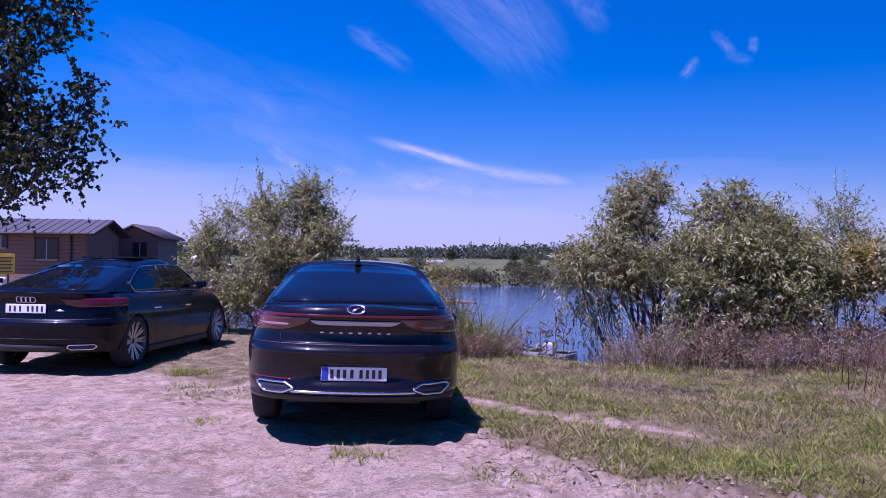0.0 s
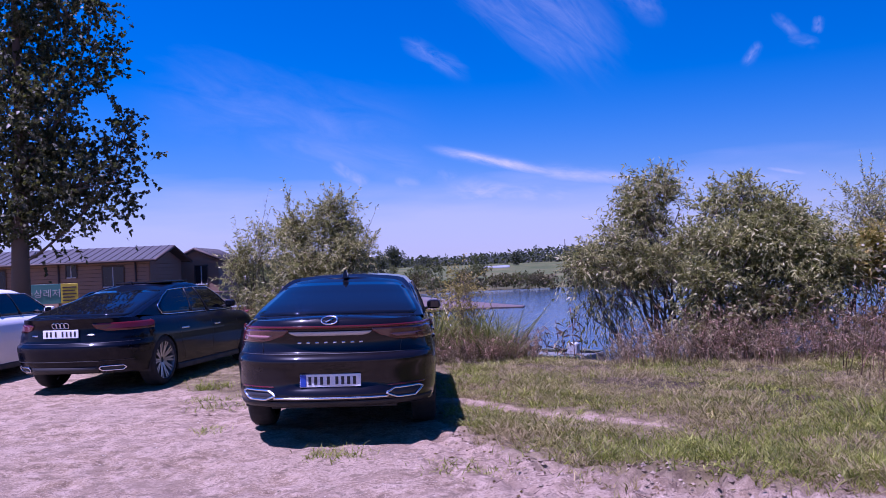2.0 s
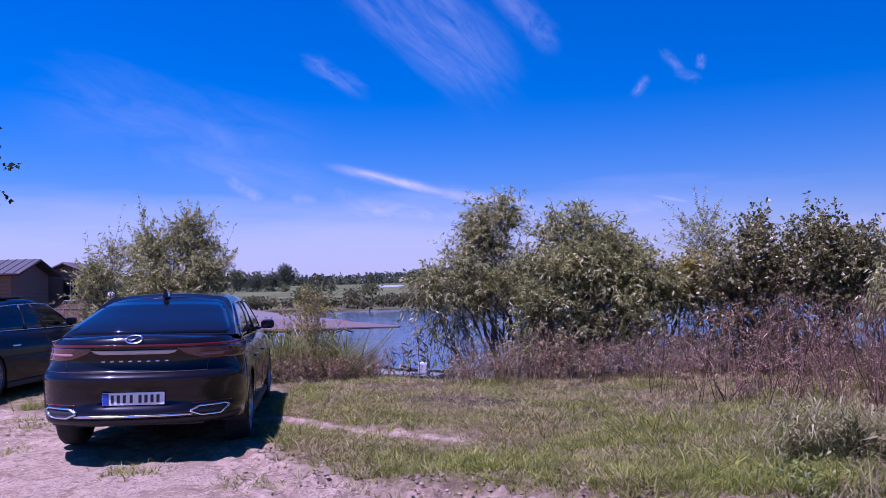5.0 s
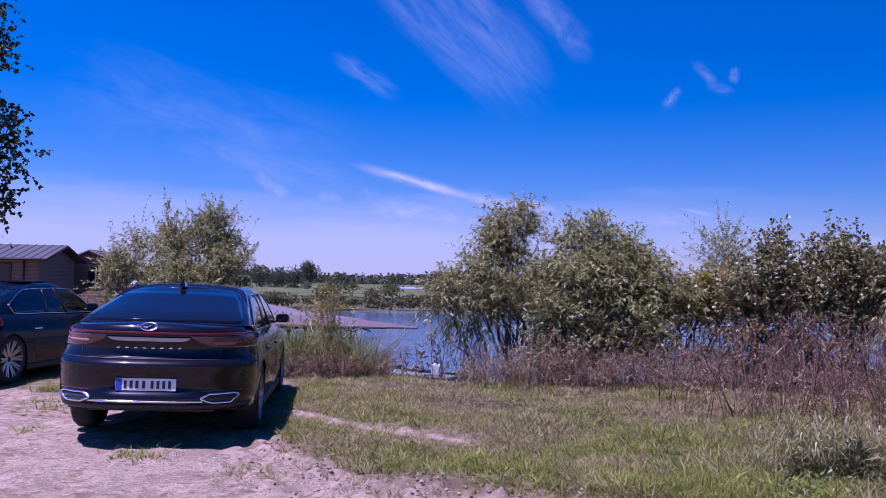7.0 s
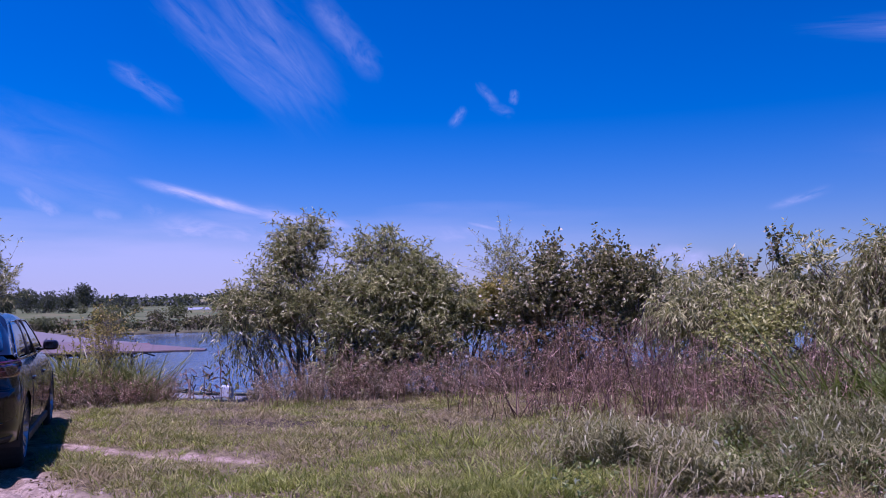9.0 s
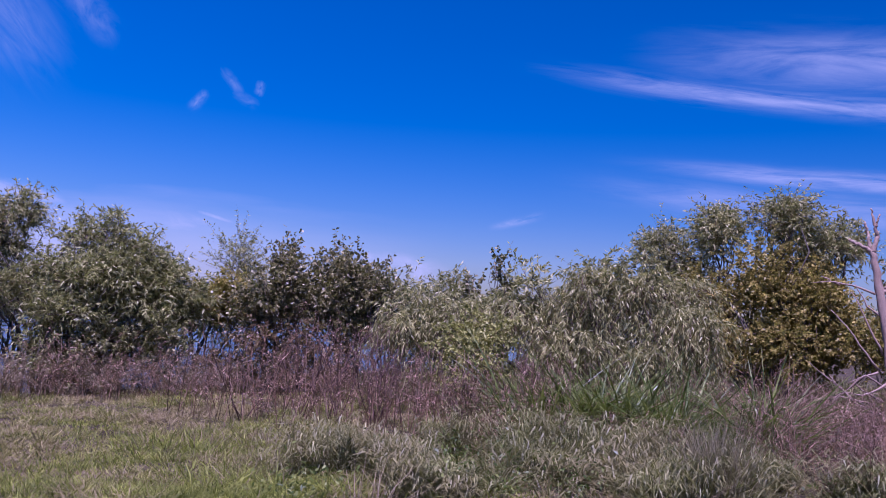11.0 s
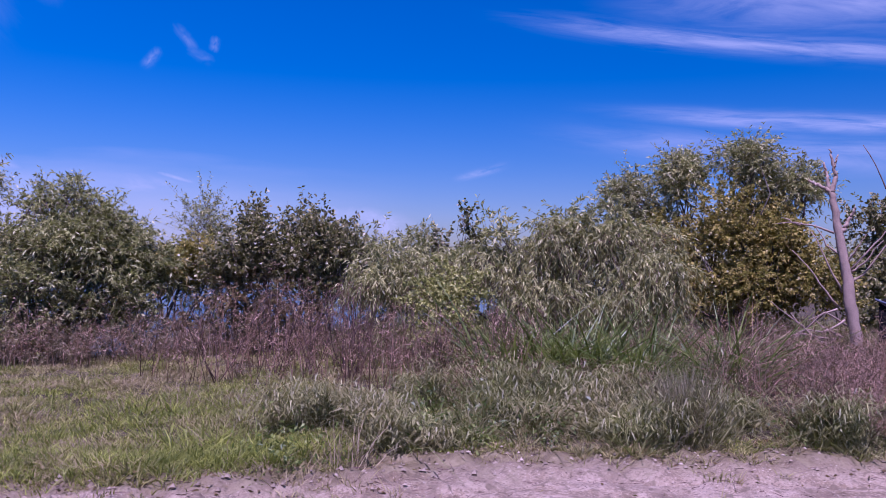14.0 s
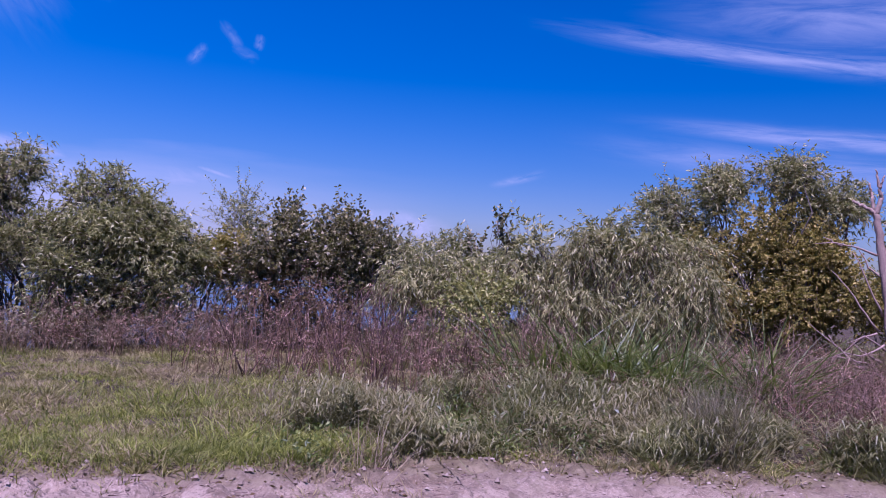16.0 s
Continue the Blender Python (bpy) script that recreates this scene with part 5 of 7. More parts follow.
        return np.concatenate([W, V2]), F + [tuple(i + k for i in f[::-1]) for f in F2]

    # glasshouse -----------------------------------------------------------------
    def gh(self, v):
        g = self.g
        w = np.interp(v, g["v"], g["half"])
        return w, np.interp(v, g["v"], g["rear"]), np.interp(v, g["v"], g["front"])

    def gz(self, y, v):
        g = self.g
        roof = np.interp(y, [r[0] for r in g["roof"]], [r[1] for r in g["roof"]])
        belt = np.interp(y, [r[0] for r in g["belt"]], [r[1] for r in g["belt"]])
        zf = np.interp(v, g["v"], g["rise"])
        return belt + (roof - belt) * zf

    def grear(self, f, v, off=0.0):
        w, yr, yf = self.gh(v)
        y = yr + 0.30 * (1 - (1 - np.abs(f) ** 2.4) ** (1 / 2.4))
        return np.stack([f * w, y - off * 0.8, self.gz(yr + 0 * f, v) - 0.02 * np.abs(f) ** 3 + off * 0.6], -1)

    def house(self):
        th = np.linspace(0, math.pi / 2, 16)
        rows = []
        vs = np.linspace(0, 1, 22)
        for v in vs:
            w, yr, yf = self.gh(v)
            f = np.sin(th) ** (2 / 2.4)
            r = self.grear(np.minimum(f, 0.9995), np.full(len(f), v))
            ys = np.linspace(yr + 0.34, yf - 0.5, 40)
            s = np.stack([np.full(40, w), ys, self.gz(ys, v)], 1)
            fy = yf - 0.45 + 0.45 * np.sin(th) ** (2 / 2.6)
            fr = np.stack([w * np.cos(th) ** (2 / 2.6), fy, self.gz(np.full(16, yf), v)], 1)
            fr[:, 2] = self.gz(fy, v)
            rows.append(np.concatenate([r, s, fr]))
        P = np.array(rows)
        V1, F1 = sheet(P)
        n = len(V1)
        W = np.concatenate([V1, V1 * np.array([-1, 1, 1])])
        F = F1 + [tuple(k + n for k in f[::-1]) for f in F1]
        edge = P[-1]
        t = np.linspace(-1, 1, 13)
        D = np.stack([edge[:, None, 0] * t, np.repeat(edge[:, 1:2], 13, 1), edge[:, None, 2] + 0.03 * (1 - t ** 2) * np.minimum(1, edge[:, None, 0] / 0.4)], -1)
        V2, F2 = sheet(D)
        return np.concatenate([W, V2]), F + [tuple(i + 2 * n for i in f[::-1]) for f in F2]

    def side_glass(self, side, cuts, v0, v1, off):
        """cuts: (v, y0, y1) rows of a side window."""
        out = []
        for v in np.linspace(v0, v1, 9):
            y0, y1 = (np.interp(v, [c[0] for c in cuts], [c[k] for c in cuts]) for k in (1, 2))
            w = self.gh(v)[0]
            y = np.linspace(y0, y1, 22)
            out.append(np.stack([np.full(22, side * (w + off)), y, self.gz(y, v)], -1))
        return np.array(out)


def rim_line(P):
    """The border of a grid of points, as a closed path."""
    return np.concatenate([P[0], P[1:, -1], P[-1, -2::-1], P[-2:0:-1, 0]])


def number_plate(car, body, z, blue):
    y = float(body.rear(np.array([0.0]), np.array([z]))[0, 1]) - 0.004
    plate = bevel_box("number_plate", -0.26, 0.26, y - 0.014, y, z - 0.055, z + 0.055, 0.005, PLATE_WHITE, car, "white plate with dark bars")
    if blue:
        bevel_box("country_strip", -0.257, -0.205, y - 0.017, y - 0.0145, z - 0.051, z + 0.051, 0.001, PLATE_BLUE, plate)
    xs = ([-0.175, -0.125, -0.075, -0.018, 0.055, 0.105, 0.155, 0.205] if blue else [-0.20, -0.14, -0.07, 0.03, 0.09, 0.15, 0.21])
    for k, x in enumerate(xs):
        bevel_box("character_bar", x - 0.013, x + 0.013, y - 0.017, y - 0.0145, z - 0.034, z + 0.034, 0.001, INK, plate)


def panel_line(car, body, pts, r=0.004, name="shut_line"):
    P = body.rear(np.array([p[0] for p in pts], float), np.array([p[1] for p in pts], float), 0.0)
    return tubes(name, [(P, r, r)], INK, car, sides=5)


def saloon(name, label, at_pose, body, material, wheels, spokes, glass_cuts, trim, plate_z, plate_blue, radius=0.345):
    car = new(name)
    V, F = body.shell(wheels, 0.375)
    shell = mesh_part("body", V, F, material, car)
    V, F = body.house()
    mesh_part("roof", V, F, material, car)
    n = 25
    f = np.linspace(-1, 1, n)
    lim = np.interp(np.linspace(0, 1, 12), [0, 0.08, 0.9, 1], [0.90, 0.945, 0.945, 0.88])
    rows = [body.grear(f * l, np.full(n, v), 0.006) for v, l in zip(np.linspace(body.g["glass"][0], body.g["glass"][1], 12), lim)]
    V, F = slab(np.array(rows), (0, 0.012, -0.008))
    mesh_part("rear_window", V, F, TINTED, car, "dark tinted glass")
    for side in (-1, 1):
        P = body.side_glass(side, glass_cuts, 0.05, 0.80, 0.006)
        V, F = slab(P, (-side * 0.012, 0, 0))
        win = mesh_part("side_window", V, F, TINTED, car, "dark tinted glass")
        path = rim_line(P)
        path = np.concatenate([path, path[:1]])
        path[:, 0] += side * 0.004
        tubes("window_trim", [(path, trim, trim)], CHROME, win, sides=6)
        for fy in (0.40, 0.66):
            a, b = P[0], P[-1]
            k = int(fy * 21)
            q = np.array([a[k], b[k]]) + np.array([side * 0.005, 0, 0])
            tubes("pillar", [(np.linspace(q[0], q[1], 5), 0.022, 0.018)], PLASTIC, win, sides=6)
        # door gaps and handles
        hw = body.half * 0.992
        for yh in (wheels[0] + 0.62, wheels[0] + 1.68):
            zh = float(body.zs(yh)) * 0.80
            ww = float(body.width(zh, body.zs(yh)))
            bevel_box("door_handle", *(sorted((side * (ww - 0.01), side * (ww + 0.022)))), yh - 0.10, yh + 0.10, zh - 0.013, zh + 0.013, 0.009, CHROME if trim > 0.006 else material, car)
        for yg in (wheels[0] + 0.48, wheels[0] + 1.52, wheels[0] + 2.45):
            zz = np.linspace(0.30, float(body.zs(yg)) * 0.985, 12)
            bend = 0.16 * np.clip((0.62 - zz) / 0.3, 0, 1) if yg < wheels[0] + 0.6 else 0 * zz
            pth = np.stack([side * (body.width(zz, body.zs(yg)) - 0.001), yg + bend, zz], 1)
            tubes("door_gap", [(pth, 0.004, 0.004)], INK, car, sides=4)
        # mirror
        ym = body.g["front"][0] - 0.62
        xm = body.gh(0.05)[0] + 0.09
        m = bevel_box("wing_mirror", *(sorted((side * (xm - 0.05), side * (xm + 0.12)))), ym - 0.06, ym + 0.06, 1.0, 1.115, 0.045, material, car, "", 3)
        tubes("mirror_arm", [(np.array([[side * (xm - 0.13), ym, 1.0], [side * xm, ym, 1.03]]), 0.025, 0.02)], PLASTIC, m, sides=6)
        mg = bevel_box("mirror_glass", *(sorted((side * (xm - 0.02), side * (xm + 0.10)))), ym - 0.066, ym - 0.058, 1.02, 1.10, 0.003, TINTED, m)
        # sill
        bevel_box("sill", *(sorted((side * (hw - 0.12), side * (hw - 0.015)))), wheels[0] + 0.4, wheels[1] - 0.4, 0.17, 0.26, 0.02, PLASTIC, car)
    for yw in wheels:
        for side in (-1, 1):
            wheel(car, side * (body.half - 0.128), yw, side, spokes, radius)
            # dark liner of the arch
            a = np.linspace(-0.25, math.pi + 0.25, 22)
            ring = np.stack([np.stack([np.full(22, side * x), yw + 0.385 * np.cos(a), 0.34 + 0.385 * np.sin(a)], 1) for x in (body.half - 0.02, body.half - 0.38)])
            V, F = sheet(ring)
            mesh_part("arch_liner", V, F, PLASTIC, car)
    V, F = box_verts(-body.half + 0.36, body.half - 0.36, 0.25, body.nose - 0.25, 0.30, 0.62)
    mesh_part("underbody", V, F, PLASTIC, car, "", False)
    number_plate(car, body, plate_z, plate_blue)
    car.matrix_world = at_pose
    return tagged(car, label, "car")


# the black saloon ---------------------------------------------------------------
BLACK = Body(0.912, 4.86,
             [(0.20, 0.14), (0.30, 0.05), (0.38, -0.02), (0.44, -0.055), (0.50, -0.03), (0.56, -0.025), (0.68, -0.035), (0.735, -0.06), (0.765, -0.045), (0.80, 0.02), (0.82, 0.035),
              (0.90, 0.045), (0.96, 0.03), (1.00, 0.0), (1.035, -0.015), (1.07, 0.0), (1.12, 0.06)],
             [(-0.2, 1.085), (0.0, 1.085), (0.5, 1.075), (1.2, 1.0), (3.2, 0.98), (3.9, 0.95), (4.6, 0.82), (5.0, 0.72)],
             dict(v=[0, 0.25, 0.5, 0.75, 0.88, 0.96, 1.0], half=[0.80, 0.765, 0.72, 0.665, 0.625, 0.58, 0.52], rear=[0.42, 0.62, 0.86, 1.12, 1.28, 1.40, 1.50],
                  front=[4.00, 3.78, 3.55, 3.30, 3.15, 3.05, 2.95], rise=[0, 0.28, 0.56, 0.80, 0.91, 0.975, 1.0],
                  roof=[(0.4, 1.375), (1.2, 1.40), (1.6, 1.43), (2.4, 1.45), (3.0, 1.435), (4.0, 1.38)], belt=[(0.3, 1.10), (0.7, 1.09), (1.3, 0.99), (3.2, 0.975), (4.1, 0.98)], glass=(0.05, 0.92)),
             recess=(0.37, 0.485, 0.655, 0.035))
black = saloon("black_saloon", "glossy black saloon car with a full-width tail light", pose(0.015, 0, 0, 0, 1.0, 2.5), BLACK, PAINT_BLACK, (1.14, 4.02), 10,
               [(0, 1.12, 3.72), (0.3, 1.28, 3.48), (0.6, 1.52, 3.22), (1, 1.9, 2.9)], 0.005, 0.57, True)


def rear_patch(car, body, name, rows, material, off=0.006, deep=0.02, label="", n=16):
    V, F = slab(body.patch(rows, off, n), (0, deep, 0))
    return mesh_part(name, V, F, material, car, label)


rear_patch(black, BLACK, "light_strip", [(1.012, -0.875, 0.875), (1.024, -0.875, 0.875), (1.036, -0.86, 0.86)], LAMP_RED, 0.010, label="thin red light strip", n=44)
rear_patch(black, BLACK, "light_bar", [(0.950, -0.28, 0.28), (0.962, -0.33, 0.33), (0.985, -0.36, 0.36)], LAMP_BAR, 0.012, label="pale frosted light bar", n=20)
for side in (-1, 1):
    outer = sorted((side * 0.88, side * 0.36))
    lamp = rear_patch(black, BLACK, "tail_lamp", [(0.895, *sorted((side * 0.87, side * 0.60))), (0.915, *sorted((side * 0.88, side * 0.52))), (0.95, *sorted((side * 0.88, side * 0.41))), (0.985, *outer), (1.010, *outer)],
                      LAMP_CLEAR, 0.008, label="smoked tail lamp", n=26)
    rear_patch(lamp, BLACK, "lamp_lens", [(0.925, *sorted((side * 0.72, side * 0.56))), (0.955, *sorted((side * 0.80, side * 0.50)))], LAMP_PINK, 0.011, 0.006)
    rear_patch(lamp, BLACK, "red_lens", [(0.905, *sorted((side * 0.875, side * 0.78))), (0.985, *sorted((side * 0.875, side * 0.84)))], LAMP_RED, 0.011, 0.006)
    x0, x1 = side * 0.47, side * 0.775
    pts = [(x0, 0.452), (side * 0.54, 0.490), (side * 0.74, 0.494), (x1, 0.475), (side * 0.71, 0.412), (side * 0.56, 0.412), (x0, 0.452)]
    dense = [(a[0] + (b[0] - a[0]) * k / 6, a[1] + (b[1] - a[1]) * k / 6) for a, b in zip(pts, pts[1:]) for k in range(6)] + [pts[-1]]
    P = BLACK.rear(np.array([p[0] for p in dense]), np.array([p[1] for p in dense]), 0.012)
    ex = tubes("exhaust_trim", [(P, 0.010, 0.010)], CHROME, black, "chrome exhaust surround", 8)
    rear_patch(ex, BLACK, "exhaust_mouth", [(0.418, *sorted((side * 0.56, side * 0.71))), (0.45, *sorted((side * 0.50, side * 0.77))), (0.488, *sorted((side * 0.52, side * 0.75)))], INK, 0.006, 0.01)
    rear_patch(black, BLACK, "reflector", [(0.512, *sorted((side * 0.48, side * 0.80))), (0.524, *sorted((side * 0.50, side * 0.80)))], LAMP_RED, 0.005, 0.01, "red reflector strip")
xs = np.linspace(-0.49, 0.49, 30)
tubes("bumper_strip", [(BLACK.rear(xs, np.full(30, 0.425), 0.008), 0.011, 0.011)], CHROME, black, "chrome strip across the bumper", 8)
rear_patch(black, BLACK, "diffuser", [(0.348, -0.84, 0.84), (0.37, -0.85, 0.85), (0.395, -0.86, 0.86)], PLASTIC, 0.006, 0.02, "matt black lower bumper", 40)
panel_line(black, BLACK, [(-0.84 + 1.68 * k / 40, 0.795) for k in range(41)], 0.005)
for side in (-1, 1):
    panel_line(black, BLACK, [(side * 0.60, 0.80), (side * 0.60, 0.85), (side * 0.61, 0.90), (side * 0.62, 1.01)], 0.003)
# badge and name bars
a = np.linspace(0, 2 * np.pi, 33)
P = BLACK.rear(0.068 * np.cos(a), 1.083 + 0.033 * np.sin(a), 0.012)
badge = tubes("badge", [(P, 0.007, 0.007)], CHROME, black, "plain chrome oval badge", 8)
tubes("badge_bar", [(BLACK.rear(np.array([-0.032, 0.0, 0.032]), np.array([1.068, 1.083, 1.098]), 0.012), 0.007, 0.007)], CHROME, badge, sides=6)
for k in range(8):
    x = -0.265 + k * 0.0757
    rear_patch(black, BLACK, "name_bar", [(0.882, x - 0.016, x + 0.016), (0.899, x - 0.016, x + 0.016)], CHROME, 0.008, 0.006, n=4)
fin = new("antenna_fin", bpy.data.meshes.new("antenna_fin"))
fin.data.from_pydata([(-0.03, 1.42, 1.43), (0.03, 1.42, 1.43), (-0.022, 1.60, 1.44), (0.022, 1.60, 1.44), (-0.008, 1.43, 1.515), (0.008, 1.43, 1.515), (-0.012, 1.46, 1.51), (0.012, 1.46, 1.51)], [],
                     [(0, 1, 5, 4), (0, 4, 6, 2), (1, 3, 7, 5), (4, 5, 7, 6), (2, 6, 7, 3), (0, 2, 3, 1)])
fin.data.materials.append(PAINT_BLACK)
fin.parent = black

# the blue-black liftback ---------------------------------------------------------
NAVY = Body(0.955, 4.83,
            [(0.20, 0.16), (0.28, 0.06), (0.36, 0.0), (0.50, -0.045), (0.62, -0.065), (0.66, -0.06), (0.70, 0.0), (0.80, 0.01), (0.90, 0.02), (0.97, 0.0), (1.01, -0.05), (1.03, -0.04), (1.06, 0.05)],
            [(-0.2, 1.02), (0.0, 1.02), (0.5, 1.01), (1.4, 0.97), (3.2, 0.94), (3.9, 0.90), (4.6, 0.78), (5.0, 0.68)],
            dict(v=[0, 0.25, 0.5, 0.75, 0.88, 0.96, 1.0], half=[0.80, 0.76, 0.71, 0.645, 0.60, 0.555, 0.50], rear=[0.16, 0.48, 0.86, 1.28, 1.55, 1.75, 1.90],
                 front=[3.85, 3.62, 3.38, 3.12, 2.98, 2.9, 2.8], rise=[0, 0.28, 0.56, 0.80, 0.91, 0.975, 1.0],
                 roof=[(0.2, 1.32), (1.2, 1.38), (1.9, 1.43), (2.5, 1.44), (3.0, 1.42), (3.9, 1.36)], belt=[(0.1, 1.03), (0.7, 1.02), (1.4, 0.965), (3.2, 0.94), (4.0, 0.945)], glass=(0.05, 0.86)), sill=0.29)
navy = saloon("dark_liftback", "glossy blue-black liftback car with silver spoked wheels", pose(-4.17, 3.72, 0, 0, 0, -8.6), NAVY, PAINT_NAVY, (0.98, 3.89), 10,
              [(0, 1.20, 3.55), (0.3, 1.12, 3.34), (0.6, 1.38, 3.1), (1, 1.9, 2.75)], 0.009, 0.825, False, 0.36)
for side in (-1, 1):
    lamp = rear_patch(navy, NAVY, "tail_lamp", [(0.845, *sorted((side * 0.93, side * 0.60))), (0.88, *sorted((side * 0.935, side * 0.47))), (0.93, *sorted((side * 0.935, side * 0.43))), (0.952, *sorted((side * 0.90, side * 0.43)))],
                      LAMP_RED, 0.008, label="dark red tail lamp", n=24)
    pts = [(side * 0.50, 0.355), (side * 0.53, 0.385), (side * 0.76, 0.385), (side * 0.78, 0.355), (side * 0.74, 0.325), (side * 0.53, 0.325), (side * 0.50, 0.355)]
    dense = [(a[0] + (b[0] - a[0]) * k / 5, a[1] + (b[1] - a[1]) * k / 5) for a, b in zip(pts, pts[1:]) for k in range(5)] + [pts[-1]]
    ex = tubes("exhaust_trim", [(NAVY.rear(np.array([p[0] for p in dense]), np.array([p[1] for p in dense]), 0.010), 0.009, 0.009)], CHROME, navy, "chrome exhaust surround", 8)
    rear_patch(ex, NAVY, "exhaust_mouth", [(0.33, side * 0.53, side * 0.74), (0.38, side * 0.53, side * 0.76)][::1] if side > 0 else [(0.33, -0.74, -0.53), (0.38, -0.76, -0.53)], INK, 0.006, 0.01)
    rear_patch(navy, NAVY, "model_badge", [(0.795, *sorted((side * 0.36, side * 0.46))), (0.815, *sorted((side * 0.36, side * 0.46)))], CHROME, 0.006, 0.006, "small chrome letter bar", 4)
for k in range(4):
    P = NAVY.rear(-0.087 + 0.058 * k + 0.036 * np.cos(a), 0.935 + 0.036 * np.sin(a), 0.012)
    tubes("badge_ring", [(P, 0.006, 0.006)], CHROME, navy, "plain chrome ring", 8)
panel_line(navy, NAVY, [(-0.9 + 1.8 * k / 40, 0.695) for k in range(41)], 0.005)
rear_patch(navy, NAVY, "bumper_line", [(0.452, -0.86, 0.86), (0.462, -0.86, 0.86)], PLASTIC, 0.004, 0.01, n=40)
rear_patch(navy, NAVY, "diffuser", [(0.30, -0.48, 0.48), (0.38, -0.48, 0.48)], PLASTIC, 0.006, 0.02, n=20)
bevel_box("roof_glass", -0.40, 0.40, 1.95, 2.75, 1.448, 1.478, 0.01, TINTED, navy, "dark glass roof panel")
aerial = tubes("aerial", [(np.array([[0.0, 1.78, 1.44], [0.0, 1.72, 1.50]]), 0.012, 0.006)], PLASTIC, navy, sides=6)

# the white saloon ----------------------------------------------------------------
WHITE = Body(0.94, 4.85, BLACK.tail, BLACK.zs_rows, dict(BLACK.g), None)
white = saloon("white_saloon", "white saloon car with dark tinted windows", pose(-7.15, 3.96, 0, 0, 0, -1), WHITE, PAINT_WHITE, (1.14, 4.02), 5,
               [(0, 1.05, 3.72), (0.3, 1.15, 3.48), (0.6, 1.4, 3.22), (1, 1.9, 2.9)], 0.006, 0.80, False)

# huts, boards, ramp, boat and the far side of the lake
WOOD_WALL = plain("wooden_siding", (0.26, 0.155, 0.10), 0.75, vary=0.2, scale=3, relief=0.3)
WOOD_DARK = plain("dark_timber", (0.07, 0.045, 0.035), 0.7, vary=0.2, scale=4, relief=0.3)
ROOF_METAL = plain("grey_metal_roof", (0.055, 0.050, 0.052), 0.7, vary=0.15, scale=1.5)
WINDOW_GLASS = plain("window_glass", (0.012, 0.014, 0.018), 0.25, vary=0.05)
FRAME_WHITE = plain("white_frame", (0.45, 0.45, 0.46), 0.5)
BOARD_GREEN = plain("green_board", (0.06, 0.20, 0.18), 0.5, vary=0.15, scale=2)
BOARD_YELLOW = plain("yellow_board", (0.55, 0.42, 0.03), 0.5, vary=0.12, scale=2)
RUST_RED = plain("red_oxide_edge", (0.22, 0.05, 0.04), 0.7, vary=0.2, scale=2)
DECK_PALE = plain("weathered_deck", (0.13, 0.11, 0.10), 0.85, vary=0.2, scale=1.2, relief=0.2)
STEEL_DARK = plain("dark_steel", (0.05, 0.045, 0.045), 0.6, 0.3, vary=0.2)
TARP_BROWN = plain("brown_tarpaulin", (0.12, 0.085, 0.075), 0.7, vary=0.25, scale=1.5)
BOAT_GREY = plain("grey_boat_hull", (0.11, 0.12, 0.12), 0.5, vary=0.15)
BOAT_DARK = plain("dark_green_trim", (0.03, 0.05, 0.035), 0.5)
MOTOR = plain("pale_motor_cowl", (0.36, 0.37, 0.38), 0.4)
GLOBE = plain("white_globe", (0.8, 0.8, 0.78), 0.3, vary=0.03)
SHELTER = plain("dark_shelter_cloth", (0.009, 0.007, 0.008), 0.95, vary=0.3, scale=3, relief=0.2)
SHELTER.node_tree.nodes["Principled BSDF"].inputs["Specular IOR Level"].default_value = 0.1
RAIL_BLUE = plain("blue_grey_rail", (0.05, 0.06, 0.09), 0.7, 0.1)
FACADE = plain("blue_grey_facade", (0.12, 0.15, 0.21), 0.5, vary=0.1, scale=0.3)
POLY = plain("pale_polytunnel", (0.24, 0.26, 0.28), 0.4, vary=0.08, scale=0.5)


def beam(name, a, b, r, material, parent=None, label="", sides=6):
    return tubes(name, [(np.linspace(np.array(a, float), np.array(b, float), 3), r, r)], material, parent, label, sides)


def bar(name, x0, x1, y0, y1, z0, z1, material, parent=None, label=""):
    r = 0.15 * min(x1 - x0, y1 - y0, z1 - z0)
    return bevel_box(name, x0, x1, y0, y1, z0, z1, r, material, parent, label, 1)


def window(parent, x0, x1, y, z0, z1, name="window"):
    """A window in a wall that faces -y."""
    w = bar(name, x0, x1, y - 0.02, y + 0.03, z0, z1, WINDOW_GLASS, parent, "dark window with a pale frame")
    t = 0.06
    for n, box in (("frame", (x0 - t, x0, z0 - t, z1 + t)), ("frame", (x1, x1 + t, z0 - t, z1 + t)), ("frame", (x0, x1, z1, z1 + t)), ("sill", (x0, x1, z0 - t, z0)),
                   ("mullion", ((x0 + x1) / 2 - 0.025, (x0 + x1) / 2 + 0.025, z0, z1))):
        bar(n, box[0], box[1], y - 0.05, y + 0.0, box[2], box[3], FRAME_WHITE if n != "frame" else WOOD_DARK, w)
    return w


def gable(parent, x, y0, y1, z0, ze, zr, thick, material):
    """A gable wall facing x, closed up to the ridge."""
    ym = (y0 + y1) / 2
    V = [(x + s, y, z) for s in (-thick, 0) for y, z in ((y0, z0), (y1, z0), (y1, ze), (ym, zr), (y0, ze))]
    F = [(0, 1, 2, 3, 4), (9, 8, 7, 6, 5)] + [(k, (k + 1) % 5 + 0, (k + 1) % 5 + 5, k + 5) for k in range(5)]
    return mesh_part("gable_wall", V, F, material, parent, "", False)


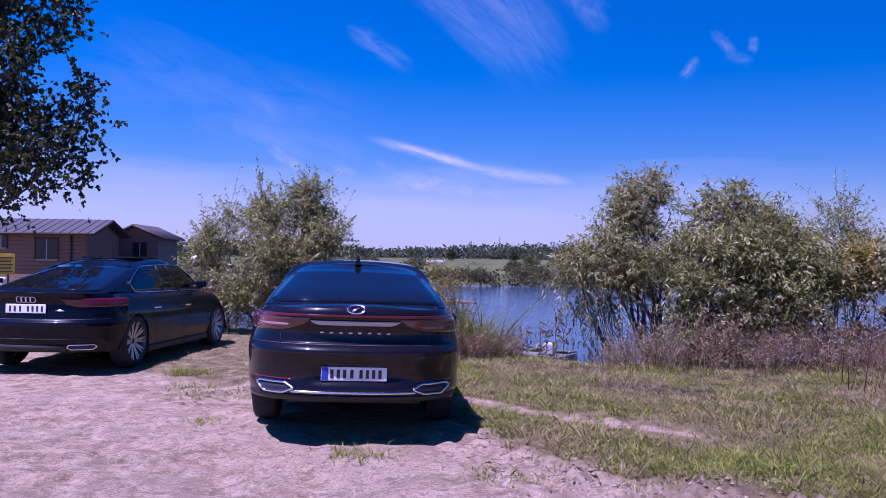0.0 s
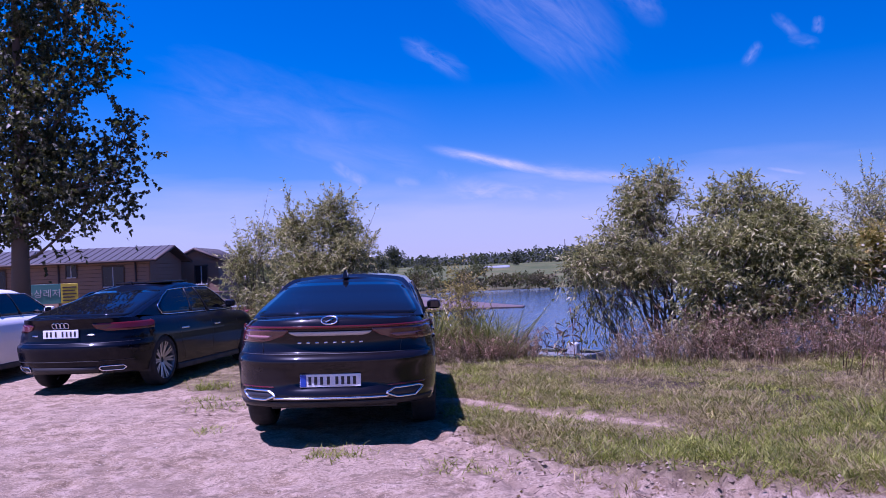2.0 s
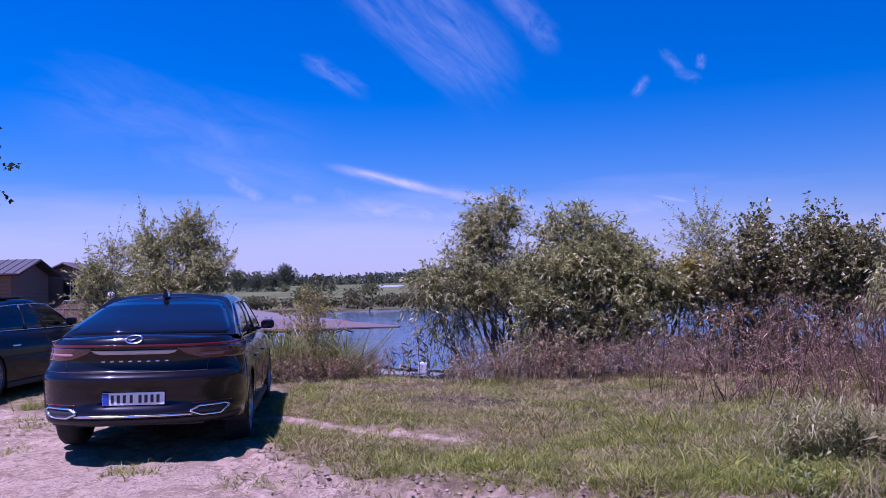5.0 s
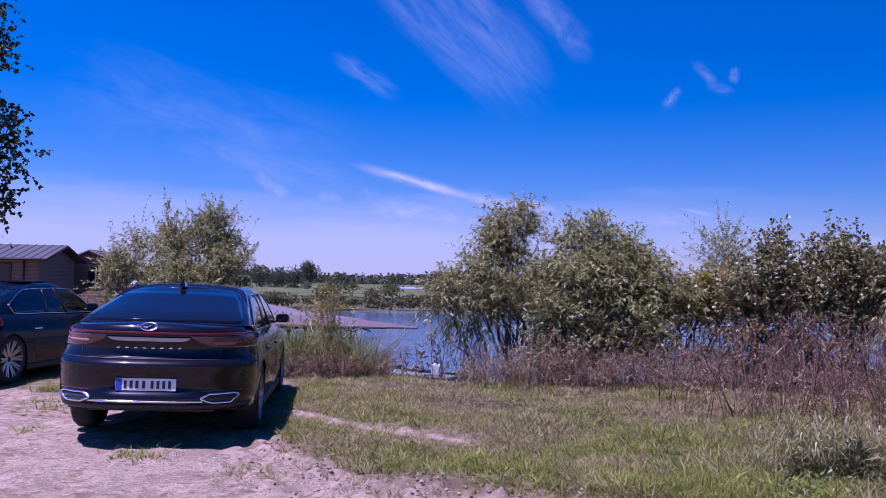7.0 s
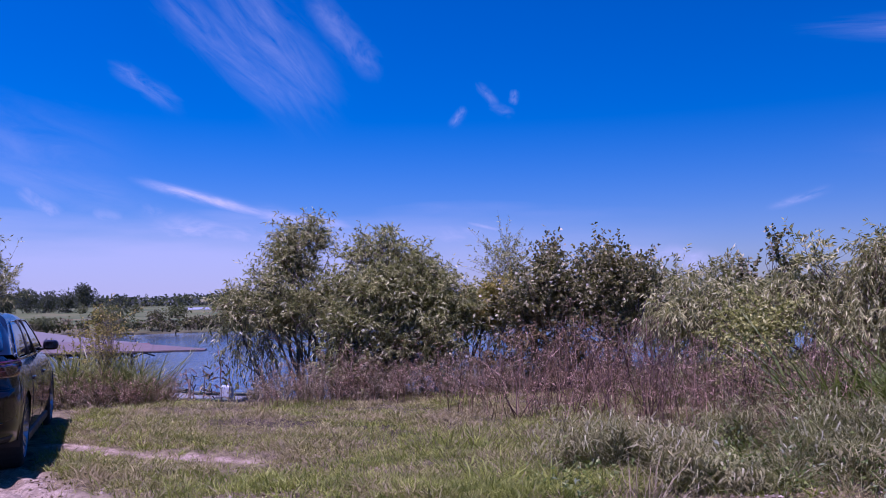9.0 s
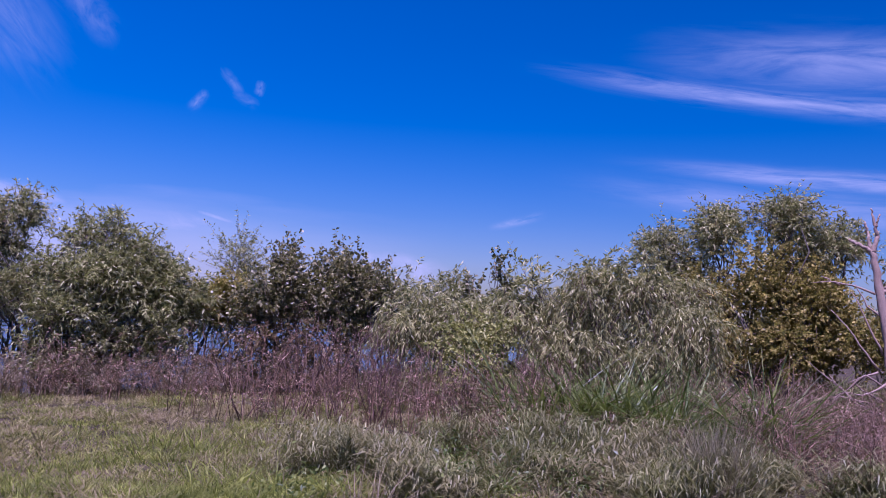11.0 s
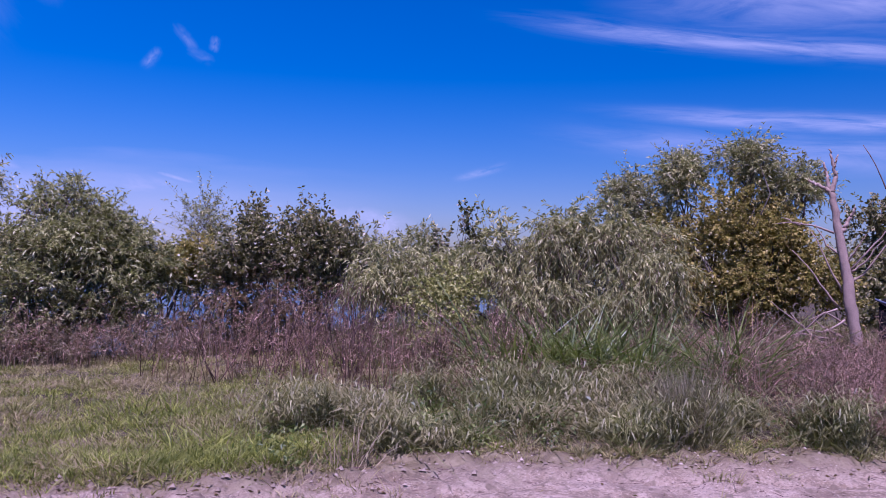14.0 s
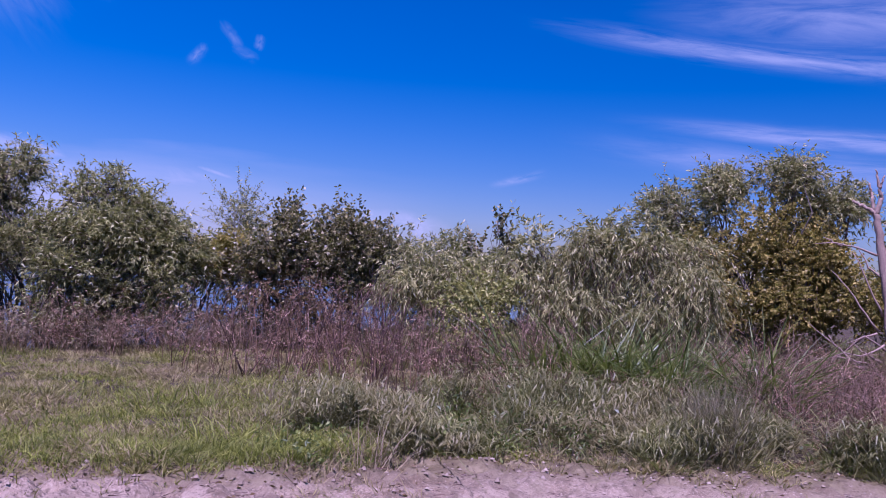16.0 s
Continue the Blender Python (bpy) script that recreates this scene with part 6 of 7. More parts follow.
def roof_slope(parent, a, b, c, d, thick=0.07, ribs=0):
    """A pitched roof plane a-b (eaves) to d-c (ridge), with raised seams."""
    a, b, c, d = (np.array(p, float) for p in (a, b, c, d))
    up = np.cross(b - a, d - a)
    up = up / np.linalg.norm(up) * thick
    P = np.array([[a, b], [d, c]])
    V, F = slab(P, up)
    r = mesh_part("roof", V, F, ROOF_METAL, parent, "", False)
    for k in range(ribs):
        t = (k + 0.5) / ribs
        p, q = a + (b - a) * t + up * 1.1, d + (c - d) * t + up * 1.1
        beam("seam", p, q, 0.025, ROOF_METAL, r, sides=5)
    beam("fascia", a, b, 0.06, WOOD_DARK, r, sides=6)
    return r


hut = new("wooden_hut")
hut.location = (-20, 36.7, 0)
inv_hut = Matrix.Translation((20, -36.7, 0))
hx0, hx1, hy0, hy1, ze, zr = -29.0, -14.9, 34.4, 39.0, 2.62, 3.32
bar("wall", hx0, hx1, hy0, hy0 + 0.18, -0.1, ze, WOOD_DARK, hut)
bar("back_wall", hx0, hx1, hy1 - 0.18, hy1, -0.1, ze, WOOD_DARK, hut)
gable(hut, hx1, hy0, hy1, -0.1, ze, zr - 0.1, 0.18, WOOD_WALL)
gable(hut, hx0 + 0.18, hy0, hy1, -0.1, ze, zr - 0.1, 0.18, WOOD_WALL)
ym = (hy0 + hy1) / 2
roof_slope(hut, (hx0 - 0.4, hy0 - 0.45, ze - 0.08), (hx1 + 0.45, hy0 - 0.45, ze - 0.08), (hx1 + 0.45, ym, zr), (hx0 - 0.4, ym, zr), ribs=34)
roof_slope(hut, (hx1 + 0.45, hy1 + 0.45, ze - 0.08), (hx0 - 0.4, hy1 + 0.45, ze - 0.08), (hx0 - 0.4, ym, zr), (hx1 + 0.45, ym, zr))
for s in (-1, 1):
    beam("bargeboard", (hx1 + 0.47, ym, zr), (hx1 + 0.47, ym + s * 2.75, ze - 0.08), 0.08, WOOD_DARK, hut)
for x0, x1, z0, z1 in ((-17.3, -16.25, 1.3, 2.3), (-19.2, -18.7, 1.85, 2.45), (-23.5, -22.4, 1.3, 2.3)):
    window(hut, x0, x1, hy0 - 0.05, z0, z1)
for x in (-15.6, -19.6, -24.0):
    beam("downpipe", (x, hy0 - 0.08, 0), (x, hy0 - 0.08, ze - 0.1), 0.05, WOOD_DARK, hut)
zz = 0.0
while zz < ze - 0.1:
    bar("siding_board", hx0, hx1 - 0.02, hy0 - 0.035, hy0 - 0.002, zz, zz + 0.185, WOOD_WALL, hut)
    zz += 0.2
zz = 0.0
while zz < ze - 0.1:
    bar("siding_board", hx1 + 0.002, hx1 + 0.035, hy0 - 0.02, hy1, zz, zz + 0.185, WOOD_WALL, hut)
    zz += 0.2
tagged(hut, "long brown wooden hut with a ribbed grey metal roof", "hut")

porch = new("wooden_cabin")
porch.location = (-14.3, 41.5, 0)
px0, px1, py0 = -15.6, -13.1, 40.2
bar("wall", px0, px1, py0, py0 + 0.16, -0.1, 2.6, WOOD_WALL, porch)
bar("side_wall", px1 - 0.16, px1, py0 + 0.16, py0 + 4.0, -0.1, 2.6, WOOD_WALL, porch)
V = [(px0, py0, 2.6), (px1, py0, 2.6), ((px0 + px1) / 2, py0, 3.15), (px0, py0 + 0.16, 2.6), (px1, py0 + 0.16, 2.6), ((px0 + px1) / 2, py0 + 0.16, 3.15)]
mesh_part("gable_wall", V, [(0, 1, 2), (5, 4, 3), (0, 3, 4, 1), (1, 4, 5, 2), (2, 5, 3, 0)], WOOD_WALL, porch, "", False)
pm = (px0 + px1) / 2
roof_slope(porch, (px1 + 0.4, py0 - 0.4, 2.52), (px1 + 0.4, py0 + 4.2, 2.52), (pm, py0 + 4.2, 3.25), (pm, py0 - 0.4, 3.25), ribs=10)
roof_slope(porch, (px0 - 0.4, py0 + 4.2, 2.52), (px0 - 0.4, py0 - 0.4, 2.52), (pm, py0 - 0.4, 3.25), (pm, py0 + 4.2, 3.25), ribs=10)
for x in (px0 - 0.4, px1 + 0.4):
    beam("bargeboard", (pm, py0 - 0.42, 3.25), (x, py0 - 0.42, 2.52), 0.08, WOOD_DARK, porch)
window(porch, -14.45, -13.75, py0 - 0.02, 1.2, 2.25)
for k in range(13):
    bar("siding_board", px0, px1 + 0.01, py0 - 0.03, py0 - 0.002, k * 0.2, k * 0.2 + 0.185, WOOD_WALL, porch)
tagged(porch, "small brown wooden cabin with a gabled porch roof", "hut")
for root in (hut, porch):
    m = Matrix.Translation(-root.location)
    for ob in root.children:
        ob.matrix_parent_inverse = m

# boards by the parking place
sign = new("sign_board")
sign.location = (-12.6, 20.0, 0)
sign.rotation_euler = (0, 0, radians(25))
panel = bar("panel", -0.85, 0.25, -0.03, 0.0, 0.86, 1.52, BOARD_GREEN, sign, "green board with white lettering")
yellow = bar("yellow_panel", 0.25, 0.78, -0.035, 0.002, 0.86, 1.52, BOARD_YELLOW, sign, "yellow board with dark lines")
for x in (-0.7, 0.6):
    beam("post", (x, 0.04, -0.05), (x, 0.04, 1.5), 0.03, STEEL_DARK, sign)
fc = bpy.data.curves.new("lettering", "FONT")
fc.body = "수상레저"
fc.size = 0.30
fc.align_x, fc.align_y = "CENTER", "CENTER"
fc.extrude = 0.004
letters = new("lettering", fc)
letters.data.materials.append(FRAME_WHITE)
letters.parent = panel
letters.location = (-0.3, -0.038, 1.19)
letters.rotation_euler = (radians(90), 0, 0)
for k in range(5):
    bar("text_line", 0.30, 0.73 - 0.05 * (k % 2), -0.041, -0.036, 0.93 + k * 0.11, 0.975 + k * 0.11, WOOD_DARK, yellow)
tagged(sign, "green and yellow sign board on posts by the huts", "sign")

lamp = new("globe_lamp")
lamp.location = (-6.7, 22.4, 0)
beam("pole", (0, 0, -0.6), (0, 0, 1.3), 0.05, STEEL_DARK, lamp, sides=8)
beam("collar", (0, 0, 1.26), (0, 0, 1.34), 0.09, STEEL_DARK, lamp, sides=10)
bm = bmesh.new()
bmesh.ops.create_icosphere(bm, subdivisions=3, radius=0.13, matrix=Matrix.Translation((0, 0, 1.44)))
me = bpy.data.meshes.new("globe")
bm.to_mesh(me)
bm.free()
me.materials.append(GLOBE)
me.shade_smooth()
globe = new("globe", me)
globe.parent = lamp
tagged(lamp, "white globe lamp on a short dark post by the jetty", "lamp")

# jetty behind the parked cars
jetty = new("jetty")
jetty.location = (-5, 21, 0)
for k in range(16):
    bar("deck_board", -4.2 + k * 0.45, -4.2 + k * 0.45 + 0.43, -0.8, 0.8, 0.28, 0.33, RUST_RED, jetty)
bar("edge_beam", -4.3, 3.1, -0.9, -0.8, 0.12, 0.36, RUST_RED, jetty, "red-brown edge beam")
for k in range(8):
    beam("pile", (-4.1 + k, -0.75, -1.3), (-4.1 + k, -0.75, 0.3), 0.06, WOOD_DARK, jetty)
    beam("rail_post", (-4.1 + k, 0.75, 0.3), (-4.1 + k, 0.75, 1.0), 0.035, WOOD_DARK, jetty)
for z in (0.7, 1.0):
    beam("rail", (-4.2, 0.75, z), (3.0, 0.75, z), 0.03, WOOD_DARK, jetty)
bar("white_rail", -1.6, 1.4, -0.93, -0.9, 0.5, 0.56, FRAME_WHITE, jetty)
for k in range(3):
    beam("rail_post", (-1.5 + k * 1.4, -0.88, 0.3), (-1.5 + k * 1.4, -0.88, 0.56), 0.025, FRAME_WHITE, jetty)
tagged(jetty, "red-brown wooden jetty with railings", "jetty")

# the slipway ramp on the water
ramp_ob = new("slipway_ramp")
ramp_ob.location = (-3, 30, 0)
inv = Matrix.Translation((3, -30, 0))
near, far = [(-8.5, 28.3, 0.20), (-4, 28.6, 0.11), (0, 28.9, 0.02), (1.5, 29.0, -0.02)], [(-8.5, 35.5, 0.95), (-4.5, 34.6, 0.66), (-1.0, 31.5, 0.22), (1.5, 29.4, 0.0)]
V, F = slab(np.array([near, far]), (0, 0, -0.06))
mesh_part("deck", V, F, DECK_PALE, ramp_ob, "pale weathered boarding", False)
tubes("edge_beam", [(np.array(near) + np.array([0, -0.05, -0.06]), 0.13, 0.11)], RUST_RED, ramp_ob, "red-oxide edge beam", 4)
for k in range(11):
    x = -8.2 + k * 0.9
    z = 0.16 - (x + 8.2) * 0.022
    beam("post", (x, 28.7, -1.6), (x, 28.7, z - 0.1), 0.06, STEEL_DARK, ramp_ob)
    beam("brace", (x, 28.75, -0.55), (x + 0.9, 28.75, z - 0.15), 0.035, STEEL_DARK, ramp_ob)
    beam("brace", (x, 28.8, z - 0.15), (x + 0.9, 28.8, -0.5), 0.035, STEEL_DARK, ramp_ob)
    beam("joist", (x, 28.7, z - 0.12), (x, 32.5, z + 0.12), 0.05, STEEL_DARK, ramp_ob)
beam("stringer", (-8.5, 28.6, -0.35), (1.0, 28.9, -0.38), 0.05, STEEL_DARK, ramp_ob)
for k in range(14):
    x = -8.3 + k * 0.7
    f = (x + 8.5) / 10
    beam("deck_seam", (x, 28.35 + 0.06 * k, 0.205 - 0.0155 * k), (x + 0.0, 28.35 + 0.06 * k + 6.6 * (1 - f) ** 1.2 * 0.95, 0.20 - 0.0155 * k + 0.66 * (1 - f) ** 1.35), 0.018, TARP_BROWN, ramp_ob, sides=4)
tagged(ramp_ob, "sloping boarded slipway ramp with a red edge on steel trestles", "ramp")
raft = new("floating_raft")
raft.location = (1.5, 26.8, WATER_Z)
V, F = slab(np.array([[(-2.8, 26.9, -0.14), (0.5, 26.6, -0.16), (2.4, 26.3, -0.17), (3.6, 26.6, -0.20)], [(-2.8, 29.0, 0.22), (0.5, 28.6, 0.10), (2.2, 27.8, -0.04), (3.7, 26.9, -0.18)]]), (0, 0, -0.07))
mesh_part("deck", V, F, TARP_BROWN, raft, "brown sheeting", False)
for k in range(5):
    beam("pile", (-2.6 + k * 0.75, 27.9, -1.0), (-2.6 + k * 0.75, 27.9, -0.15), 0.05, STEEL_DARK, raft)
beam("edge_beam", (-2.8, 26.85, -0.19), (2.4, 26.28, -0.22), 0.035, WOOD_DARK, raft)
tagged(raft, "low floating raft covered with brown sheeting", "raft")
for root in (ramp_ob, raft):
    m = Matrix.Translation(-root.location)
    for ob in root.children:
        ob.matrix_parent_inverse = m

# small boat with an outboard motor
boat = new("rowing_boat")
boat.location = (2.5, 9.6, WATER_Z)
boat.rotation_euler = (0, 0, radians(-35))
st = np.linspace(-1.35, 1.35, 15)
half = 0.52 * (1 - np.clip((-st - 0.2) / 1.15, 0, 1) ** 2.2)
rows = []
for t in np.linspace(-1, 1, 13):
    rows.append(np.stack([st, half * np.sign(t) * np.abs(t) ** 0.6, -0.12 + 0.52 * np.abs(t) ** 2.4 + 0.10 * np.clip(-st, 0, 2)], 1))
V, F = slab(np.array(rows), (0, 0, 0.03))
mesh_part("hull", V, F, BOAT_GREY, boat, "grey hull")
for t in (0, -1):
    tubes("gunwale", [(rows[t] + np.array([0, 0, 0.02]), 0.035, 0.035)], BOAT_DARK, boat, "dark rubbing strip", 6)
bar("transom", 1.32, 1.38, -0.5, 0.5, -0.05, 0.42, BOAT_GREY, boat)
for x in (-0.3, 0.6):
    bar("thwart", x, x + 0.22, -0.46, 0.46, 0.22, 0.26, WOOD_DARK, boat)
tagged(boat, "small grey boat moored at the bank", "boat")
motor = new("outboard_motor")
motor.location = (3.22, 8.55, -0.35)
motor.rotation_euler = (0, 0, radians(-35))
bevel_box("cowl", -0.11, 0.12, -0.08, 0.08, 0.08, 0.34, 0.05, MOTOR, motor, "pale grey cowl", 3)
bevel_box("leg", -0.04, 0.06, -0.04, 0.04, -0.75, 0.10, 0.02, PLASTIC, motor)
bevel_box("clamp", -0.22, -0.06, -0.09, 0.09, -0.10, 0.12, 0.02, PLASTIC, motor)
beam("tiller", (-0.12, 0, 0.18), (-0.55, 0.02, 0.25), 0.018, PLASTIC, motor)
tagged(motor, "pale outboard motor clamped to the boat's stern", "motor")
mooring = beam("mooring_rail", (1.9, 8.9, -0.08), (2.6, 8.75, -0.10), 0.02, BOAT_DARK)
tagged(mooring, "thin dark mooring rail by the boat", "rail")
for p in ((1.95, 8.9), (2.55, 8.76)):
    b = beam("mooring_post", (*p, -1.2), (*p, 0.12), 0.03, WOOD_DARK)
    tagged(b, "dark mooring post at the bank", "post", "mooring posts")

# the dead tree
rng = np.random.RandomState(77)
DEAD = [
    ([(16.32, -1.45, -0.1), (16.29, -1.42, 0.28), (16.24, -1.32, 1.05), (16.22, -1.27, 1.53), (16.17, -1.14, 2.22), (16.14, -1.08, 2.71), (16.12, -1.04, 2.89)], 0.115, 0.042),
    ([(16.12, -1.04, 2.87), (16.02, -0.90, 2.97), (15.95, -0.73, 3.07)], 0.036, 0.02), ([(16.12, -1.03, 2.82), (16.12, -0.97, 3.15), (16.07, -0.94, 3.37)], 0.034, 0.016),
    ([(16.12, -1.04, 2.86), (16.18, -1.10, 3.12), (16.13, -1.06, 3.4), (16.11, -1.01, 3.61)], 0.045, 0.010), ([(16.14, -1.08, 3.3), (16.2, -1.12, 3.51)], 0.022, 0.010),
    ([(16.19, -1.19, 2.15), (16.28, -1.30, 2.41), (16.3, -1.37, 2.6)], 0.04, 0.012)]
THIN = [
    [(16.14, -1.09, 2.17), (15.95, -0.84, 2.27), (15.75, -0.55, 2.34), (15.6, -0.29, 2.31)], [(15.85, -0.64, 2.28), (15.8, -0.47, 2.37), (15.79, -0.35, 2.44)],
    [(16.2, -1.21, 1.14), (16.0, -1.09, 1.53), (15.9, -0.96, 1.92), (15.85, -0.83, 2.18)], [(16.17, -1.15, 0.9), (15.95, -0.97, 1.23), (15.8, -0.76, 1.63), (15.7, -0.57, 1.86)],
    [(16.24, -1.32, 1.53), (16.4, -1.53, 1.83), (16.5, -1.74, 2.11), (16.6, -1.94, 2.4)], [(16.23, -1.29, 1.63), (16.2, -1.45, 1.9), (16.25, -1.59, 2.13)],
    [(16.25, -1.34, 1.49), (16.3, -1.57, 1.68), (16.35, -1.81, 2.04)], [(16.21, -1.25, 0.66), (15.9, -1.05, 0.45), (15.7, -0.81, 0.49), (15.6, -0.64, 0.34)],
    [(16.23, -1.29, 0.56), (15.95, -1.05, 0.8), (15.8, -0.81, 0.64)], [(16.2, -1.21, 0.36), (16.0, -0.97, 0.55), (15.9, -0.85, 0.69)],
    [(16.16, -1.16, 0.85), (16.0, -0.9, 0.72), (15.85, -0.48, 0.20)],
    [(16.23, -1.3, 1.25), (16.38, -1.55, 1.5), (16.5, -1.8, 1.95), (16.55, -1.95, 2.2)], [(16.2, -1.2, 1.75), (16.05, -1.0, 1.95), (15.95, -0.85, 2.3)],
    [(16.1, -1.2, 0.15), (15.8, -0.75, 0.5), (15.5, -0.3, 0.95)], [(16.0, -1.5, 0.1), (15.75, -0.95, 0.35), (15.6, -0.6, 0.75)], [(16.25, -1.1, 0.3), (15.95, -0.6, 0.4), (15.7, -0.1, 0.25)]]
dead = new("dead_tree")
dead.location = (16.3, -1.43, 0)
inv = Matrix.Translation((-16.3, 1.43, 0))


def smooth_path(p, n=10):
    p = np.array(p, float)
    t = np.linspace(0, len(p) - 1, n)
    q = np.stack([np.interp(t, np.arange(len(p)), p[:, k]) for k in range(3)], 1)
    return q + rng.normal(size=q.shape) * 0.007


tubes("trunk", [(smooth_path(p, 26), a, b) for p, a, b in DEAD], BARK_DEAD, dead, "bleached bare trunk with broken limbs", 14, 0.15).matrix_parent_inverse = inv
for p in THIN:
    tubes("branch", [(smooth_path(p, 9), 0.022, 0.006)], BARK_DEAD, dead, sides=5).matrix_parent_inverse = inv
tagged(dead, "bleached dead tree with broken limbs among the weeds", "tree")
stick = tubes("dead_sapling", [(smooth_path([(16.7, -2.15, -0.05), (16.62, -2.1, 1.54), (16.49, -1.92, 2.59), (16.41, -1.72, 3.17), (16.32, -1.5, 3.66)], 12), 0.022, 0.006)], TWIG, sides=5)
tagged(stick, "thin bare leaning sapling beside the dead tree", "tree")

# dark cloth shelter behind the dead tree
tent = new("shelter")
tent.location = (18.0, -1.3, 0)
V, F = slab(np.array([[(17.5, -1.3, 0.95), (18.6, -1.0, 1.0), (19.4, -1.0, 1.0)], [(17.65, -1.75, 0.6), (18.2, -2.2, 0.55), (19.2, -2.6, 0.6)], [(17.65, -1.95, -0.05), (18.2, -2.6, -0.05), (19.2, -3.0, -0.05)]]), (0.02, 0.02, -0.03))
mesh_part("cloth", V, F, SHELTER, tent, "", False)
tubes("ridge_rail", [(np.array([(17.45, -1.25, 1.0), (17.55, -1.6, 0.86), (17.65, -1.95, 0.6), (17.75, -2.3, 0.15)]), 0.02, 0.02)], RAIL_BLUE, tent, "blue-grey rail", 8)
V, F = slab(np.array([[(17.5, -1.3, 0.93), (17.65, -1.75, 0.58)], [(17.5, -1.3, 0.0), (17.65, -1.75, 0.0)]]), (0.03, 0, 0))
mesh_part("side_cloth", V, F, SHELTER, tent, "", False)
m = Matrix.Translation(-tent.location)
for ob in tent.children:
    ob.matrix_parent_inverse = m
tagged(tent, "dark cloth shelter with a blue-grey rail", "shelter")

# far side of the lake
def far_bush(name, label, x, y, w, h, seed, material, category="bush", n=260, leaf=0.3, trunk_h=0.02, group=""):
    r = np.random.RandomState(seed)
    z = ground_z(x, y)
    root = new(name)
    root.location = (x, y, z)
    m = 9
    a = r.uniform(0, 6.28, m)
    bl = np.stack([np.cos(a) * w * 0.32 * r.uniform(0, 1, m), np.sin(a) * w * 0.25, h * r.uniform(0.1 + trunk_h, 0.72, m), np.full(m, w * 0.24), np.full(m, w * 0.22), h * r.uniform(0.16, 0.27, m)], 1)
    Q, s, e = shoots(r, bl, n, leaf * 2.2, 7, leaf, leaf * 0.55, 0.5, 0.2)
    quad_cloud("crown", Q, material, root)
    tubes("trunk", [(bent(r, (0, 0, -0.2), b[:3], 5, 0.1), 0.014 * h, 0.005 * h) for b in bl[:4]], BARK, root, sides=5)
    return tagged(root, label, category, group)


r = np.random.RandomState(91)
for k in range(26):
    x = -22 + k * 2.3 + r.uniform(-2.2, 2.2)
    y = float(far_shore(np.array([x]))[0]) + r.uniform(0.6, 9)
    far_bush("shore_bush", "low bush on the far bank of the lake", x, y, r.uniform(1.6, 4.2), r.uniform(0.7, 1.8), 200 + k, FAR_BROWN if k % 3 else FAR_GREEN, n=320, leaf=0.16, group="bushes on the far bank")
for k in range(16):
    y = r.uniform(90, 330)
    x = r.uniform(-0.42, 0.32) * y
    far_bush("field_bush", "round green bush in the field beyond the lake", x, y, r.uniform(2.5, 5) * (0.7 + y / 400), r.uniform(1.4, 3.0) * (0.7 + y / 500), 260 + k, FAR_GREEN, n=130, leaf=0.4, group="bushes in the field")
far_bush("field_tree", "tall dark tree standing beyond the field", -24.5, 300, 8.5, 11.0, 301, FAR_WOOD_HAZED, "tree", 700, 0.5, 0.05)
for k, (x, y, w, h) in enumerate(((-31, 310, 10, 8.5), (-38, 320, 11, 9), (-46, 325, 11, 10), (-55, 330, 11, 9), (-65, 330, 12, 10), (-16, 330, 10, 5.5), (62, 420, 7, 8), (30, 430, 7, 7.5))):
    far_bush("field_tree", "dark tree at the edge of the field", x, y, w, h, 310 + k, FAR_WOOD_HAZED, "tree", 420, 0.6, 0.05, "trees at the field's edge")


def woods(name, label, n, x0, x1, y0, y1, tall, seed, size):
    r = np.random.RandomState(seed)
    m = n // 28
    cx, cy = r.uniform(x0, x1, m), r.uniform(y0, y1, m)
    hh = tall * r.uniform(0.45, 1.15, m) * (1 + 0.3 * np.sin(cx * 0.02 + seed))
    base = height(cx, cy)
    d = unit(r.normal(size=(m, 28, 3)))
    d[..., 2] = np.abs(d[..., 2])
    P = np.stack([cx, cy, base], 1)[:, None] + d * np.stack([hh * 0.6, hh * 0.6, hh], 1)[:, None] * (r.uniform(0.4, 1, (m, 28)) ** 0.5)[..., None]
    P = P.reshape(-1, 3)
    Q = leaf_quads(r, P, unit(r.normal(size=P.shape) + np.array([0, 0, 0.4])), size, size * 0.8)
    return tagged(quad_cloud(name, Q, FAR_BROWN if size < 1 else FAR_WOOD_HAZED), label, "woods", kind="stuff")


woods("far_woods", "dark line of woods along the far fields", 42000, -420, 420, 560, 720, 10.5, 401, 2.4)
woods("wooded_hill", "wooded hill beyond the huts", 16000, -420, -95, 300, 520, 12, 402, 2.6)
woods("reedy_margin", "dry reeds and scrub along the far bank", 16000, -60, 90, 65, 69, 0.8, 403, 0.28)

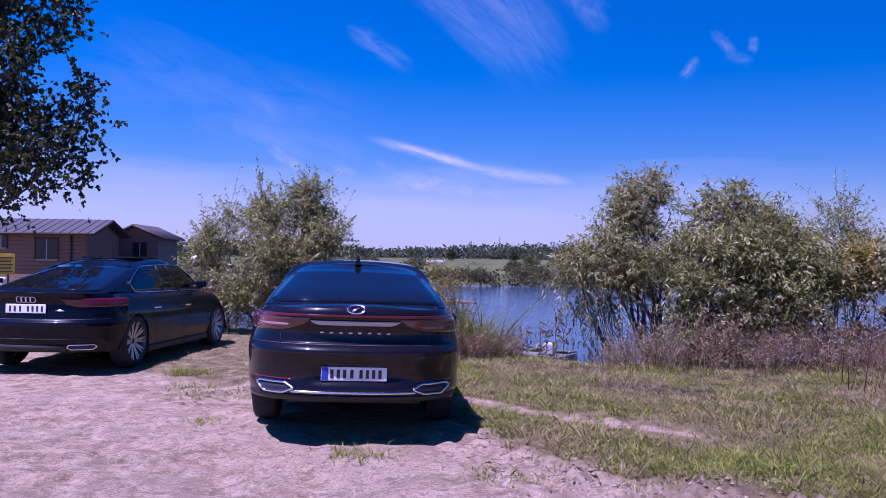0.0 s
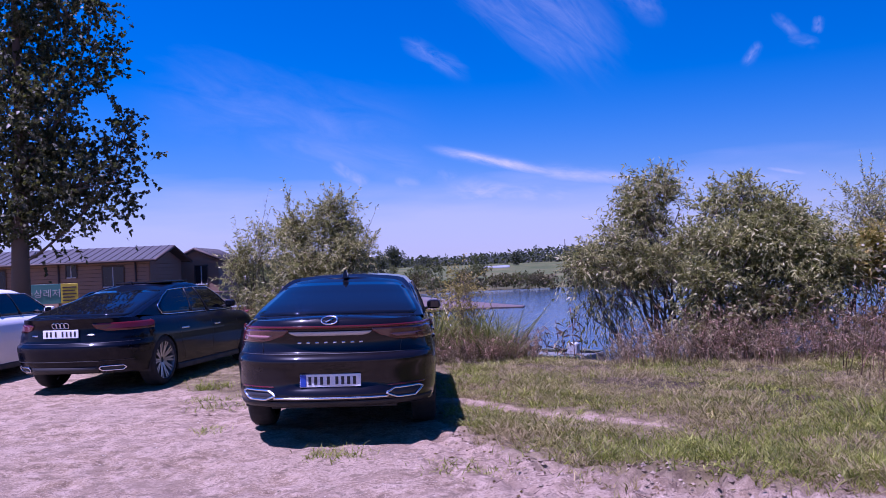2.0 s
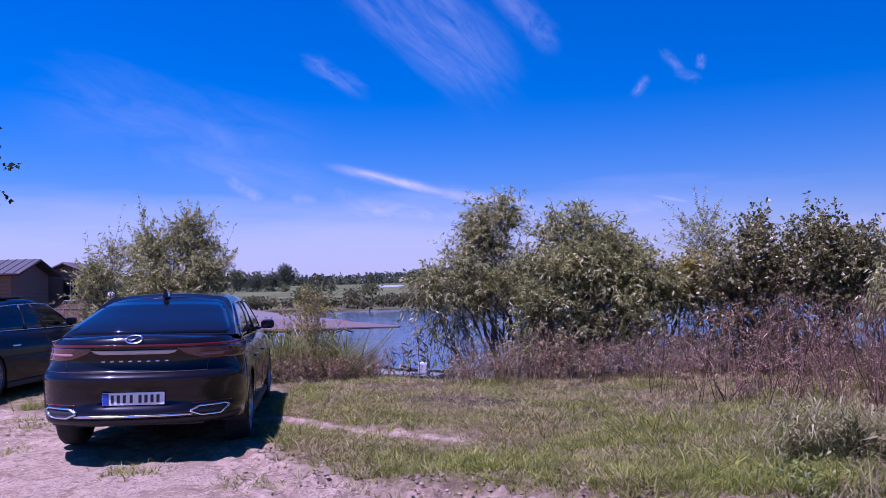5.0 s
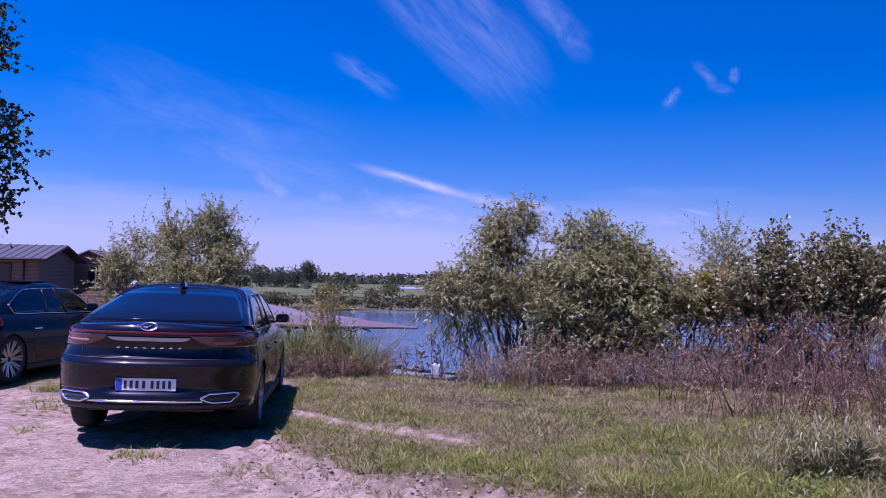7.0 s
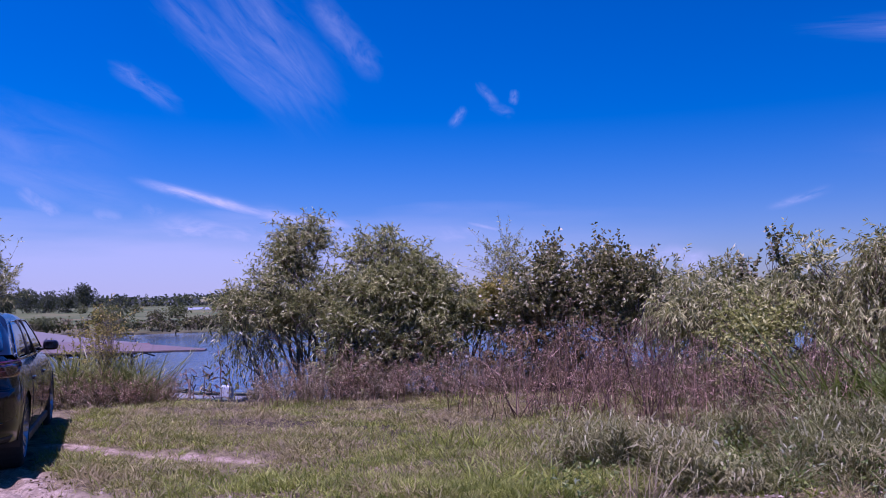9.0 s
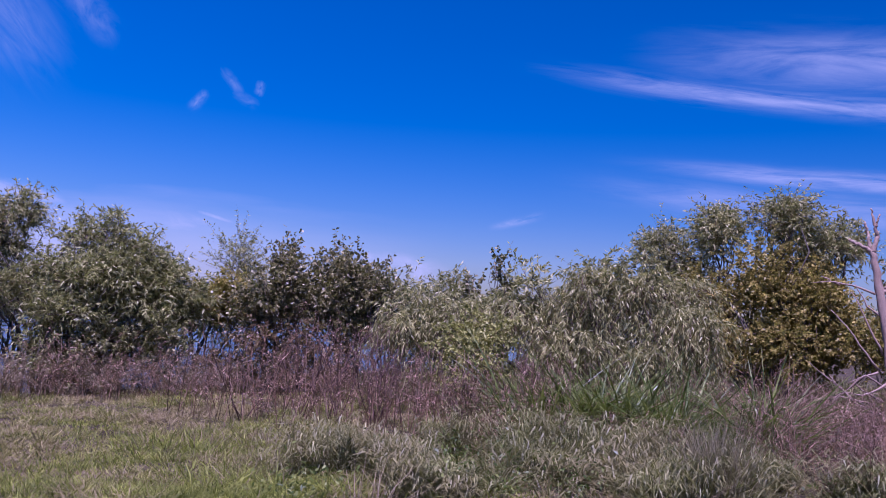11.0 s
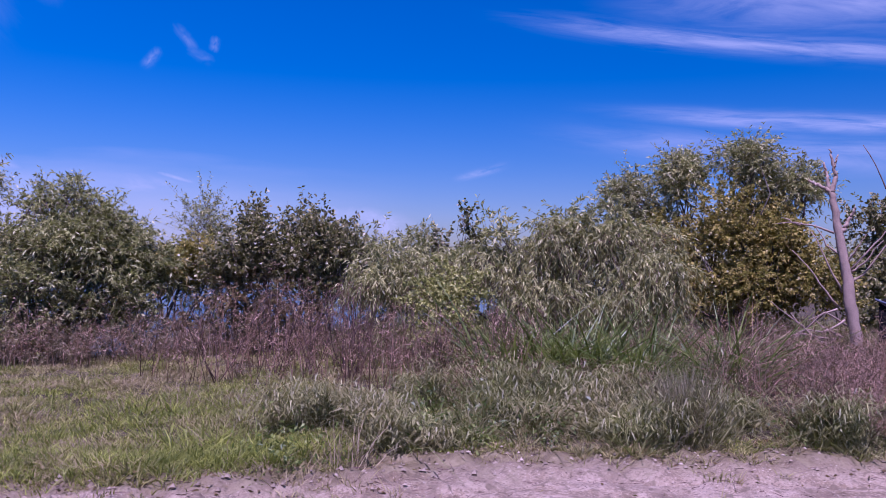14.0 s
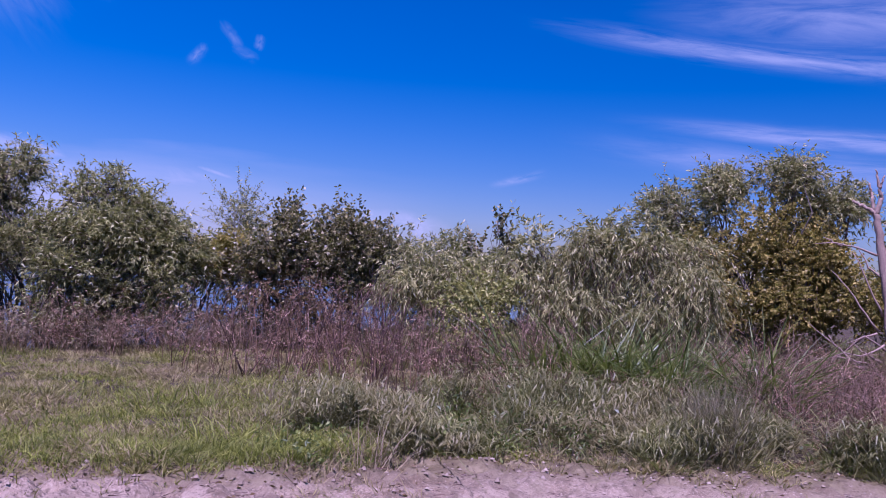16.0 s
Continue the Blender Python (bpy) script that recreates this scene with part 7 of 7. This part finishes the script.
tunnel = new("polytunnel")
tunnel.location = (15.5, 345, ground_z(15.5, 345))
a = np.linspace(0, math.pi, 13)
P = np.array([[(x, 2.2 * math.cos(t), 0.95 * math.sin(t)) for t in a] for x in np.linspace(-6, 6, 9)])
V, F = slab(P, (0, 0, -0.03))
mesh_part("cover", V, F, POLY, tunnel)
for x in (-6, -3, 0, 3, 6):
    tubes("hoop", [(np.array([(x, 2.23 * math.cos(t), 0.98 * math.sin(t)) for t in a]), 0.04, 0.04)], STEEL_DARK, tunnel, sides=5)
tagged(tunnel, "pale polytunnel in the field beyond the lake", "greenhouse")

block = new("office_block")
block.location = (128.5, 300, 0)
bar("wall", -4, 4, 0, 8, 0, 6.9, FACADE, block)
bar("parapet", -4.15, 4.15, -0.15, 8.15, 6.9, 7.2, FACADE, block)
for fl in range(3):
    for k in range(6):
        bar("window", -3.7 + k * 1.25, -3.7 + k * 1.25 + 1.05, -0.06, 0.02, 1.0 + fl * 2.0, 2.3 + fl * 2.0, WINDOW_GLASS, block)
tagged(block, "blue-grey office block far beyond the lake", "building")

mast = beam("radio_mast", (78, 600, 0), (78, 600, 20), 0.3, STEEL_DARK)
tagged(mast, "thin radio mast above the far woods", "mast")

# small shrub over the reeds and bare stalks at the water's edge
bush("reed_shrub", "thin small-leaved shrub above the reeds", "bush", (1.2, 8.0), [(1.1, 8.0, 1.05, 0.4, 0.35, 0.35), (0.9, 8.0, 0.7, 0.5, 0.4, 0.35)], 120, WILLOW_OLIVE, 0.06, 0.025, length=0.35, leaves=10, up=0.8, seed=61, stems=6, thick=0.014)
for k, (x, y, h) in enumerate(((2.98, 6.7, 0.75), (2.7, 6.8, 0.55), (2.5, 7.0, 0.45), (3.1, 6.9, 0.5), (2.85, 6.6, 0.4))):
    r = np.random.RandomState(500 + k)
    z = ground_z(x, y)
    s = new("dead_stalk")
    s.location = (x, y, z)
    tubes("stem", [(bent(r, (0, 0, -0.05), (r.normal() * 0.08, r.normal() * 0.08, h - z), 8, 0.05), 0.010, 0.004)], TWIG, s, sides=5)
    b = np.stack([r.normal(0, 0.04, 16), r.normal(0, 0.04, 16), r.uniform(0.35, 1.0, 16) * (h - z)], 1)
    quad_cloud("dry_leaf", leaf_quads(r, b, unit(r.normal(size=(16, 3)) * np.array([1, 1, 0.3]) + np.array([0, 0, -0.6])), 0.2, 0.03), STRAW if k % 2 else TWIG, s)
    tagged(s, "dry dark stalk with hanging dead leaves", "weed", "dead stalks")
